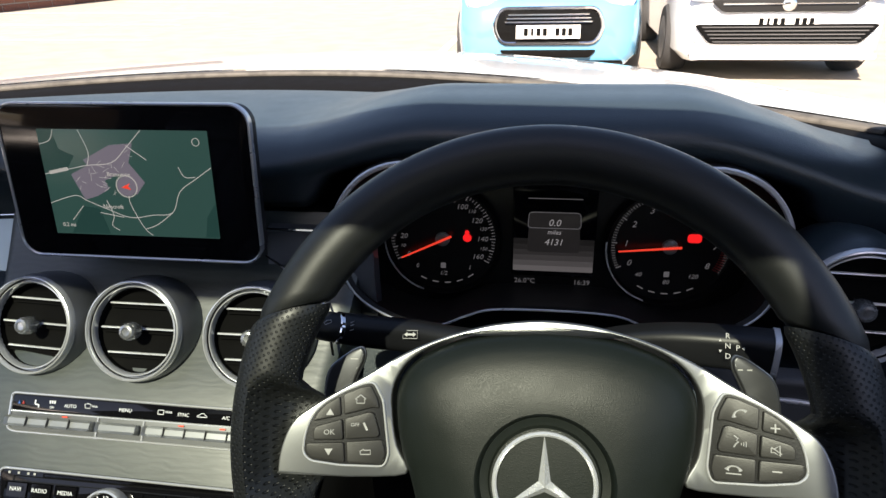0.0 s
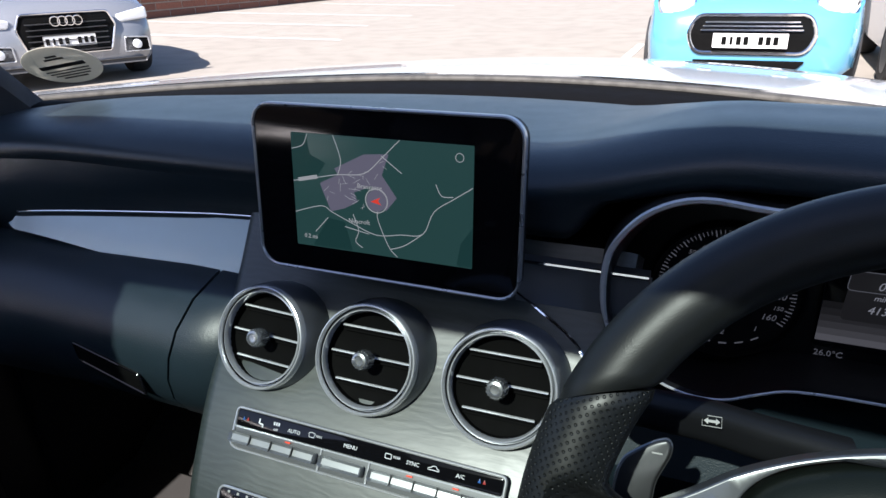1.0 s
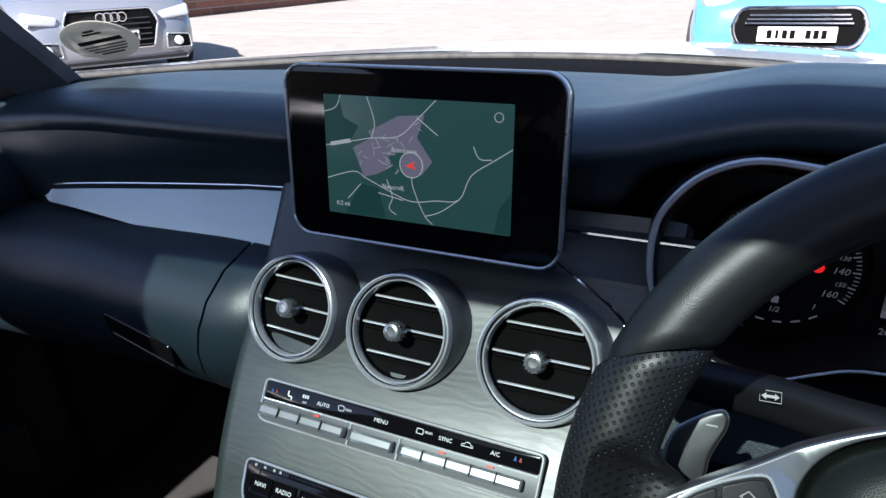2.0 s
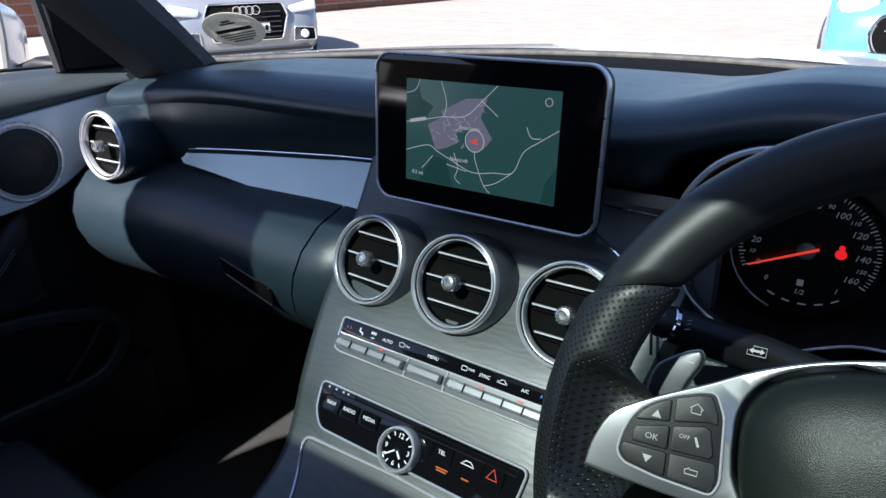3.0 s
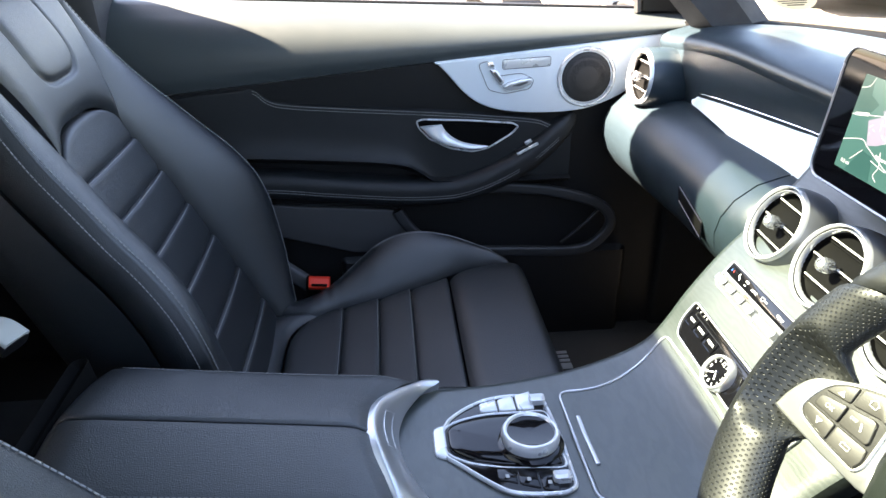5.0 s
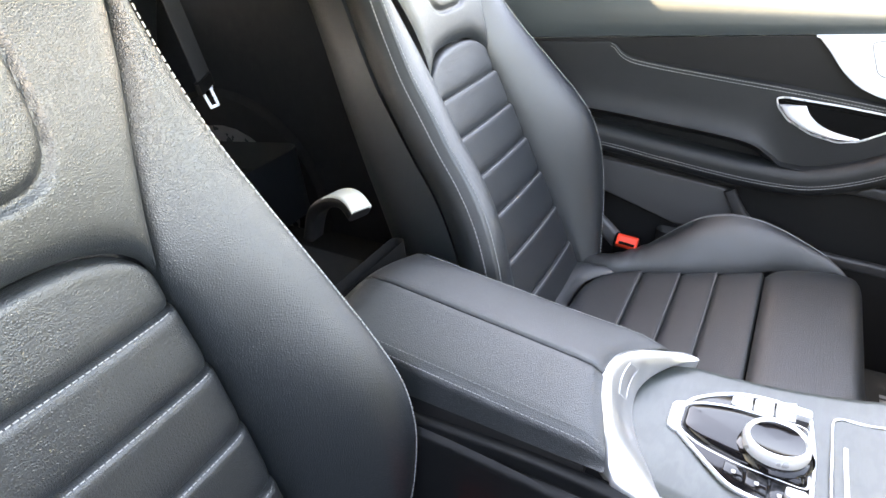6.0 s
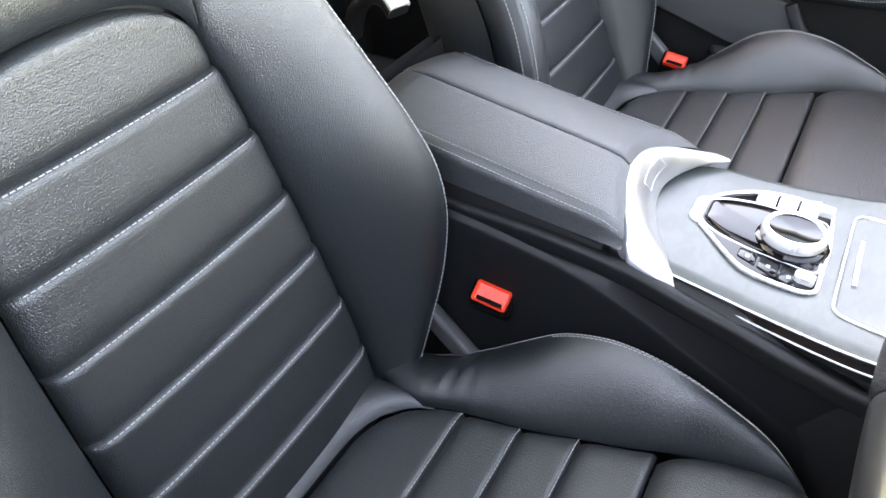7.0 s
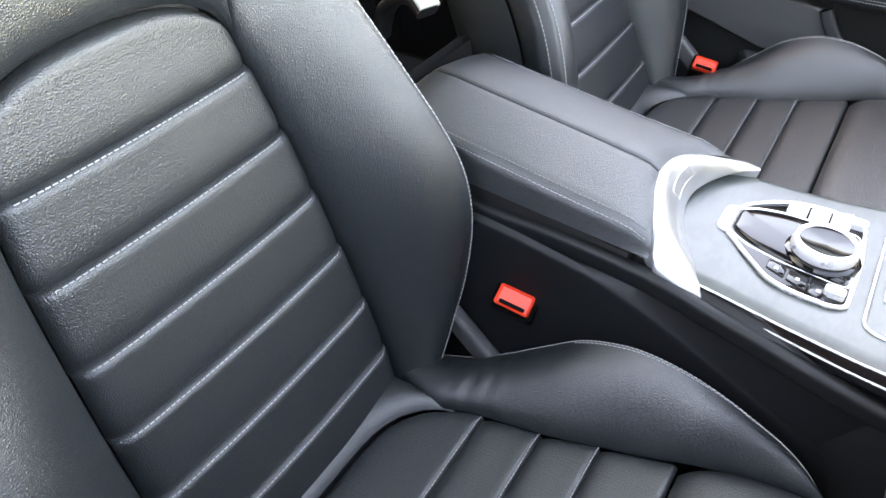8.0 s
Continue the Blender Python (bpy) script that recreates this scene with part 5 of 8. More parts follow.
def dot_relief(m, scale, depth, flat=False, hole=(0.22, 0.40), along=""):
    """Rows of small punched holes or raised dots."""
    nt = m.node_tree
    b = nt.nodes["Principled BSDF"]
    co = nt.nodes.new("ShaderNodeTexCoord")
    v = nt.nodes.new("ShaderNodeTexVoronoi")
    v.inputs["Scale"].default_value, v.inputs["Randomness"].default_value = scale, 0.15
    if along:
        v.voronoi_dimensions = "2D"
        v.inputs["Randomness"].default_value = 0.0
        at, mp = nt.nodes.new("ShaderNodeAttribute"), nt.nodes.new("ShaderNodeMapping")
        at.attribute_name = along
        mp.inputs["Rotation"].default_value = (0, 0, radians(45))
        nt.links.new(at.outputs["Vector"], mp.inputs[0])
        nt.links.new(mp.outputs[0], v.inputs["Vector"])
    elif flat:
        v.voronoi_dimensions = "2D"
        sep, add, com = nt.nodes.new("ShaderNodeSeparateXYZ"), nt.nodes.new("ShaderNodeMath"), nt.nodes.new("ShaderNodeCombineXYZ")
        nt.links.new(co.outputs["Object"], sep.inputs[0])
        nt.links.new(sep.outputs[1], add.inputs[0])
        nt.links.new(sep.outputs[2], add.inputs[1])
        nt.links.new(sep.outputs[0], com.inputs[0])
        nt.links.new(add.outputs[0], com.inputs[1])
        nt.links.new(com.outputs[0], v.inputs["Vector"])
    else:
        nt.links.new(co.outputs["Object"], v.inputs["Vector"])
    r = nt.nodes.new("ShaderNodeMapRange")
    r.inputs[1].default_value, r.inputs[2].default_value = hole
    nt.links.new(v.outputs["Distance"], r.inputs[0])
    bp = nt.nodes.new("ShaderNodeBump")
    bp.inputs["Strength"].default_value, bp.inputs["Distance"].default_value = abs(depth), 0.001
    bp.invert = depth < 0
    nt.links.new(r.outputs[0], bp.inputs["Height"])
    old = b.inputs["Normal"].links[0].from_socket if b.inputs["Normal"].links else None
    if old:
        nt.links.new(old, bp.inputs["Normal"])
    nt.links.new(bp.outputs[0], b.inputs["Normal"])
    # Base colour also darkens inside each hole, painting its shade.
    col = b.inputs["Base Color"].links[0].from_socket
    mix = nt.nodes.new("ShaderNodeMix")
    mix.data_type = "RGBA"
    mix.inputs[6].default_value = (0.004, 0.0045, 0.0045, 1)
    nt.links.new(r.outputs[0], mix.inputs[0])
    nt.links.new(col, mix.inputs[7])
    nt.links.new(mix.outputs[2], b.inputs["Base Color"])


dot_relief(GRIP, 320.0, 0.8, False, (0.13, 0.26), "leather_uv")
dot_relief(LEATHER_P, 240.0, 0.20, True, (0.15, 0.27))
WM = Matrix.Translation((0.352, 0.4184, 0.860)) @ Matrix(((1, 0, 0), (0, 0.477, -0.879), (0, 0.879, 0.477))).to_4x4()   # the rim's plane
HM = WM @ pose(0, 0.0135, -0.023) @ pose(0, 0, 0, 0, 0, 2.0)   # hub and spokes, set in and turned a little


def build_wheel():
    w = thing("steering_wheel", "flat-bottomed black leather steering wheel with silver spokes", "steering wheel")

    def rim_pt(a):
        x, y = 0.1674 * math.cos(a), 0.1674 * math.sin(a)
        if y < -0.116:
            y = -0.116 + (y + 0.116) * 0.15
        return Vector((x, y, 0))

    def seam(q):
        """The slanting seam between smooth rim and grip, in degrees from the right."""
        return 155.6 + 5.2 * math.cos(q)

    def rim(start, end, mat, fat, name, label, n):
        rings, marks = [], []
        for i in range(n + 1):
            ring = []
            for j in range(24):
                q = 2 * math.pi * j / 24 - math.pi / 2
                a0, a1 = start(q), end(q)
                d = a0 + (a1 - a0) * i / n
                a = radians(d)
                p = rim_pt(a)
                t = (rim_pt(a + 0.01) - rim_pt(a - 0.01)).normalized()
                out = Vector((t.y, -t.x, 0))
                tuck = 1.0 - 0.09 * max(0.0, 1 - min(abs(d - a0), abs(a1 - d)) / 0.8)
                side = d % 360 if 90 < d % 360 < 270 else (180 - d) % 360
                # thumb rest and web to the spoke on the inner side of the grips
                inner = max(0.0, -math.cos(q)) if fat else 0.0
                web = ease(169.5, 174.5, side) * (1 - ease(190, 199, side)) * (ease(-0.25, 0.45, -math.cos(q)) if fat else 0.0)
                th = 0.011 * ease(188, 202, side) * inner + 0.016 * web * inner
                ra, rb = (0.0178 + fat) * tuck, (0.0170 + fat) * tuck * (1 - 0.62 * web)
                ring.append(WM @ (p + out * (ra * math.cos(q) - th) + Vector((0, 0, rb * math.sin(q) - 0.017 * web))))
                marks += [0.1674 * a, 0.0185 * q, 0.0]
            rings.append(ring)
        ob = part(name, loft(rings), mat, w, label)
        ob.data.attributes.new("leather_uv", "FLOAT_VECTOR", "POINT").data.foreach_set("vector", marks)
        return ob

    def lift(ob):
        """The spokes sweep up towards the rim."""
        inv = HM.inverted()
        for v in ob.data.vertices:
            p = inv @ v.co
            p.z += 0.24 * max(0.0, abs(p.x) - 0.092)
            v.co = HM @ p
        return ob

    rim(lambda q: 180.15 - seam(q), lambda q: seam(q) - 0.15, WHEEL_L, 0.0, "rim_upper", "smooth black leather rim", 70)
    rim(lambda q: seam(q) + 0.15, lambda q: 246.0, GRIP, 0.0014, "grip", "perforated black leather grip", 60)
    rim(lambda q: -66.0, lambda q: 179.85 - seam(q), GRIP, 0.0014, "grip", "perforated black leather grip", 60)
    rim(lambda q: 246.4, lambda q: 293.6, WHEEL_L, 0.0, "rim_lower", "smooth black leather rim", 24)

    # hub pad, domed
    half = [(0.0, 0.0488), (-0.034, 0.0464), (-0.054, 0.0416), (-0.071, 0.0343), (-0.0822, 0.0248), (-0.0885, 0.0115), (-0.0885, -0.005), (-0.0855, -0.022), (-0.0795, -0.040), (-0.068, -0.078), (-0.045, -0.110), (0.0, -0.120)]
    outline = half + [(-x, y) for x, y in half[-2:0:-1]]
    o = [tuple(p)[:2] for p in smooth_path([(x, y, 0) for x, y in outline], 5, True)]
    c = Vector((0.001, -0.036))
    rings = []
    for k, z in ((1.0, -0.03), (1.0, 0.006), (0.985, 0.012), (0.95, 0.017), (0.87, 0.0215), (0.75, 0.025), (0.62, 0.0275), (0.53, 0.0285)):
        rings.append([HM @ Vector((c.x + (x - c.x) * k, c.y + (y - c.y) * k, z)) for x, y in o])
    n = len(o)
    for r, z in ((0.0400, 0.0287), (0.0385, 0.0270), (0.0372, 0.0225), (0.0325, 0.0215), (0.0312, 0.0245), (0.001, 0.0252)):
        ring = []
        for x, y in o:
            d = (Vector((x, y)) - c).normalized()
            ring.append(HM @ Vector((c.x + d.x * r, c.y + d.y * r, z)))
        rings.append(ring)
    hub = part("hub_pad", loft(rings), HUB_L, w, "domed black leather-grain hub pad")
    sm = HM @ pose(c.x, c.y, 0.0245)
    part("badge_ring", frame_plate(circle(0.0298, 48), 0.0026, 0.0042, sm, 0.0012), SILVER, hub, "chrome badge ring")
    star = []
    for i in range(6):
        a = radians(90 + 60 * i)
        r = 0.0282 if i % 2 == 0 else 0.0040
        star.append((r * math.cos(a), r * math.sin(a)))
    bm = bmesh.new()
    base = [bm.verts.new(sm @ Vector((x, y, 0.0012))) for x, y in star]
    top = bm.verts.new(sm @ Vector((0, 0, 0.0062)))
    for i in range(6):
        bm.faces.new((base[i - 1], base[i], top))
    bm.faces.new(base)
    part("badge_star", bm, SILVER, hub, "three-pointed chrome emblem", 10)

    # silver spokes and the bow over the hub
    upper = [(-0.1572, -0.0375), (-0.1562, -0.0255), (-0.1525, -0.0130), (-0.1475, -0.0050), (-0.1405, 0.0005), (-0.1345, 0.0046), (-0.1215, 0.0125), (-0.106, 0.0213), (-0.0905, 0.031), (-0.0745, 0.039), (-0.058, 0.0455), (-0.0415, 0.0503), (-0.025, 0.0537), (0.0, 0.0557)]
    lower = [(0.0, 0.0510), (-0.0354, 0.0484), (-0.0557, 0.0435), (-0.0726, 0.0362), (-0.0843, 0.0264), (-0.0908, 0.0128), (-0.0908, -0.004), (-0.0878, -0.021), (-0.0819, -0.0382), (-0.117, -0.0400)]
    upper = [tuple(p)[:2] for p in smooth_path([(x, y, 0) for x, y in upper + [(-x, y) for x, y in upper[-2::-1]]], 4)]
    lower = [tuple(p)[:2] for p in smooth_path([(-x, y, 0) for x, y in lower[::-1]] + [(x, y, 0) for x, y in lower[1:]], 4)]
    sp = upper + lower
    spoke = part("spoke", plate(sp[::-1], 0.014, HM @ pose(0, 0, -0.004), 0.0013), SPOKE, w, "satin silver spokes in one bow")
    bmv = bmesh.new()
    bmv.from_mesh(spoke.data)
    bmesh.ops.triangulate(bmv, faces=[f for f in bmv.faces if len(f.verts) > 4])
    for x in (-0.092, 0.092):
        bmesh.ops.bisect_plane(bmv, geom=bmv.verts[:] + bmv.edges[:] + bmv.faces[:], plane_co=HM @ Vector((x, 0, 0)), plane_no=HM.to_3x3() @ Vector((1, 0, 0)))
    bmv.to_mesh(spoke.data)
    bmv.free()
    lift(spoke)
    for s in (-1, 1):
        well = [(0.1020, 0.0170), (0.0965, 0.0060), (0.0927, -0.0260), (0.0951, -0.0332), (0.1210, -0.0320), (0.1378, -0.0292), (0.1420, -0.0247), (0.1412, -0.0150), (0.1388, -0.0066), (0.1349, 0.0002), (0.1290, 0.0054), (0.1190, 0.0112), (0.1090, 0.0155)]
        well = round_poly([(s * x, y) for x, y in well], 0.003, 3)
        pad = part("key_field", plate(well, 0.0016, HM @ pose(0, 0, 0.0095), 0.0006), BLACK_P, spoke, "black key field")
        keys = [((0.1212, 0.0086), (0.1286, 0.0044), (0.1338, -0.0006), (0.1366, -0.0060), (0.1203, -0.0028)),
                ((0.1194, 0.0096), (0.1090, 0.0140), (0.1032, 0.0150), (0.0995, 0.0075), (0.0980, 0.0012), (0.1015, 0.0020), (0.1186, -0.0024)),
                ((0.1196, -0.0049), (0.1340, -0.0088), (0.1362, -0.0110), (0.1360, -0.0172), (0.1188, -0.0170)),
                ((0.1182, -0.0045), (0.1035, -0.0006), (0.1010, -0.0016), (0.0976, -0.0135), (0.0986, -0.0158), (0.1174, -0.0168)),
                ((0.1186, -0.0187), (0.1400, -0.0190), (0.1403, -0.0240), (0.1368, -0.0277), (0.1178, -0.0306)),
                ((0.1172, -0.0184), (0.0960, -0.0174), (0.0942, -0.0256), (0.0960, -0.0318), (0.1164, -0.0308))]
        marks = [(0.1266, -0.0006), (0.1090, 0.0063), (0.1268, -0.0125), (0.1088, -0.0092), (0.1270, -0.0240), (0.1056, -0.0246)]
        part("key_rim", frame_plate(inset(well, -0.0009), 0.0012, 0.0028, HM @ pose(0, 0, 0.0095), 0.0005), SILVER, spoke, "bright edge round the keys")
        for i, kx in enumerate(keys):
            kk = round_poly([(s * x, y) for x, y in kx], 0.0014, 2)
            key = part("wheel_key", plate(kk, 0.0026, HM @ pose(0, 0, 0.0102 + (0.0006 if i in (2, 3) else 0.0)), 0.0006), KEY_P, spoke)
            cx, cy = s * marks[i][0], marks[i][1]
            km = HM @ pose(cx, cy, 0.0138 if i in (2, 3) else 0.0132)
            if s < 0 and i in (0, 4):
                tri = [(-0.0024, -0.0018), (0.0024, -0.0018), (0, 0.0022)]
                part("arrow_symbol", plate([(x, y if i == 0 else -y) for x, y in tri][::1 if i == 0 else -1], 0.0003, km, 0.0001), WSYM, key)
            elif s < 0 and i == 2:
                lettering("OK", 0.0044, km, WSYM, key)
            elif s < 0 and i == 1:
                part("home_symbol", frame_plate([(-0.0025, -0.002), (0.0025, -0.002), (0.0025, 0.0008), (0.0034, 0.0008), (0, 0.0036), (-0.0034, 0.0008), (-0.0025, 0.0008)], 0.0006, 0.0003, km, 0.0001), WSYM, key)
            elif s < 0 and i == 3:
                lettering("OFF", 0.0030, km @ pose(-0.003, 0.001, 0), WSYM, key)
                part("mouth_symbol", block((0.0012, 0.005, 0.0003), km @ pose(0.003, 0, 0, 0, 0, 25), 0.0001), WSYM, key)
            elif s < 0:
                part("return_symbol", frame_plate([(-0.003, -0.0015), (0.003, -0.0015), (0.003, 0.0015), (-0.001, 0.0015), (-0.001, 0.0022), (-0.0034, 0.0008)], 0.0006, 0.0003, km, 0.0001), WSYM, key)
            elif i in (0, 4):
                part("sign_symbol", block((0.0048, 0.0008, 0.0003), km, 0.0001), WSYM, key)
                if i == 0:
                    part("sign_symbol", block((0.0008, 0.0048, 0.0004), km, 0.0001), WSYM, key)
            elif i in (1, 5):
                turn = 30 if i == 1 else 0
                arc = [km @ pose(0, 0, 0, 0, 0, turn) @ Vector((0.0034 * math.cos(a), 0.0026 * math.sin(a) - 0.001, 0)) for a in steps(0.1, 3.04, 10)]
                part("phone_symbol", sweep(arc, circle(0.0006, 5), up=(0, -0.8, 0.57), scale=lambda k: 0.7 + 1.4 * abs(2 * k - 1) ** 3), WSYM, key)
                if i == 5:
                    part("phone_symbol", block((0.0078, 0.0006, 0.0004), km @ pose(0, -0.0026, 0), 0.0001), WSYM, key)
            elif i == 2:
                part("mute_symbol", frame_plate([(-0.0030, -0.0013), (-0.0012, -0.0013), (0.0018, -0.0030), (0.0018, 0.0030), (-0.0012, 0.0013), (-0.0030, 0.0013)], 0.0006, 0.0003, km, 0.0001), WSYM, key)
                part("mute_symbol", block((0.0062, 0.0005, 0.0004), km @ pose(0, 0, 0, 0, 0, -35), 0.0001), WSYM, key)
            else:
                face = [km @ Vector((x, y, 0)) for x, y in ((-0.0030, 0.0032), (-0.0008, 0.0016), (-0.0018, 0.0006), (-0.0006, -0.0002), (-0.0018, -0.0012), (-0.0030, -0.0032))]
                part("voice_symbol", tube(face, 0.0004, 5, up=(0, -0.8, 0.57)), WSYM, key)
                for k in range(3):
                    part("voice_symbol", block((0.0004, 0.0014 + 0.0008 * k, 0.0004), km @ pose(0.0008 + 0.0012 * k, -0.0012, 0), 0.0001), WSYM, key)
        for piece in spoke.children_recursive:
            if "lifted" not in piece:
                lift(piece)["lifted"] = 1
        # shift paddle behind the spoke
        pd = [(0.1475, -0.010), (0.1470, 0.006), (0.1460, 0.0146), (0.1430, 0.0216), (0.136, 0.0272), (0.1275, 0.0330), (0.1215, 0.0352), (0.1190, 0.032), (0.1195, 0.0265), (0.126, 0.012), (0.128, -0.010)]
        pd = round_poly([(s * x, y) for x, y in pd], 0.004, 3)
        pad = part("shift_paddle", plate(pd, 0.0045, HM @ pose(0, 0, -0.0333), 0.0016), PADDLE, w, "dark satin grey shift paddle")
        part("paddle_edge", frame_plate(inset(pd, -0.0006), 0.0014, 0.0030, HM @ pose(0, 0, -0.0338), 0.0006), SPOKE, pad, "bright paddle edge")
        for k, dx in enumerate((-0.0028, 0.0028) if s > 0 else (0.0,)):
            part("sign_symbol", block((0.0030 if s > 0 else 0.0055, 0.0008, 0.0004), HM @ pose(s * 0.1262 + dx, 0.0262 if s > 0 else 0.0270, -0.0288), 0.0001), WSYM, pad)
    # column shroud
    col = [WM @ Vector((0, -0.03, z)) for z in (-0.02, -0.06, -0.12, -0.20)]
    part("column_shroud", sweep(col, rrect(0.13, 0.10, 0.035, 5), up=(1, 0, 0), scale=lambda k: 0.85 + 0.25 * k), BLACK_P, w, "black steering column shroud")


build_wheel()


STALK = material("stalk_black", (0.008, 0.0085, 0.010), rough=0.45, spec=0.4, vary=0.1)


def build_stalks():
    st = thing("indicator_stalk", "black indicator stalk with a chrome ring", "control stalk")
    path = smooth_path([(0.330, 0.570, 0.822), (0.285, 0.562, 0.832), (0.250, 0.5515, 0.8440), (0.222, 0.537, 0.8545), (0.2005, 0.525, 0.8640)], 6)
    part("lever", sweep(path, rrect(0.020, 0.026, 0.009, 5), up=(0, 0, 1), scale=lambda k: 1.15 - 0.25 * k), STALK, st)
    d = Vector((-0.0215, -0.012, 0.0095)).normalized()
    m = frame_at((0.2005, 0.525, 0.864), d)
    part("ring", lathe([(0.0112, -0.002), (0.0120, -0.0012), (0.0122, 0.0012), (0.0112, 0.002)], 28, m), CHROME, st, "chrome ring")
    cap = part("end_cap", lathe([(0.0110, 0.002), (0.0112, 0.008), (0.0104, 0.017), (0.0086, 0.022), (0.005, 0.024), (0.0005, 0.0244)], 28, m), STALK, st)
    # marks: on the cap and behind the ring, facing the driver
    face = Vector((0, -0.70, 0.71))
    face = (face - d * face.dot(d)).normalized()
    for k in (-0.35, 0.0, 0.35):
        turned = (face + Vector((0, 0, 1)) * k).normalized()
        turned = (turned - d * turned.dot(d)).normalized()
        part("symbol", block((0.0034, 0.0005, 0.0004), frame_at(Vector((0.2005, 0.525, 0.864)) - d * 0.0065 + turned * 0.0119, turned), 0.0001), WSYM, st)
    wm = frame_at(Vector((0.2005, 0.525, 0.864)) + d * 0.012 + face * 0.0108, face)
    part("symbol", frame_plate([(-0.0026, -0.0012), (0.0026, -0.0012), (0.0032, 0.0008), (0.0, 0.0018), (-0.0032, 0.0008)], 0.0005, 0.0003, wm, 0.0001), WSYM, cap)
    im = frame_at((0.2518, 0.5395, 0.8525), Vector((0.05, -0.62, 0.78)))
    part("symbol", frame_plate([(-0.0056, -0.0034), (0.0056, -0.0034), (0.0056, 0.0034), (-0.0056, 0.0034)], 0.0005, 0.0004, im, 0.0001), WSYM, st)
    arrow = [(-0.0046, 0.0), (-0.0022, -0.0020), (-0.0022, -0.0008), (0.0022, -0.0008), (0.0022, -0.0020), (0.0046, 0.0), (0.0022, 0.0020), (0.0022, 0.0008), (-0.0022, 0.0008), (-0.0022, 0.0020)]
    part("symbol", plate(arrow, 0.0004, im, 0.0001), WSYM, st)
    gs = thing("gear_selector_stalk", "black gear selector stalk with a silver end", "control stalk")
    path = smooth_path([(0.380, 0.575, 0.822), (0.415, 0.566, 0.838), (0.450, 0.556, 0.8480), (0.485, 0.548, 0.8520), (0.5135, 0.542, 0.8530)], 6)
    part("lever", sweep(path, rrect(0.026, 0.030, 0.007, 4), up=(0, 0, 1), scale=lambda k: 0.85 + 0.15 * k), STALK, gs)
    part("end_cap", sweep([(0.5125, 0.5420, 0.8530), (0.5150, 0.5415, 0.8530), (0.5165, 0.5412, 0.8530)], rrect(0.028, 0.032, 0.008, 4), up=(0, 0, 1)), SILVER, gs, "silver end cap")
    key = part("park_key", sweep([(0.519, 0.545, 0.826), (0.534, 0.543, 0.827), (0.5485, 0.541, 0.826)], rrect(0.020, 0.018, 0.005, 4), up=(0, 0, 1)), GREY_P, gs)
    part("key_edge", sweep([(0.5185, 0.5345, 0.8185), (0.534, 0.5325, 0.8190), (0.5490, 0.5305, 0.8185)], rrect(0.004, 0.004, 0.0015, 3), up=(0, 0, 1)), SILVER, key, "silver lower edge")
    tm = frame_at((0.4804, 0.5345, 0.8606), (-0.05, -0.72, 0.69))
    for dy, t in ((0.0072, "R"), (0.0, "N"), (-0.0072, "D")):
        lettering(t, 0.0055, tm @ pose(0, dy, 0), WSYM, gs)
    lettering("P", 0.0055, tm @ pose(0.0066, -0.0008, 0), WSYM, gs)
    for tri in ([(-0.0062, 0.0030), (-0.0040, 0.0030), (-0.0051, 0.0050)], [(-0.0062, -0.0030), (-0.0040, -0.0030), (-0.0051, -0.0050)], [(0.0110, -0.0020), (0.0110, 0.0004), (0.0092, -0.0008)]):
        part("symbol", plate(tri, 0.0003, tm, 0.0001), WSYM, gs)


build_stalks()

# ---- instrument cluster ----
DIAL = material("dial_black", (0.002, 0.002, 0.0022), rough=0.4, vary=0.1)
DISPLAY_PRINT = glow("display_print", (0.60, 0.62, 0.63), 0.35)
NEEDLE = glow("needle_red", (0.9, 0.06, 0.03), 0.9)
PRINT = glow("dial_print", (0.50, 0.52, 0.54), 0.15)
TELL = glow("telltale_red", (1.0, 0.02, 0.02), 0.9)


HUB_GREY = material("needle_hub_grey", (0.16, 0.16, 0.16), 0.35, vary=0.1)


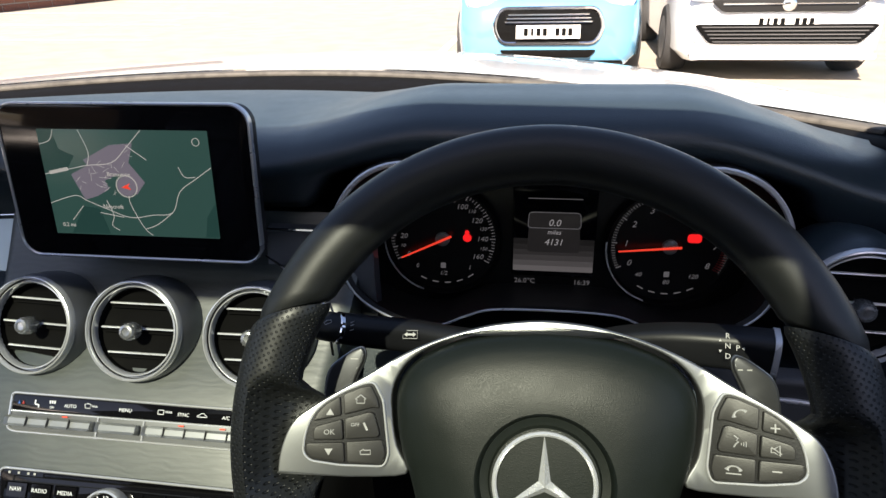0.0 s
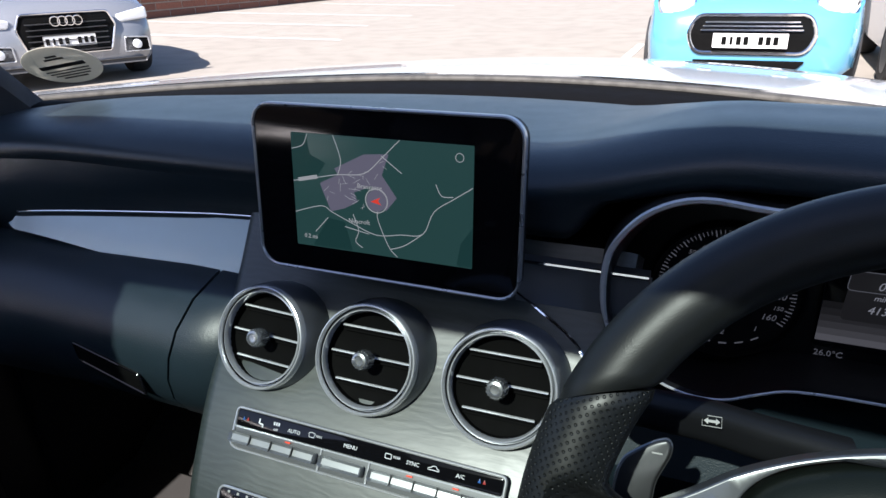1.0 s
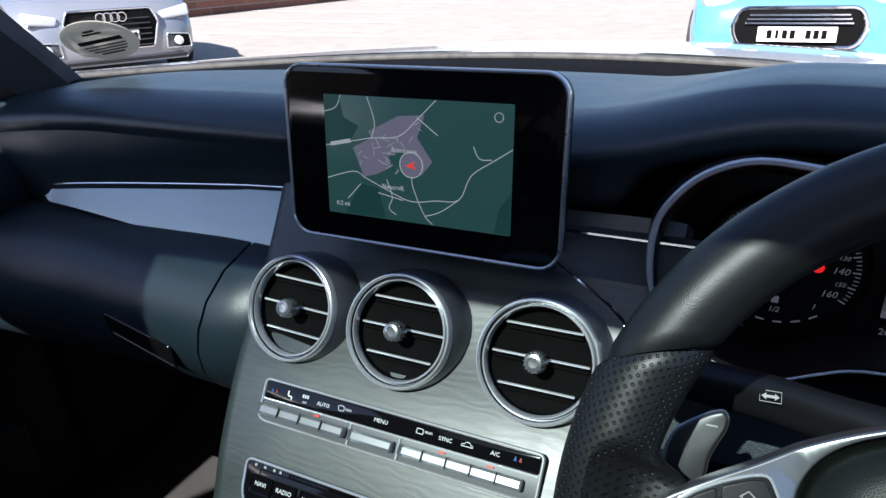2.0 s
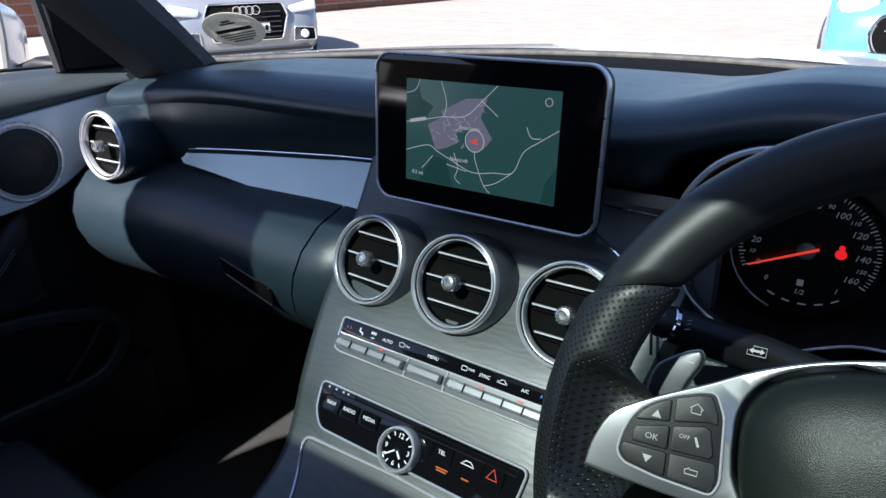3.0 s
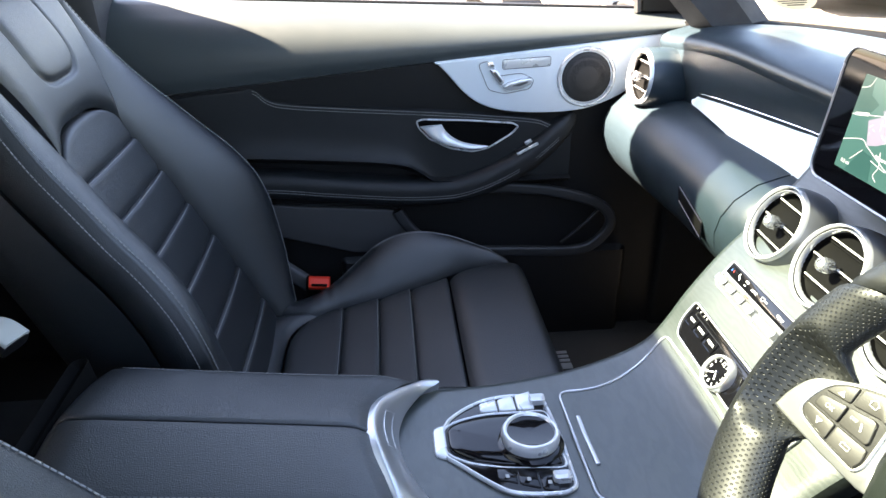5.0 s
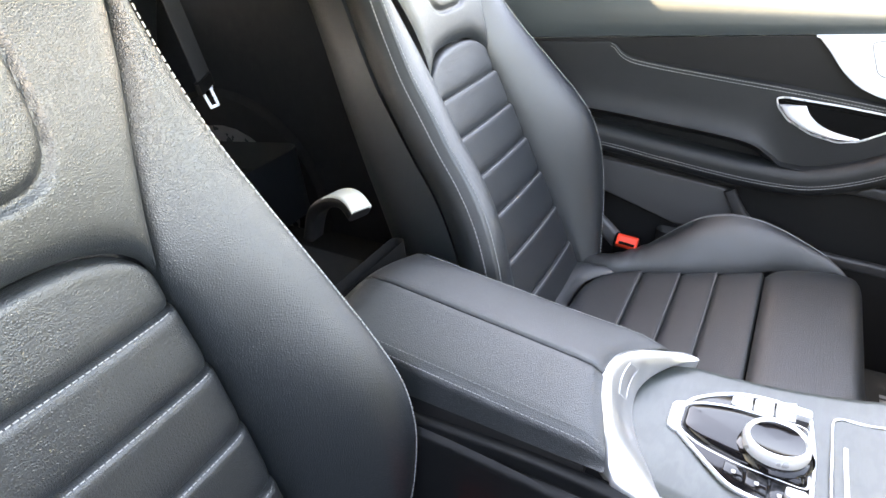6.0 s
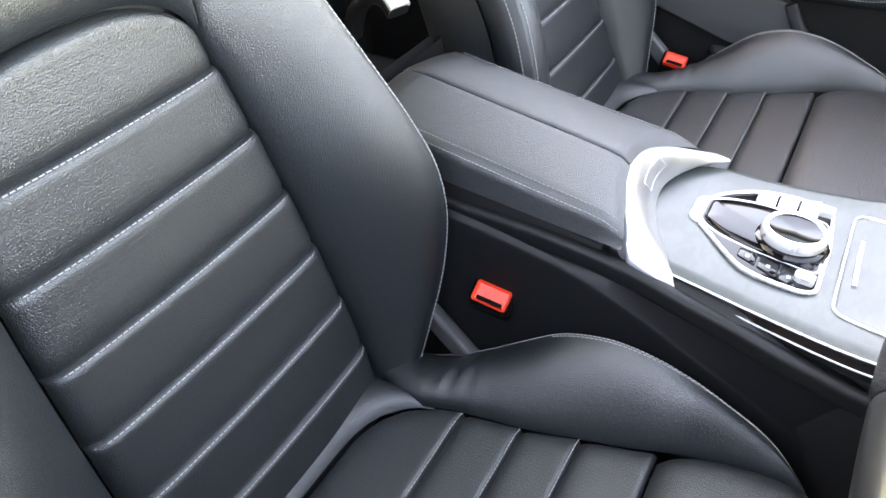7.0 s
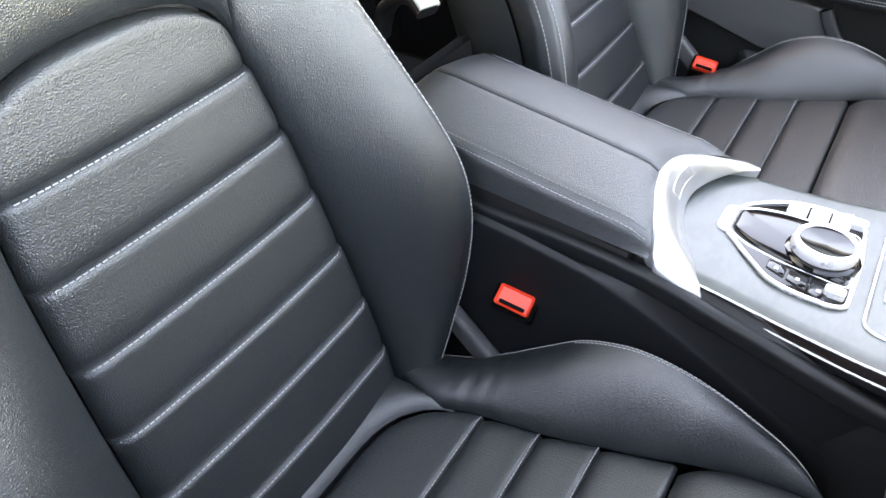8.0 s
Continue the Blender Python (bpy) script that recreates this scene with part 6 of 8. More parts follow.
def build_cluster():
    c = thing("instrument_cluster", "instrument cluster with two round dials and a centre display", "instrument cluster")
    outline = [(0.171, 0.905), (0.180, 0.928), (0.200, 0.949), (0.230, 0.960), (0.275, 0.957), (0.32, 0.958), (0.40, 0.958), (0.445, 0.957), (0.485, 0.960), (0.515, 0.949), (0.535, 0.928), (0.545, 0.900),
               (0.543, 0.865), (0.532, 0.836), (0.510, 0.818), (0.485, 0.809), (0.458, 0.811), (0.436, 0.820), (0.412, 0.828), (0.36, 0.830), (0.308, 0.828), (0.284, 0.820), (0.262, 0.810), (0.236, 0.809), (0.208, 0.819), (0.184, 0.838), (0.172, 0.868)]
    o = [tuple(p)[:2] for p in smooth_path([(x, z, 0) for x, z in outline], 4, True)]
    mid = Vector((0.358, 0.884))

    def ring(k, y, dz=0.0):
        return [Vector((mid.x + (x - mid.x) * k, y, mid.y + (z - mid.y) * k + dz)) for x, z in o]

    part("binnacle", loft([ring(1.05, 0.72, -0.012), ring(1.04, 0.66, -0.004), ring(1.02, 0.634), ring(1.0, 0.629), ring(0.985, 0.633), ring(0.985, 0.66, -0.012), ring(0.99, 0.712, -0.030)], caps=False), BLACK_P, c, "black binnacle tunnel")
    part("binnacle_rim", tube(ring(1.005, 0.6285), 0.0024, 6, True, up=(0, 1, 0), scale=lambda k: 1.0 - 0.55 * ease(0.42, 0.50, k) * (1 - ease(0.94, 0.99, k))), SILVER, c, "satin silver rim")
    part("face", plate([(x - mid.x, z - mid.y) for x, z in [(p.x, p.z) for p in ring(1.04, 0)]], 0.002, frame_at((mid.x, 0.706, mid.y - 0.022), (0, -1, 0)), 0.0005), DIAL, c, "black face plate")
    for cx, r, kind in ((0.254, 0.055, "speed"), (0.467, 0.057, "rev")):
        m = frame_at((cx, 0.703, 0.864), (0, -1, 0.0))
        d = part("dial", lathe([(r, 0), (r, 0.003), (0.001, 0.0032)], 48, m), DIAL, c)
        # Ring in near-black; a silver arc on it is a modelled glint.
        part("dial_ring", lathe([(r * 1.05, -0.002), (r * 1.06, 0.006), (r * 1.02, 0.010), (r * 0.99, 0.006), (r * 0.985, 0.003)], 56, m, caps=False), VOID, d)
        arc = [m @ Vector((r * 1.02 * math.sin(a), r * 1.02 * math.cos(a), 0.0095)) for a in steps(radians(-160), radians(-85), 18)]
        part("dial_glint", tube(arc, 0.0008, 5, up=(0, 1, 0)), SILVER, d)
        bm = bmesh.new()
        a0, a1 = (-117, 118)
        nt = 64 if kind == "speed" else 80
        for i in range(nt + 1):
            big = i % (4 if kind == "speed" else 10) == 0
            a = radians(a0 + (a1 - a0) * i / nt)
            l = 0.0052 if big else 0.0034
            block((0.0009 if big else 0.0005, l, 0.0004), m @ Matrix.Rotation(-a, 4, "Z") @ pose(0, r * 0.93 - l / 2, 0.0035), 0.0001, bm)
        part("tick_marks", bm, PRINT, d)
        if kind == "rev":
            bm = bmesh.new()
            for i in range(13):
                a = radians(a0 + (a1 - a0) * (0.855 + 0.145 * i / 12))
                block((0.0010, 0.0062, 0.0004), m @ Matrix.Rotation(-a, 4, "Z") @ pose(0, r * 0.86, 0.0037), 0.0001, bm)
            part("red_zone", bm, material("red_zone_print", (0.22, 0.010, 0.010), 0.5), d, "dark red warning zone")
        nums = [(str(v), v / 160, 0.0074 if v % 20 == 0 else 0.0050) for v in range(0, 170, 10)] if kind == "speed" else [(str(v), v / 8, 0.0086) for v in range(0, 9)]
        for t, q, size in nums:
            a = radians(a0 + (a1 - a0) * q)
            rr = r * (0.70 if size > 0.006 else 0.74)
            lettering(t, size, m @ pose(rr * math.sin(a), rr * math.cos(a), 0.0036), PRINT, d, lean=0.22)
        na = -116 if kind == "speed" else -96
        nm = m @ Matrix.Rotation(-radians(na), 4, "Z")
        part("needle", plate([(-0.0011, -0.010), (0.0011, -0.010), (0.0006, r * 0.82), (-0.0006, r * 0.82)], 0.0012, nm @ pose(0, 0, 0.0075), 0.0003), NEEDLE, d, "red needle")
        part("needle_hub", lathe([(0.0072, 0.003), (0.0070, 0.0062), (0.0052, 0.0072), (0.001, 0.0072)], 24, m), HUB_GREY, d, "grey needle hub")
        bm = bmesh.new()
        for i in range(5):
            a = radians(150 + 60 * (1 - i / 4) - 5 if kind == "speed" else 152 + 56 * (1 - i / 4))
            block((0.0062, 0.0011, 0.0004), m @ Matrix.Rotation(-a, 4, "Z") @ pose(0, r * 0.86, 0.0035), 0.0001, bm)
        part("small_scale", bm, PRINT, d)
        labels = (("0", -0.026), ("1/2", 0.0), ("1", 0.026)) if kind == "speed" else (("40", -0.026), ("80", 0.0), ("120", 0.024))
        for t, dx in labels:
            lettering(t, 0.0062, m @ pose(dx, -0.030 if dx else -0.037, 0.0036), PRINT, d, lean=0.22)
        part("gauge_symbol", block((0.005, 0.0055, 0.0004), m @ pose(0.0, -0.0285, 0.0036), 0.0005), PRINT, d)
        if kind == "speed":
            part("belt_telltale", lathe([(0.0042, 0), (0.0042, 0.0005), (0.0001, 0.0005)], 14, m @ pose(0.024, 0.002, 0.0036)), TELL, d, "red seat-belt light")
            part("belt_telltale", lathe([(0.0022, 0), (0.0022, 0.0005), (0.0001, 0.0005)], 12, m @ pose(0.024, 0.0075, 0.0036)), TELL, d)
        else:
            part("brake_telltale", plate(rrect(0.0125, 0.0085, 0.003), 0.0006, m @ pose(0.021, 0.009, 0.0036), 0.0002), TELL, d, "red brake light")
    m = frame_at((0.3605, 0.702, 0.880), (0, -1, 0))
    d = part("centre_display", plate(rrect(0.078, 0.104, 0.002), 0.002, m, 0.0004), GLOSS_B, c, "small centre display")
    for i in range(6):
        part("display_ground", plate(rrect(0.076, 0.0058, 0.0004), 0.0003, m @ pose(0, -0.0435 + 0.0056 * i, 0.0021), 0.0001), glow("display_grey", (0.17 * 0.62 ** i,) * 3, 0.5), d)
    part("display_panel", plate(round_poly([(-0.025, -0.018), (0.025, -0.018), (0.023, 0.022), (-0.023, 0.022)], 0.004), 0.0004, m @ pose(0, -0.008, 0.0027), 0.0001), glow("panel_dark", (0.03, 0.03, 0.03), 0.4), d)
    part("panel_line", frame_plate(round_poly([(-0.025, 0.0065), (0.025, 0.0065), (0.024, 0.023), (-0.024, 0.023)], 0.004), 0.0007, 0.0003, m @ pose(0, -0.008, 0.0031), 0.0001), PRINT, d)
    for t, y, size in (("0.0", 0.0042, 0.0095), ("miles", -0.0052, 0.0062), ("4131", -0.0155, 0.0088)):
        lettering(t, size, m @ pose(0, y, 0.0036), DISPLAY_PRINT, d, lean=0.22)
    lettering("26.0\u00b0C", 0.0072, frame_at((0.334, 0.7015, 0.8215), (0, -1, 0)), PRINT, d)
    lettering("16:39", 0.0072, frame_at((0.389, 0.7015, 0.8215), (0, -1, 0)), PRINT, d)
    part("display_rule", block((0.05, 0.0006, 0.0004), m @ pose(0, 0.028, 0.0024), 0.0001), PRINT, d)


build_cluster()
# ---- armrest, silver arch and rotary controller ----
def build_armrest():
    ar = thing("armrest", "black leather centre armrest with a split lid and stitched edge", "armrest")
    def crown(x, y):
        """Height of the lids: a crest at the split that falls away to both sides."""
        z = 0.690 + (0.118 - y) * 0.13
        f, b = max(0.0, (y - 0.100) / 0.026), max(0.0, (-0.150 - y) / 0.028)
        return z - 0.010 * f * f - 0.018 * b * b - 0.030 * max(0.0, (0.0295 - x) / 0.1175) ** 1.5 - 0.010 * max(0.0, (x - 0.0295) / 0.10) ** 2

    front = [(-0.0955, 0.176), (-0.074, 0.156), (-0.047, 0.133), (-0.014, 0.119), (0.022, 0.1165), (0.058, 0.123), (0.096, 0.134), (0.118, 0.1415), (0.130, 0.147)]

    def bend(x, y):
        """The lids' front edge follows the arch."""
        w = max(0.0, (y - 0.02) / 0.1055)
        return y + (lerp_table(front, x)[0] - 0.1265) * w * w

    def lid(x0, x1, r0, r1):
        xs = [x0, x0 + r0 * 0.06, x0 + r0 * 0.25, x0 + r0 * 0.55] + steps(x0 + r0, x1 - r1, 10) + [x1 - r1 * 0.55, x1 - r1 * 0.25, x1 - r1 * 0.06, x1]
        rings = []
        for y in [0.1255, 0.124, 0.118, 0.108] + steps(0.09, -0.16, 10) + [-0.172, -0.178]:
            ring = [(x0 + 0.001, bend(x0, y), crown(x0, y) - 0.05)]
            for x in xs:
                z = crown(x, y)
                for d, r in ((x - x0, r0), (x1 - x, r1)):
                    if d < r:
                        z -= r - math.sqrt(max(0.0, r * r - (r - d) ** 2))
                ring.append((x, bend(x, y), z))
            ring.append((x1 + (0.004 if x1 > 0.1 else 0), bend(x1, y), 0.6560 - 0.06 * (y - 0.118) if x1 > 0.1 else crown(x1, y) - 0.045))
            rings.append(ring)
        return loft(rings)
    part("lid", lid(-0.090, 0.0285, 0.018, 0.004), LEATHER, ar, "black leather armrest lid")
    part("lid", lid(0.0305, 0.1265, 0.004, 0.012), LEATHER, ar, "black leather armrest lid")
    for x, dz in ((0.1155, 0.0004), (0.1235, -0.0032)):
        stitches([(x, bend(x, y), crown(x, y) + dz) for y in steps(0.121, -0.15, 24)], ar)
    stitches([(-0.076, bend(-0.076, y), crown(-0.076, y) + 0.0002) for y in steps(0.119, -0.15, 24)], ar)
    rows = []
    for y in steps(0.125, -0.40, 10):
        z = 0.690 + (0.118 - max(y, -0.18)) * 0.13 - 0.05
        rows.append([(-0.082, y, z - 0.02), (0.118, y, z + 0.012), (0.1255, y, z + 0.008), (0.1285, y, z), (0.1285, y, z - 0.04), (0.10, y, 0.20), (-0.08, y, 0.20)])
    part("box", loft(rows), BLACK_P, ar, "black storage box below the lid")
    # Near-black so that the cap passes for the dark gap behind the armrest.
    m = pose(0.02, -0.186, 0.700, 7)
    part("rear_cap", block((0.19, 0.02, 0.03), m, 0.008), VOID, ar)


build_armrest()


def build_arch():
    arch = thing("console_arch", "satin silver arch between armrest and console", "trim")
    inner = smooth_path([(0.1262, 0.2015, 0.622), (0.1250, 0.2005, 0.629), (0.1190, 0.1955, 0.633), (0.1010, 0.1840, 0.6358), (0.070, 0.1630, 0.637), (0.031, 0.1465, 0.638), (-0.007, 0.1420, 0.638), (-0.040, 0.1495, 0.6365), (-0.064, 0.163, 0.636), (-0.079, 0.176, 0.636), (-0.0885, 0.188, 0.635), (-0.0945, 0.194, 0.634)], 10)
    outer = smooth_path([(0.1285, 0.1530, 0.625), (0.1280, 0.1520, 0.635), (0.1258, 0.1490, 0.646), (0.1180, 0.1440, 0.658), (0.096, 0.136, 0.674), (0.058, 0.124, 0.683), (0.022, 0.117, 0.683), (-0.014, 0.120, 0.677), (-0.047, 0.135, 0.665), (-0.079, 0.159, 0.648), (-0.0965, 0.177, 0.638), (-0.0990, 0.1905, 0.634)], 10)
    rings = []
    n = len(inner)
    for i, (a, b) in enumerate(zip(inner, outer)):
        d = b - a
        t = (inner[min(i + 1, n - 1)] + outer[min(i + 1, n - 1)] - inner[max(i - 1, 0)] - outer[max(i - 1, 0)]).normalized()
        up = t.cross(d).normalized()
        if up.dot(Vector((0.8, 0.3, 0.8))) < 0:
            up = -up
        h = min(0.0042, 0.10 * d.length)
        rim = up * 0.0022
        rings.append([a - up * 0.012] + [a + rim * k for k in (0.0, 0.7, 1.0)] + [a + d * q + rim + up * (h * math.sin(math.pi * q) ** 0.8) for q in (0.06, 0.10, 0.18, 0.3, 0.45, 0.6, 0.75, 0.88, 0.96)] + [b + rim * 0.6, b - up * 0.014])
    part("arch_shell", loft(rings), ARCH, arch, "", 60)
    mid = [a.lerp(b, 0.5) + Vector((0, 0.004, 0.0055)) for a, b in zip(inner, outer)][52:68]
    side = [(a - b).normalized() * 0.0085 for a, b in zip(inner, outer)][52:68]
    rim = [p + q for p, q in zip(mid, side)] + [p - q for p, q in zip(mid, side)][::-1]
    part("arch_badge", tube(rim, 0.0004, 5, True), SILVER, arch, "fine outline of a small badge field")


ARCH = material("polished_aluminium", (0.54, 0.55, 0.565), rough=0.30, metal=0.80, vary=0.02)
build_arch()


def build_controller():
    c = thing("rotary_controller", "silver rotary controller in a glossy black key field", "controller")
    m = Matrix.Translation((0, 0.25, 0.6265)) @ Matrix.Rotation(radians(-0.5), 4, "X")

    def L(pts, r=0.008):
        return round_poly([(x, y - 0.25) for x, y in pts], r, 5)
    outer = L([(0.020, 0.187), (0.036, 0.203), (0.058, 0.223), (0.080, 0.246), (0.0855, 0.272), (0.086, 0.303), (0.078, 0.3165), (0.0, 0.319), (-0.060, 0.3135), (-0.069, 0.300), (-0.0715, 0.270), (-0.066, 0.240), (-0.052, 0.216), (-0.036, 0.197), (-0.016, 0.187)], 0.012)
    part("key_field", plate(outer, 0.003, m, 0.0015), GLOSS_B, c, "glossy black key field")
    part("frame", frame_plate(outer, 0.0042, 0.0052, m, 0.0015), SILVER, c, "satin silver frame")
    mid = L([(-0.022, 0.190), (0.018, 0.190), (0.036, 0.214), (0.046, 0.250), (0.052, 0.314), (-0.042, 0.312), (-0.042, 0.240), (-0.034, 0.208)], 0.012)
    part("frame_inner", frame_plate(mid, 0.0028, 0.0046, m, 0.001), SILVER, c)
    tab = L([(-0.022, 0.180), (0.020, 0.180), (0.026, 0.194), (-0.028, 0.194)], 0.008)
    part("rear_tab", plate(tab, 0.005, m, 0.0025), SILVER, c, "silver tab")
    for y0, y1 in ((0.236, 0.256), (0.258, 0.277), (0.279, 0.298)):
        part("silver_key", plate(L([(-0.043, y0), (-0.043, y1), (-0.058 - 0.25 * (y1 - 0.236), y1), (-0.056 - 0.25 * (y0 - 0.236), y0)][::-1], 0.002), 0.0058, m, 0.0015), SILVER, c, "satin silver key")
    for y0, y1 in ((0.240, 0.258), (0.260, 0.279), (0.281, 0.297)):
        k = part("black_key", plate(L([(0.046 + 0.12 * (y0 - 0.24), y0), (0.061 + 0.4 * (y0 - 0.24), y0), (0.061 + 0.4 * (y1 - 0.24), y1), (0.046 + 0.12 * (y1 - 0.24), y1)], 0.002), 0.0048, m, 0.001), GLOSS_B, c)
        part("key_symbol", block((0.005, 0.004, 0.0004), m @ pose(0.058 + 0.3 * (y0 - 0.24), (y0 + y1) / 2 - 0.25, 0.0052), 0.001), WSYM, k)
    for x, y in ((0.066, 0.302), (-0.056, 0.303)):
        part("roller", block((0.012, 0.018, 0.009), m @ pose(x, y - 0.25, 0.006), 0.003), SILVER, c, "silver volume roller")
    part("palm_rest", plate(inset(mid, 0.0045), 0.0075, m, 0.005, 0.0012), GLOSS_B, c, "glossy black palm rest")
    k = Matrix.Translation((0.012, 0.281, 0.631)) @ Matrix.Diagonal((1.06, 1.06, 1.0, 1))
    part("dial_base", lathe([(0.034, -0.004), (0.034, 0.003), (0.030, 0.006), (0.001, 0.006)], 40, k), GLOSS_B, c)
    part("dial_ring", lathe([(0.0255, 0.004), (0.0285, 0.007), (0.0292, 0.012), (0.0285, 0.018), (0.0268, 0.0205), (0.0245, 0.0205), (0.0232, 0.0185)], 48, k, caps=False), SILVER, c, "knurled silver dial ring")
    part("dial_top", lathe([(0.0236, 0.016), (0.0234, 0.0185), (0.018, 0.0178), (0.001, 0.0172)], 40, k), GLOSS_B, c, "glossy black dial top")
    return c


controller = build_controller()
for piece in controller.children_recursive:
    for v in piece.data.vertices:
        v.co.z += rise(v.co.x, v.co.y)
# ---- front seats ----
SEAT_CX = 0.398
BACK_N = Vector((0, 0.979, 0.202))


def smooth_table(table):
    return [(p[0], p[1]) for p in smooth_path([(a, b, 0) for a, b in table], 6)]


# half widths of the insert and of the whole backrest, and how far the bolsters' edges stand forward, by height
INSERT = smooth_table([(0.36, 0.142), (0.50, 0.146), (0.58, 0.142), (0.65, 0.136), (0.72, 0.129), (0.785, 0.121), (0.845, 0.111), (0.885, 0.104), (0.93, 0.107), (0.98, 0.117), (1.03, 0.131), (1.08, 0.142), (1.2, 0.145)])
OUTER = smooth_table([(0.36, 0.165), (0.42, 0.184), (0.48, 0.210), (0.54, 0.236), (0.60, 0.249), (0.65, 0.248), (0.70, 0.241), (0.75, 0.230), (0.80, 0.219), (0.85, 0.206), (0.90, 0.193), (0.95, 0.178), (1.00, 0.165), (1.06, 0.153), (1.12, 0.150)])
BULGE = smooth_table([(0.36, 0.004), (0.42, 0.018), (0.48, 0.036), (0.54, 0.054), (0.60, 0.070), (0.65, 0.081), (0.70, 0.084), (0.75, 0.076), (0.80, 0.061), (0.85, 0.047), (0.90, 0.033), (0.95, 0.023), (1.00, 0.017), (1.06, 0.013), (1.12, 0.012)])
SEAMS = [0.504, 0.579, 0.653, 0.721, 0.787, 0.849]
RECLINE = [Matrix()]   # how far the backrest being built leans back about its hinge


def back_at(x, z, off):
    return RECLINE[0] @ (Vector((x, -0.102 - 0.2063 * (z - 0.579), z)) + BACK_N * off)


def cushion_z(y):
    return 0.452 + 0.15 * (y + 0.05)


# the cushion: half width of its insert, half width and height of the stitched bolster edge, by depth
CUSH_IN = smooth_table([(-0.13, 0.158), (-0.085, 0.149), (-0.045, 0.137), (-0.015, 0.134), (0.02, 0.144), (0.06, 0.150), (0.11, 0.157), (0.17, 0.171), (0.24, 0.187), (0.30, 0.203), (0.36, 0.208), (0.42, 0.190)])
CUSH_EDGE = smooth_table([(-0.13, 0.212), (-0.06, 0.226), (0.0, 0.232), (0.10, 0.235), (0.20, 0.236), (0.28, 0.235), (0.33, 0.230), (0.37, 0.216), (0.42, 0.190)])
CUSH_TOP = smooth_table([(-0.13, 0.392), (-0.098, 0.400), (-0.035, 0.422), (0.02, 0.463), (0.076, 0.516), (0.113, 0.547), (0.16, 0.565), (0.206, 0.565), (0.246, 0.555), (0.282, 0.541), (0.323, 0.523), (0.348, 0.506), (0.37, 0.482), (0.42, 0.40)])


def seam_roll(v, w):
    """A padded channel: a soft roll under the seam above it, flatter below, tucked in at the seam beneath."""
    d, e = (1 - v) * w, v * w
    return (0.0060 + 0.0030 * math.exp(-d / 0.016)) * (1 - math.exp(-d / 0.0024)) * (1 - math.exp(-e / 0.0060))


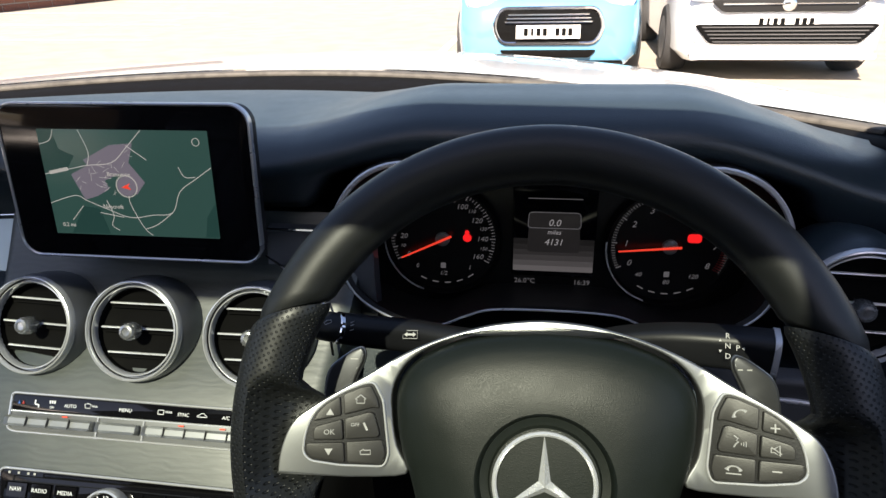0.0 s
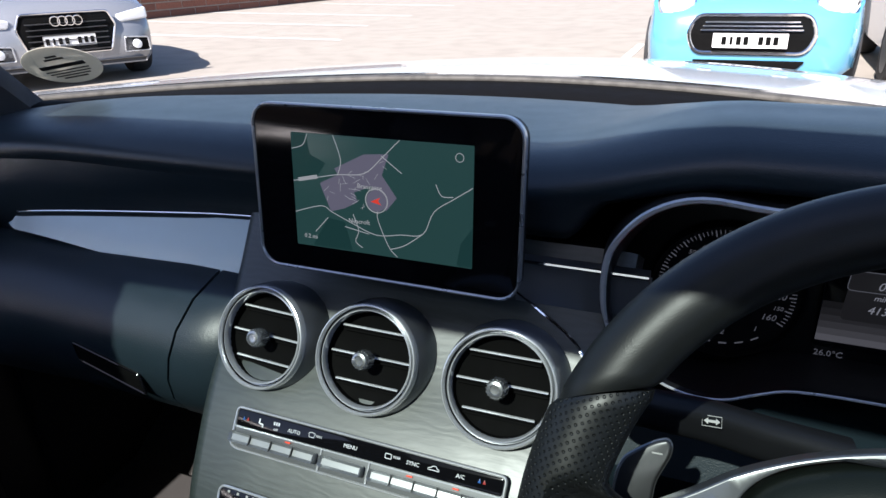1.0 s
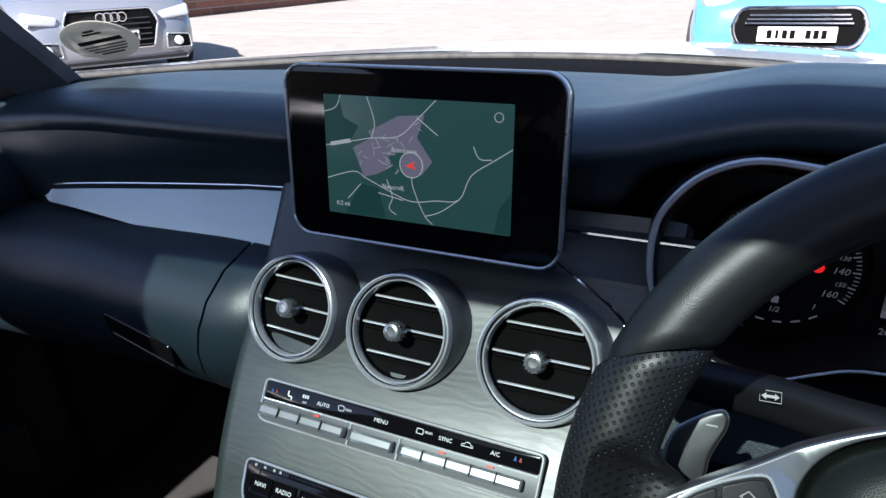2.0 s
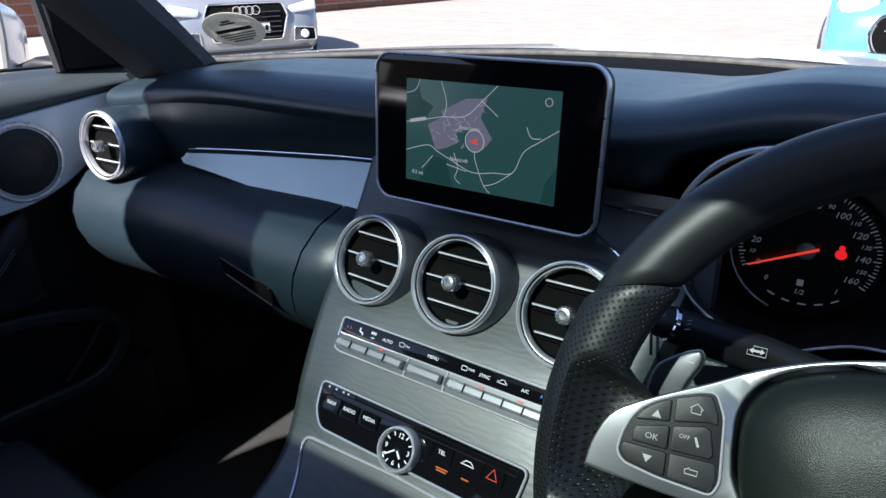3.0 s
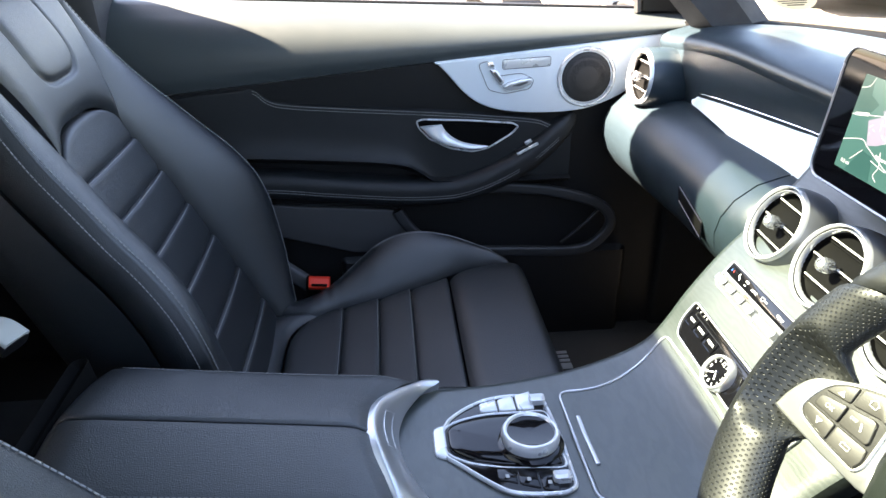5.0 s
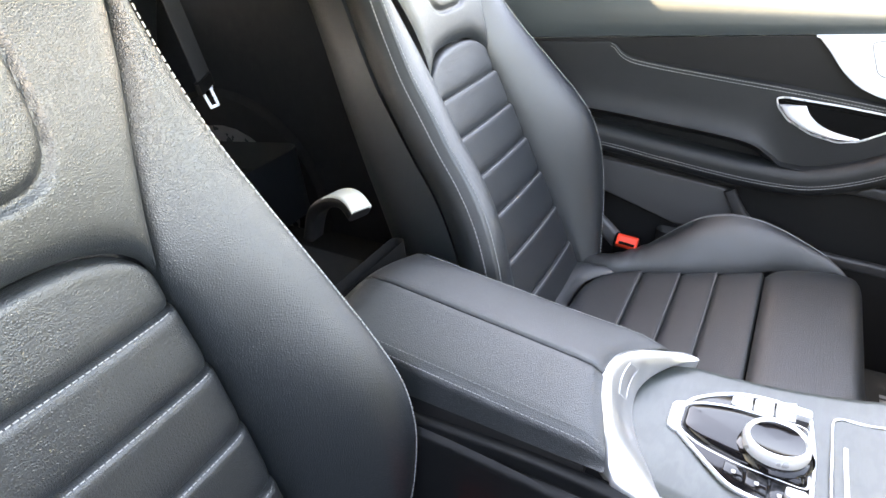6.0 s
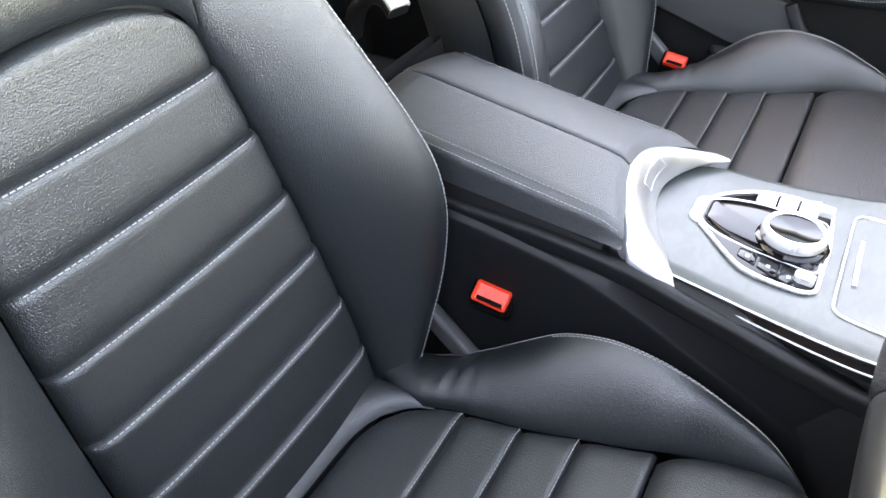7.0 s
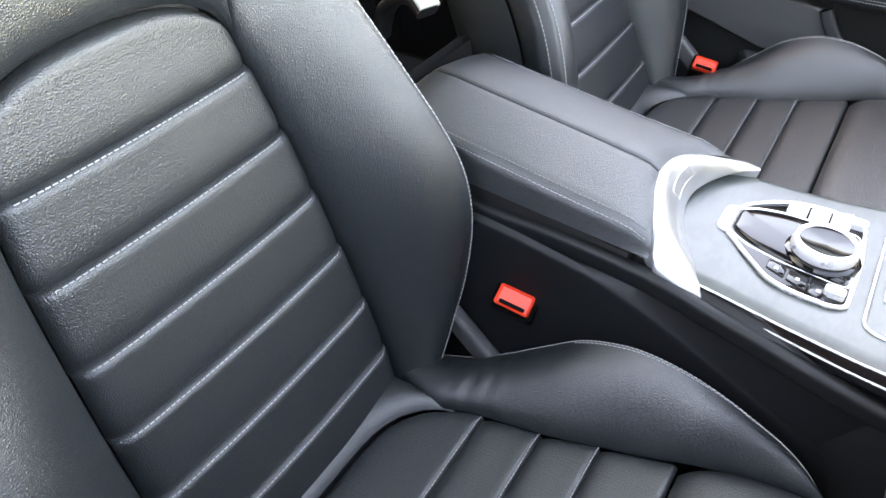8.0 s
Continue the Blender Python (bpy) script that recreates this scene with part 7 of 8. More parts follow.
def build_seat(recline):
    hinge = Matrix.Translation((0, -0.07, 0.43))
    RECLINE[0] = hinge @ Matrix.Rotation(radians(recline), 4, "X") @ hinge.inverted()
    back_n = (RECLINE[0].to_3x3() @ BACK_N)
    seat = thing("bucket_seat", "black leather sports seat with horizontal channels and pale stitching", "seat", group="front seats")
    us = [-1, -0.99, -0.975, -0.95, -0.91] + steps(-0.85, 0.85, 14) + [0.91, 0.95, 0.975, 0.99, 1]
    vs = [0, 0.015, 0.03, 0.06, 0.10, 0.16, 0.25, 0.4, 0.55, 0.66, 0.74, 0.80, 0.85, 0.89, 0.925, 0.95, 0.97, 0.985, 1]

    def crown(u):
        return 0.868 + 0.049 * math.sqrt(max(0.0, 1 - (abs(u) ** 2.6)))

    # channels of the backrest insert
    edges = [0.40] + SEAMS
    for i, z0 in enumerate(edges):
        last = i == len(edges) - 1
        z1 = edges[i + 1] if not last else 0.0

        def f(u, v):
            top = z1 if not last else crown(u)
            z = z0 + (top - z0) * v
            hw = lerp_table(INSERT, z)[0] - 0.001
            lift = seam_roll(v, top - z0)
            if last and v > 0.8:
                lift -= 0.006 * ((v - 0.8) / 0.2) ** 3
            return back_at(u * hw, z, lift - 0.013 * abs(u) ** 22 + 0.005 * (1 - u * u) - 0.004)
        part("back_channel", sheet(f, us, vs), LEATHER_P if last or i > 3 else LEATHER, seat, "stitched leather channel")
    for z in SEAMS:
        hw = lerp_table(INSERT, z)[0] - 0.006
        stitches([back_at(x, z - 0.0026, 0.0019 + 0.005 * (1 - (x / hw) ** 2) - 0.006 * (x / hw) ** 22) for x in steps(-hw, hw, 30)], seat, r=0.00062)

    # side bolsters with a sewn outer edge
    for s in (-1, 1):
        def g(q, z):
            e, o, b = lerp_table(INSERT, z)[0], lerp_table(OUTER, z)[0], lerp_table(BULGE, z)[0]
            if q <= 0.8:
                u = q / 0.8
                tuck = -0.014 * max(0.0, 1 - u / 0.09) ** 2
                rise = math.sin(math.pi / 2 * min(1.0, u / 0.86) ** 0.92) - 0.05 * max(0.0, (u - 0.86) / 0.14) ** 2
                return back_at(s * (e + (o - e) * u), z, b * rise + 0.004 * math.sin(math.pi * u) + tuck)
            r = (q - 0.8) / 0.2
            return back_at(s * (o + 0.008 * math.sin(math.pi * r) - 0.006 * r * r), z, 0.95 * b - 0.060 * r)
        qs = [0, 0.01, 0.025, 0.05] + steps(0.09, 0.74, 14) + [0.772, 0.786, 0.794, 0.8, 0.806, 0.815, 0.83, 0.87, 0.91, 0.95, 1.0]
        part("back_bolster", sheet(g, qs, steps(0.36, 1.08, 44)), LEATHER, seat, "smooth leather side bolster")
        for q in (0.765, 0.845):
            stitches([g(q, z) + back_n * 0.0011 + Vector((s * 0.0010, 0, 0)) for z in steps(0.40, 1.06, 50)], seat, gap=0.0062, length=0.0044, r=0.00075)

    # shoulder panel above the insert, with a padded headrest field let into it
    def sh(u, v):
        low = crown(u) + 0.002
        z = low + (1.082 - low) * v
        hw = lerp_table(INSERT, z)[0] - 0.001
        x = u * hw
        pad = 0.0
        dx, dz = abs(x) / 0.057, max(0.0, (1.035 - z) / 0.070)
        edge = (dx ** 4 + dz ** 4) ** 0.25
        if edge < 1.35:
            pad = 0.0035 * (1 - min(1.0, edge / 0.97) ** 10) - 0.0045 * math.exp(-((edge - 1.0) / 0.06) ** 2)
        return back_at(x, z, 0.012 - 0.014 * math.exp(-v / 0.035) - 0.010 * abs(u) ** 26 + 0.012 * math.sin(math.pi * min(1.0, v * 0.9)) + pad)
    part("shoulder_panel", sheet(sh, [-1, -0.985, -0.96, -0.93] + steps(-0.9, 0.9, 120) + [0.93, 0.96, 0.985, 1], [0, 0.01, 0.03, 0.06, 0.1] + steps(0.13, 1, 96)), LEATHER, seat)
    rings = []
    for z, hw, d0, d1 in ((1.070, 0.13, -0.05, 0.020), (1.080, 0.146, -0.065, 0.034), (1.11, 0.152, -0.07, 0.044), (1.16, 0.146, -0.065, 0.042), (1.20, 0.125, -0.055, 0.030), (1.215, 0.09, -0.04, 0.010)):
        o = rrect(2 * hw, d1 - d0, 0.028 if z < 1.2 else 0.02, 5)
        rings.append([back_at(x, z, y + (d0 + d1) / 2) for x, y in o])
    part("headrest", loft(rings), LEATHER, seat, "integrated leather headrest")
    stitches([back_at(x, 1.078, 0.0345) for x in steps(-0.12, 0.12, 10)], seat, gap=0.0062, length=0.0044, r=0.0008)
    # rear shell, set in from the bolsters' side bands
    rings = []
    for z in steps(0.36, 1.08, 20):
        o = lerp_table(OUTER, z)[0] - 0.002
        e = lerp_table(BULGE, z)[0] - 0.064
        ring = [back_at(o * 0.97, z, min(e, -0.035))]
        for a in steps(0, 180, 18):
            ca, sa = math.cos(radians(a)), math.sin(radians(a))
            ring.append(back_at(o * (abs(ca) ** 0.55) * (1 if ca > 0 else -1), z, e - (e + 0.155) * sa ** 0.8))
        rings.append(ring + [back_at(-o * 0.97, z, min(e, -0.035))])
    part("back_shell", loft(rings), LEATHER, seat, "leather-covered seat back")

    # cushion insert, its rear corners rounded
    ys = [-0.055, 0.041, 0.107, 0.167, 0.240]

    def rear(u):
        return -0.058 + 0.064 * abs(u) ** 4.5
    for i in range(4):
        def f(u, v):
            y0, y1 = (rear(u) if i == 0 else ys[i]), ys[i + 1]
            y = y0 + (y1 - y0) * v
            hw = lerp_table(CUSH_IN, max(y, 0.0))[0] - 0.001
            return Vector((u * hw, y, cushion_z(y) + seam_roll(v, y1 - y0) * 1.1 - 0.004 - 0.012 * abs(u) ** 22 - 0.006 * (1 - u * u) - (0.006 * math.exp(-v / 0.05) if i == 0 else 0.0)))
        part("cushion_channel", sheet(f, us, vs), LEATHER_P, seat, "stitched leather channel")
    for y in ys[1:4]:
        hw = lerp_table(CUSH_IN, y)[0] - 0.004
        stitches([(x, y - 0.0026, cushion_z(y) - 0.006 * (1 - (x / hw) ** 2) + 0.0024 - 0.006 * (x / hw) ** 22) for x in steps(-hw, hw, 30)], seat, r=0.00062)

    # padded roll between insert and backrest
    def roll(u, v):
        hw = 0.141
        y0, y1 = -0.135, rear(u) - 0.001
        y = y0 + (y1 - y0) * v
        return Vector((u * hw, y, cushion_z(y) + 0.013 * (1 - v ** 6) * math.sin(math.pi / 2 * min(1.0, 0.35 + v)) - 0.006 * v ** 8 - 0.010 * abs(u) ** 18))
    part("cushion_roll", sheet(roll, us, [0, 0.1, 0.2, 0.3, 0.4, 0.5, 0.6, 0.68, 0.76, 0.83, 0.89, 0.94, 0.97, 0.99, 1]), LEATHER, seat, "smooth leather roll behind the insert")

    def fp(u, v):
        y = 0.242 + 0.160 * math.sin(v * math.pi / 2) ** 0.9
        hw = lerp_table(CUSH_IN, y)[0] - 0.001
        z = cushion_z(0.242) + 0.010 + 0.007 * math.sin(math.pi * v) - 0.013 * math.exp(-v / 0.03) - 0.14 * max(0.0, (v - 0.55) / 0.45) ** 2.2
        return Vector((u * hw * (1 - 0.04 * math.exp(-v / 0.05)), y, z - 0.012 * abs(u) ** 22))
    part("front_panel", sheet(fp, us, [0, 0.01, 0.025, 0.05, 0.08, 0.11] + steps(0.15, 1, 16)), LEATHER_P, seat, "plain leather front panel")

    for s in (-1, 1):
        def g(q, y):
            e, o, h = lerp_table(CUSH_IN, y)[0], lerp_table(CUSH_EDGE, y)[0], lerp_table(CUSH_TOP, y)[0]
            drop = 0.14 * max(0.0, (y - 0.335) / 0.085) ** 2.0
            z = cushion_z(min(y, 0.242)) + 0.006 * ease(0.20, 0.26, y) + 0.004 - drop * 0.8
            if q <= 0.75:
                u = q / 0.75
                swell = 0.020 * math.sin(math.pi * u ** 0.9) * (1 - 0.5 * ease(0.24, 0.36, y))
                crease = 0.0016 * math.sin(y * 300 + 1.1) * math.exp(-((y - 0.012) / 0.035) ** 2) * math.sin(math.pi * u) ** 0.6
                return Vector((s * (e + (o - e) * u), y, z + (h - z) * (u ** 1.15) + swell + crease - 0.012 * math.exp(-u / 0.03)))
            r = (q - 0.75) / 0.25
            return Vector((s * (o + 0.009 * math.sin(math.pi * min(1, r * 1.25)) - 0.01 * r), y, h - (h - 0.30) * r ** 1.1))
        qs = [0, 0.01, 0.025, 0.05] + steps(0.09, 0.70, 16) + [0.725, 0.74, 0.75, 0.756, 0.765, 0.78, 0.82, 0.87, 0.93, 1.0]
        part("cushion_bolster", sheet(g, qs, steps(-0.13, 0.40, 90)), LEATHER, seat, "raised leather thigh bolster")
        for q in (0.712, 0.738):
            stitches([g(q, y) + Vector((s * 0.0004, 0, 0.0010)) for y in steps(-0.11 if q > 0.72 else 0.10, 0.385, 60)], seat, r=0.00065)
    part("seat_base", block((0.42, 0.42, 0.14), pose(0, 0.13, 0.325), 0.03), BLACK_P, seat, "black plastic seat base")
    for s in (-1, 1):
        part("side_valance", block((0.03, 0.50, 0.10), pose(s * 0.226, 0.08, 0.33, 4), 0.012), BLACK_P, seat)
        hc = sweep(smooth_path([(s * 0.232, -0.100, 0.522), (s * 0.231, -0.060, 0.492), (s * 0.230, -0.015, 0.452), (s * 0.229, 0.020, 0.425)], 6), rrect(0.020, 0.030, 0.007, 4))
        part("hinge_cover", hc, GREY_P, seat, "grey hinge cover")
        part("seat_rail", block((0.04, 0.56, 0.05), pose(s * 0.17, 0.08, 0.300), 0.006), GREY_P, seat)
    return seat


driver_seat = build_seat(0.0)
driver_seat.matrix_basis = pose(SEAT_CX, 0, 0)
passenger_seat = build_seat(13.0)
passenger_seat.matrix_basis = pose(-0.392, 0.01, 0.006)


def build_buckle():
    b = thing("seat_belt_buckle", "black seat-belt buckle with a red release button", "seat-belt buckle", group="buckles")
    m = frame_at((0.158, 0.022, 0.551), (0.55, 0.15, 0.82), (-0.75, 0.25, 0.5)) @ pose(0, 0, 0, 0, 0, 15)
    part("housing", block((0.050, 0.034, 0.09), m @ pose(0, 0, -0.042), 0.006), VOID, b)
    part("button", block((0.041, 0.024, 0.010), m @ pose(0, 0, 0.004), 0.003), RED_P, b, "red release button")
    part("slot", block((0.030, 0.004, 0.004), m @ pose(0.0, -0.007, 0.0085), 0.001), VOID, b)
    part("stem", block((0.04, 0.016, 0.14), m @ pose(0, 0.0, -0.15), 0.006), BLACK_P, b)
    part("clip", block((0.008, 0.006, 0.016), m @ pose(-0.012, -0.03, -0.085), 0.002), CHROME, b)
    return b


buckle = build_buckle()
copy_thing(buckle, pose(-0.758, -0.020, -0.067))
# ---- passenger door ----
HANDLE = material("bright_handle_metal", (0.68, 0.69, 0.71), rough=0.22, metal=0.35, vary=0.03)


DOOR_L = material("door_leather", (0.0085, 0.0095, 0.0105), rough=0.52, spec=0.38, bump=0.3, bump_scale=700, pattern="cells", vary=0.12)
# SOFT lightened in colour for the daylight sheen on the door top.
DOOR_SOFT = material("daylit_soft_vinyl", (0.034, 0.042, 0.044), rough=0.36, bump=0.25, bump_scale=900, vary=0.15)


def belt_z(y):
    return 0.967 - 0.042 * (y - 0.34)


def seam_z(y):
    return 0.861 + 0.0925 * y


POCKET = material("dark_grey_moulding", (0.022, 0.023, 0.025), rough=0.5, vary=0.12, bump=0.2, bump_scale=900)


def build_door():
    d = thing("door_1", "passenger door trimmed in black leather with a silver control panel", "door", kind="structure")
    # upper padded panel from the window line to the seam
    def up(u, v):
        y = u
        zb, zs = belt_z(y), seam_z(y) + 0.002
        x = -0.758 + 0.088 * math.sin(min(1.0, v * 1.25) * math.pi / 2) ** 0.7 - 0.006 * max(0.0, v - 0.9) * 10
        return Vector((x, y, zb + 0.004 * math.sin(min(1, v * 6) * math.pi) - (zb - zs) * (v ** 1.25)))
    part("upper_panel", sheet(up, steps(-0.62, 0.74, 44), [0, 0.015, 0.03, 0.05, 0.08] + steps(0.12, 1, 16)), DOOR_SOFT, d, "padded black upper panel")
    # outer lip with window slot
    part("window_seal", sweep([Vector((-0.764, y, belt_z(y) - 0.001)) for y in steps(-0.62, 0.74, 20)], rrect(0.012, 0.012, 0.003, 2)), BLACK_P, d)
    # main panel
    def mp(u, v):
        z = 0.22 + (seam_z(u) - 0.22) * v
        x = -0.700 + 0.022 * max(0.0, (v - 0.72) / 0.28) - 0.012 * math.sin(math.pi * min(1.0, v * 1.3))
        return Vector((x, u, z))
    part("main_panel", sheet(mp, steps(-0.62, 0.76, 40), steps(0, 1, 24)), BLACK_P, d, "black main panel")
    # leather mid panel with a stitched upper edge that hooks up to the seam, and a flared lower ridge
    edge_top = [(-0.10, 0.852), (-0.08, 0.844), (-0.069, 0.832), (-0.035, 0.820), (0.079, 0.809), (0.235, 0.797), (0.339, 0.787), (0.423, 0.777), (0.455, 0.766), (0.52, 0.735)]
    ridge = [(-0.62, 0.745), (-0.30, 0.735), (-0.083, 0.724), (0.024, 0.716), (0.131, 0.707), (0.184, 0.697), (0.217, 0.678), (0.26, 0.664), (0.52, 0.66)]
    edge_top, ridge = smooth_table(edge_top), smooth_table(ridge)

    def lp(u, v):
        zt = lerp_table(edge_top, u)[0] if u > -0.095 else seam_z(u) - 0.004
        zr = lerp_table(ridge, u)[0]
        if v < 0:
            return Vector((-0.655 + 0.10 * v, u, zr + 0.06 * v))
        z = zr + (zt - zr) * v
        flare = 0.014 * (1 - ease(0.16, 0.26, u)) * math.exp(-(z - zr) / 0.016)
        return Vector((-0.677 + flare - 0.008 * ease(0.965, 1.0, v), u, z))
    part("leather_panel", sheet(lp, steps(-0.60, -0.11, 12) + steps(-0.10, 0.50, 80), [-0.35, -0.2, -0.1, -0.04, 0, 0.02, 0.05, 0.09, 0.14, 0.2] + steps(0.28, 0.92, 9) + [0.95, 0.97, 0.985, 1]), DOOR_L, d, "black leather mid panel")
    for k in (0.0045, 0.0100):
        stitches([Vector((-0.6765, u, lerp_table(edge_top, u)[0] - k)) for u in steps(-0.088, 0.47, 90)], d)
    # silver control panel
    m = Matrix(((0, 0, 1, -0.682), (1, 0, 0, 0), (0, 1, 0, 0), (0, 0, 0, 1)))
    o = [(0.239, seam_z(0.239) + 0.002), (0.262, 0.862), (0.290, 0.830), (0.323, 0.806), (0.365, 0.793), (0.42, 0.787), (0.483, 0.787), (0.535, 0.795), (0.585, 0.816), (0.625, 0.845), (0.675, 0.885), (0.71, seam_z(0.71) - 0.002), (0.71, seam_z(0.71) + 0.002)]
    o = [tuple(p)[:2] for p in smooth_path([(a, b, 0) for a, b in o], 3)]
    part_ = part("control_panel", plate(o, 0.011, m, 0.003), ALU, d, "satin silver control panel")
    sp = Matrix(((0, 0, 1, -0.671), (1, 0, 0, 0.517), (0, 1, 0, 0.8505), (0, 0, 0, 1)))
    part("speaker_bezel", lathe([(0.0555, -0.006), (0.0550, 0.0015), (0.0525, 0.0045), (0.0490, 0.0040), (0.0455, -0.004)], 48, sp, caps=False), SILVER, part_, "silver speaker bezel")
    part("speaker_grille", lathe([(0.0455, -0.004), (0.0455, 0.002), (0.035, 0.006), (0.018, 0.008), (0.001, 0.0085)], 44, sp), GRILLE, part_, "black perforated speaker grille")
    # memory keys and seat-shaped switch
    mk = Matrix(((0, 0, 1, -0.671), (1, 0, 0, 0.405), (0, 1, 0, 0.879), (0, 0, 0, 1)))
    part("memory_key", plate(round_poly([(-0.043, 0.006), (-0.043, -0.009), (0.043, -0.005), (0.043, 0.010)], 0.005), 0.0015, mk, 0.0008), SILVER, part_, "silver memory keys")
    part("key_outline", frame_plate(round_poly([(-0.0445, 0.0075), (-0.0445, -0.0105), (0.0445, -0.0065), (0.0445, 0.0115)], 0.005), 0.001, 0.0012, mk, 0.0003), GREY_P, part_)
    sw = Matrix(((0, 0, 1, -0.671), (1, 0, 0, 0.366), (0, 1, 0, 0.846), (0, 0, 0, 1)))
    part("switch_outline", frame_plate(round_poly([(-0.050, 0.034), (-0.030, 0.040), (-0.012, 0.012), (0.030, 0.016), (0.055, 0.004), (0.048, -0.014), (0.0, -0.022), (-0.030, -0.014)], 0.008), 0.0009, 0.0012, sw, 0.0003), GREY_P, part_)
    part("backrest_switch", plate(round_poly([(-0.030, 0.024), (-0.018, 0.026), (0.0, 0.002), (-0.008, -0.006)], 0.005), 0.008, sw, 0.003), RING, part_, "silver backrest switch")
    part("headrest_switch", plate(round_poly([(-0.033, 0.037), (-0.022, 0.038), (-0.019, 0.029), (-0.030, 0.028)], 0.003), 0.007, sw, 0.003), RING, part_)
    part("cushion_switch", plate(round_poly([(-0.006, -0.008), (0.004, 0.0), (0.030, 0.006), (0.048, 0.008), (0.050, -0.002), (0.030, -0.012), (0.006, -0.015)], 0.005), 0.009, sw, 0.003), RING, part_, "silver cushion switch")
    for q in ([(-0.024, 0.020), (-0.019, 0.021), (-0.006, 0.004), (-0.010, 0.001)], [(0.010, -0.006), (0.028, 0.000), (0.042, 0.003), (0.040, -0.001), (0.026, -0.006)]):
        part("switch_inset", plate(round_poly(q, 0.002), 0.0012, sw @ pose(0, 0, 0.0085), 0.0004), GREY_P, part_, "dark switch inset")
    # inside handle in its bowl
    hm = Matrix(((0, 0, 1, -0.690), (1, 0, 0, 0), (0, 1, 0, 0), (0, 0, 0, 1)))
    bowl = [(0.201, 0.778), (0.206, 0.763), (0.226, 0.741), (0.266, 0.721), (0.309, 0.713), (0.340, 0.719), (0.384, 0.746), (0.398, 0.761), (0.385, 0.769), (0.302, 0.777), (0.215, 0.782)]
    b = round_poly(bowl, 0.006)
    # No hollow is modelled; the near-black plate paints the bowl's shade.
    bw = part("handle_bowl", plate(inset(b, 0.003), 0.014, hm, 0.002), VOID, d, "flat near-black plate for the shaded handle bowl")
    part("bowl_rim", frame_plate(b, 0.0028, 0.017, hm, 0.001), SILVER, bw)
    low_edge = smooth_path([(0.209, 0.768, 0), (0.228, 0.747, 0), (0.261, 0.730, 0), (0.303, 0.720, 0), (0.338, 0.7225, 0)], 5)
    top_edge = smooth_path([(0.250, 0.770, 0), (0.259, 0.755, 0), (0.276, 0.741, 0), (0.300, 0.731, 0), (0.338, 0.7250, 0)], 5)
    rings = []
    for a, b in zip(low_edge, top_edge):
        w = (b - a).length
        rings.append([hm @ Vector((*(a + (b - a) * q).xy, 0.016 + h * min(1.0, w / 0.02))) for q, h in ((0, 0), (0.0, 0.006), (0.12, 0.0095), (0.35, 0.010), (0.7, 0.0065), (1.0, 0.001), (1.0, -0.004))])
    part("door_handle", loft(rings), HANDLE, d, "polished door handle", 60)
    # armrest that sweeps up to the dash
    path = smooth_path([(-0.684, -0.60, 0.701), (-0.683, -0.30, 0.679), (-0.682, -0.068, 0.664), (-0.682, 0.026, 0.653), (-0.682, 0.163, 0.639), (-0.682, 0.25, 0.637), (-0.682, 0.30, 0.644), (-0.683, 0.36, 0.666), (-0.684, 0.42, 0.700), (-0.686, 0.47, 0.743), (-0.690, 0.505, 0.779)], 7)
    part("armrest", sweep(path, rrect(0.060, 0.052, 0.019, 5), up=(0.0, 0, 1), scale=lambda k: 1.0 - 0.30 * max(0.0, k - 0.75) / 0.25 - 0.5 * max(0.0, (k - 0.9) / 0.1) ** 2), DOOR_L, d, "padded leather door armrest")
    for dz in (-0.003, -0.008):
        stitches([p + Vector((0.0300 if p.y < 0.4 else 0.0275, 0, dz)) for p in path if -0.45 < p.y < 0.475], d)
    part("window_switch", block((0.040, 0.014, 0.012), Matrix.Translation((-0.672, 0.410, 0.720)) @ Matrix.Rotation(radians(28), 4, "X") @ Matrix.Rotation(radians(90), 4, "Z"), 0.004), BLACK_P, d)
    part("switch_trim", block((0.044, 0.005, 0.004), Matrix.Translation((-0.659, 0.412, 0.721)) @ Matrix.Rotation(radians(28), 4, "X") @ Matrix.Rotation(radians(90), 4, "Z"), 0.0015), SILVER, d, "silver edge of the window switch")
    part("switch_rocker", block((0.014, 0.010, 0.008), Matrix.Translation((-0.670, 0.416, 0.729)) @ Matrix.Rotation(radians(28), 4, "X") @ Matrix.Rotation(radians(90), 4, "Z"), 0.003), SILVER, d, "silver window switch")
    # lower grey panel and the map pocket with its broad rounded lip
    pm = Matrix(((0, 0, 1, -0.706), (1, 0, 0, 0), (0, 1, 0, 0), (0, 0, 0, 1)))
    part("lower_panel", plate(round_poly([(-0.60, 0.665), (-0.60, 0.58), (-0.081, 0.545), (0.07, 0.500), (0.227, 0.500), (0.186, 0.552), (0.157, 0.592), (-0.086, 0.614)], 0.01), 0.016, pm, 0.004), GREY_P, d, "grey plastic lower panel")
    po = smooth_path([(0.160, 0.594, 0), (0.186, 0.552, 0), (0.227, 0.515, 0), (0.300, 0.496, 0), (0.419, 0.489, 0), (0.520, 0.484, 0), (0.568, 0.498, 0), (0.600, 0.545, 0), (0.572, 0.588, 0), (0.484, 0.619, 0), (0.401, 0.632, 0), (0.33, 0.636, 0)], 6)
    part("pocket_lip", sweep([Vector((-0.684, p[0], p[1])) for p in po], rrect(0.022, 0.016, 0.006, 4), up=(1, 0, 0)), POCKET, d, "rounded pocket lip")
    part("pocket_front", block((0.03, 0.60, 0.26), pose(-0.694, 0.34, 0.352), 0.012), BLACK_P, d)
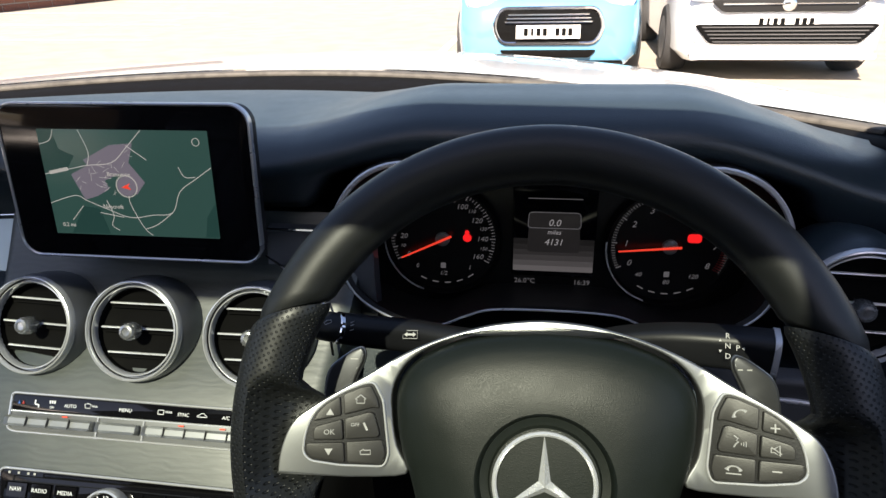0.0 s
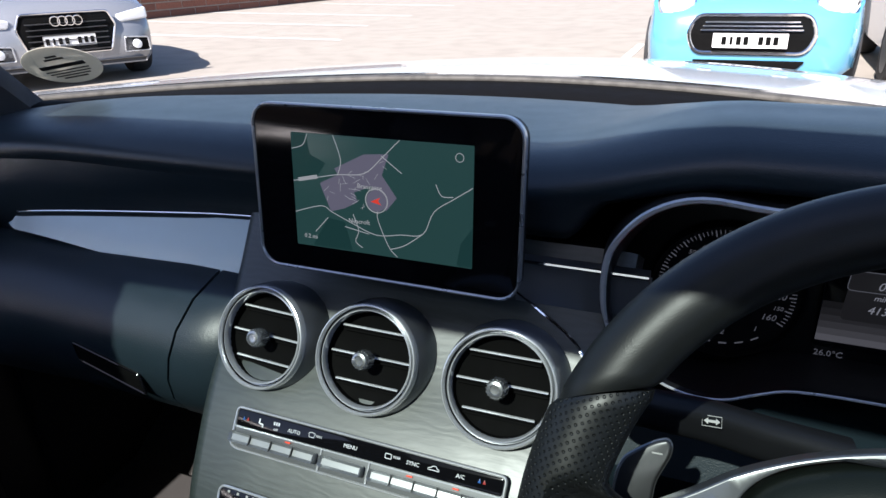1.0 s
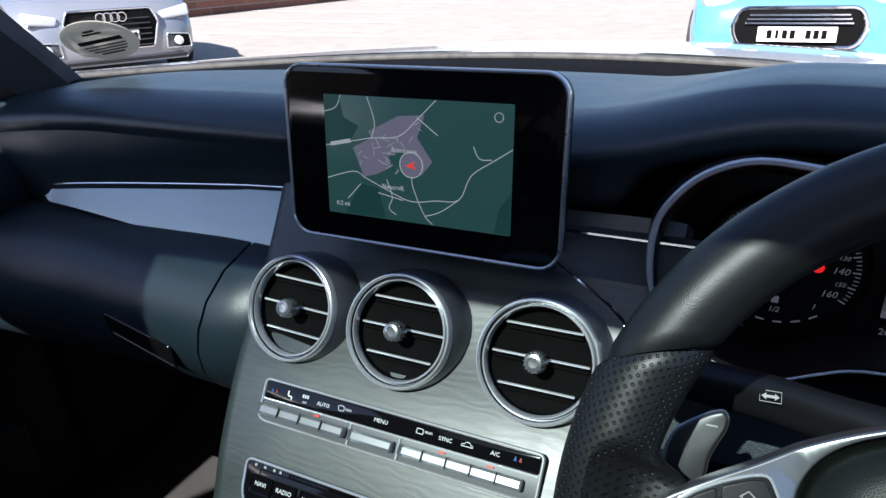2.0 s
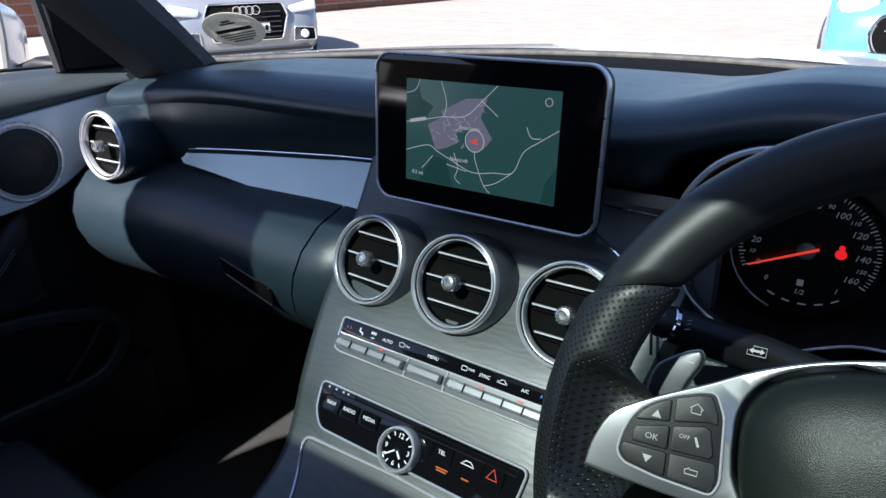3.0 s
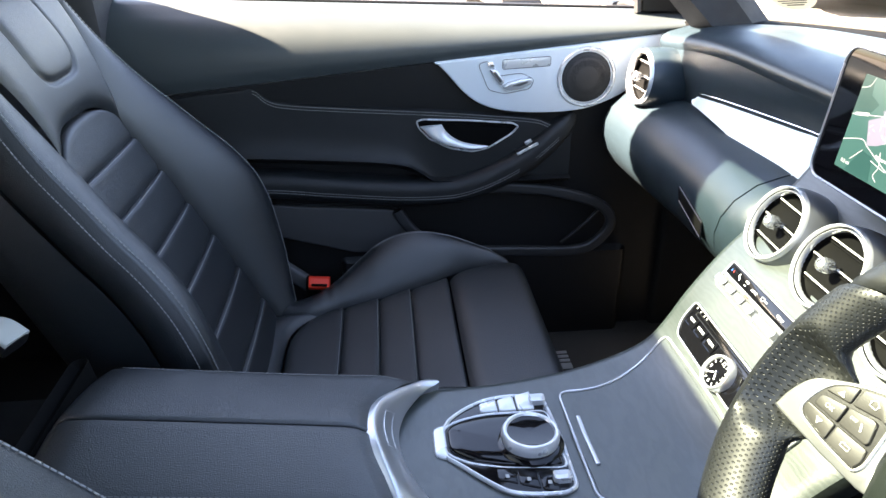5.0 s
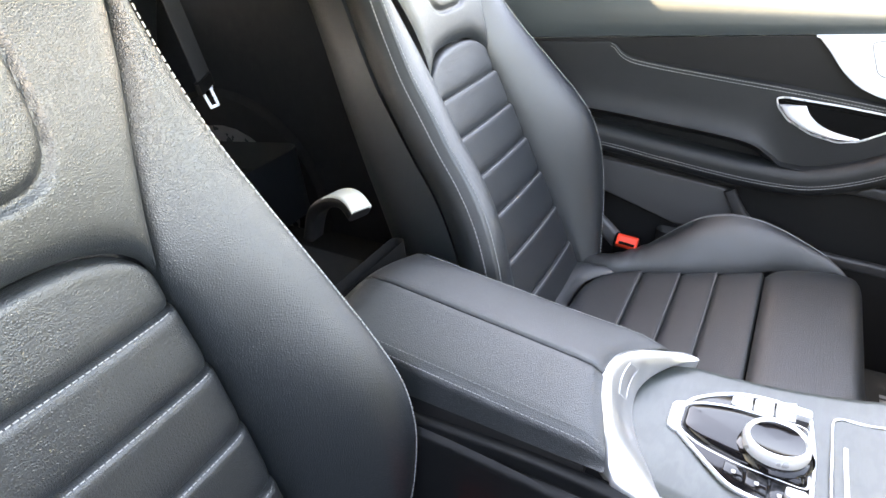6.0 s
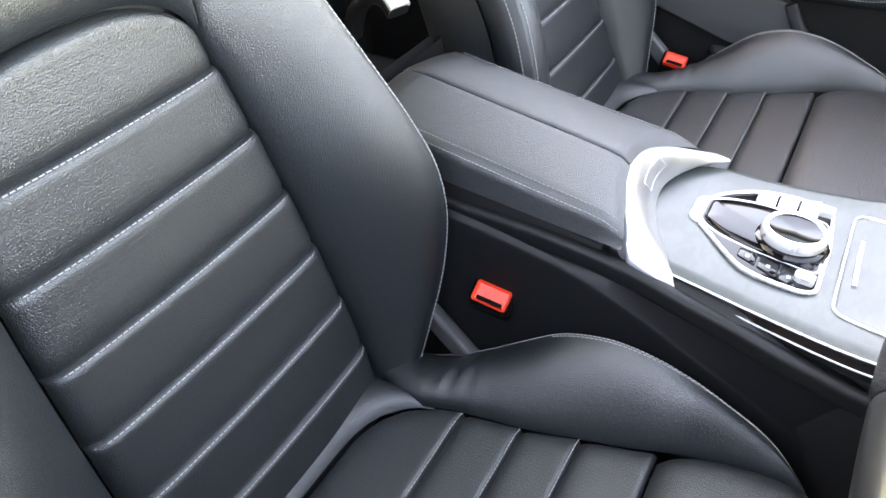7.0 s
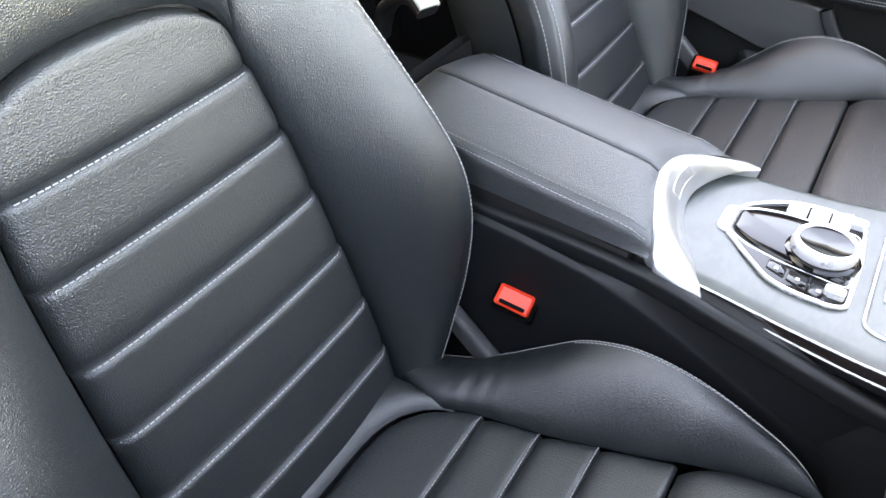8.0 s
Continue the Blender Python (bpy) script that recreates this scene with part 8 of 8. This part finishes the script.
    part("pocket_divider", sweep([Vector((-0.690, 0.50, 0.50)), Vector((-0.690, 0.55, 0.545)), Vector((-0.690, 0.575, 0.575))], rrect(0.006, 0.006, 0.002, 2), up=(1, 0, 0)), POCKET, d)
    # front corner piece by the mirror
    tri = [(0.625, belt_z(0.625)), (0.735, belt_z(0.735)), (0.68, 1.03), (0.62, 1.115), (0.606, 1.11)]
    fm = Matrix(((0, 0, 1, -0.735), (1, 0, 0, 0), (0, 1, 0, 0), (0, 0, 0, 1)))
    part("mirror_triangle", plate(round_poly(tri, 0.006), 0.02, fm, 0.004), BLACK_P, d, "black mirror corner trim")
    part("quarter_bar", tube([Vector((-0.722, 0.618, belt_z(0.618))), Vector((-0.706, 0.600, 1.06)), Vector((-0.690, 0.575, 1.14))], 0.007, 6), GREY_P, d)


GRILLE = material("speaker_mesh", (0.012, 0.012, 0.013), rough=0.6, vary=0.1)
dot_relief(GRILLE, 420.0, 0.9)
build_door()


# Rim of the white housing, greyed in colour for the shade on it.
MIRROR_EDGE = material("shaded_mirror_rim", (0.30, 0.31, 0.29), rough=0.4, vary=0.1)


def build_mirror():
    mi = thing("door_mirror", "white door mirror outside the passenger window", "door mirror")
    n = Vector((0.50, -0.86, 0.03)).normalized()
    m = frame_at((-0.925, 0.556, 0.985), n)
    o = round_poly([(-0.108, 0.040), (-0.100, -0.030), (-0.055, -0.068), (0.070, -0.078), (0.100, -0.060), (0.112, 0.020), (0.112, 0.066), (0.06, 0.078), (-0.05, 0.076), (-0.09, 0.068)], 0.028, 6)
    o = [(x * 0.85, y * 0.87) for x, y in o]
    rings = []
    for k, z in ((0.35, -0.115), (0.7, -0.095), (0.92, -0.055), (1.10, -0.01), (1.16, 0.008), (1.17, 0.012)):
        rings.append([m @ Vector((x * k, y * k, z)) for x, y in o])
    part("bezel", loft([[m @ Vector((x * k, y * k, z)) for x, y in o] for k, z in ((1.172, 0.011), (1.165, 0.016), (1.11, 0.019), (1.04, 0.0155), (0.99, 0.0125))], caps=False), MIRROR_EDGE, mi, "housing rim, greyed for the shade on its face")
    part("housing", loft(rings), PAINT_WHITE, mi, "white mirror housing")
    part("mirror_glass", plate([(x * 0.985, y * 0.985) for x, y in o], 0.002, m @ pose(0, 0, 0.0125), 0.0006), MIRROR, mi, "mirror glass")
    part("mirror_arm", sweep([m @ Vector((0.06, -0.055, -0.05)), Vector((-0.80, 0.64, 0.955)), Vector((-0.765, 0.66, 0.950))], rrect(0.05, 0.03, 0.01, 3)), BLACK_P, mi)


build_mirror()

# ---- windscreen sticker ----
def build_sticker():
    st = thing("windscreen_sticker", "oval cream sticker with dark print inside the windscreen", "sticker")
    n = Vector((0.25, -0.62, -0.74))
    m = frame_at((-0.540, 0.792, 1.003), n, (0, -0.3, 1)) @ pose(0, 0, 0, 0, 0, 6)
    o = [(0.052 * math.cos(a), 0.037 * math.sin(a)) for a in steps(0, 2 * math.pi, 40)[:-1]]
    STK = material("sticker_cream", (0.62, 0.60, 0.52), 0.6, vary=0.04)
    nt = STK.node_tree
    film, mix = nt.nodes.new("ShaderNodeBsdfTranslucent"), nt.nodes.new("ShaderNodeMixShader")
    film.inputs[0].default_value = (0.66, 0.64, 0.55, 1)
    mix.inputs[0].default_value = 0.6
    nt.links.new(nt.nodes["Principled BSDF"].outputs[0], mix.inputs[1])
    nt.links.new(film.outputs[0], mix.inputs[2])
    nt.links.new(mix.outputs[0], nt.nodes["Material Output"].inputs[0])
    part("sticker_card", plate(o, 0.0008, m, 0.0002), STK, st)
    INK = material("sticker_ink", (0.03, 0.03, 0.03), 0.6)
    for y, w, h in ((0.0, 0.066, 0.0065), (-0.009, 0.064, 0.002), (-0.014, 0.060, 0.002), (-0.019, 0.052, 0.002), (-0.024, 0.036, 0.0025), (0.014, 0.028, 0.003), (0.019, 0.016, 0.003)):
        part("print_bar", block((w, h, 0.0004), m @ pose(0, y, 0.001), 0.0001), INK, st)


build_sticker()

# ---- floor mats, belt parts ----
def build_small():
    mat = thing("floor_mat", "dark grey carpet floor mat with a pale stitched emblem", "floor mat")
    part("carpet_top", plate(rrect(0.46, 0.62, 0.05, 5), 0.010, pose(-0.415, 0.54, 0.284, 0, 0, 0), 0.004), MATPILE, mat)
    for i, (x, w) in enumerate(((-0.034, 0.008), (-0.022, 0.008), (-0.010, 0.008), (0.006, 0.018), (0.030, 0.022), (0.056, 0.018))):
        part("emblem_bar", block((w, 0.022, 0.002), Matrix.Translation((-0.545 + x * 1.15, 0.490, 0.2945)), 0.0008), THREAD, mat)
    tongue = thing("seat_belt_tongue", "metal belt tongue on a black webbing strap", "seat belt")
    part("strap", block((0.046, 0.003, 0.42), pose(-0.280, -0.765, 0.985, 4, 14, 15), 0.001), PILLAR, tongue)
    part("tongue", frame_plate(round_poly([(-0.010, -0.020), (0.010, -0.020), (0.011, 0.012), (0.016, 0.020), (-0.016, 0.020), (-0.011, 0.012)], 0.003), 0.006, 0.003, frame_at((-0.326, -0.752, 0.757), (0.5, 0.75, 0.4), (0.25, 0, 1)), 0.0008), SILVER, tongue, "bright metal tongue")
    part("sleeve", block((0.05, 0.012, 0.022), pose(-0.322, -0.756, 0.785, 4, 14, 15), 0.004), BLACK_P, tongue)
    # The cream cap is painted sunlight on a dark curved leather edge.
    guide = thing("belt_presenter", "dark curved edge beside the seat back, its sunlit top painted cream", "belt guide")
    g = smooth_path([(-0.11, -0.36, 0.66), (-0.11, -0.345, 0.705), (-0.105, -0.31, 0.732), (-0.098, -0.28, 0.738), (-0.090, -0.258, 0.726)], 6)
    part("arm", sweep(g, rrect(0.034, 0.018, 0.007, 3), up=(0, 0, 1)), BLACK_P, guide, "black curved edge")
    part("arm_cap", sweep([p + Vector((0, 0.004, 0.0075)) for p in g[9:]], rrect(0.032, 0.008, 0.0035, 3), up=(0, 0, 1)), material("sunlit_cream", (0.55, 0.54, 0.48), 0.5, vary=0.05), guide, "cream strip painted for sunlight on the edge")



MATPILE = material("carpet_top", (0.040, 0.039, 0.036), rough=0.95, bump=1.0, bump_scale=900, vary=0.3, spec=0.1)
build_small()
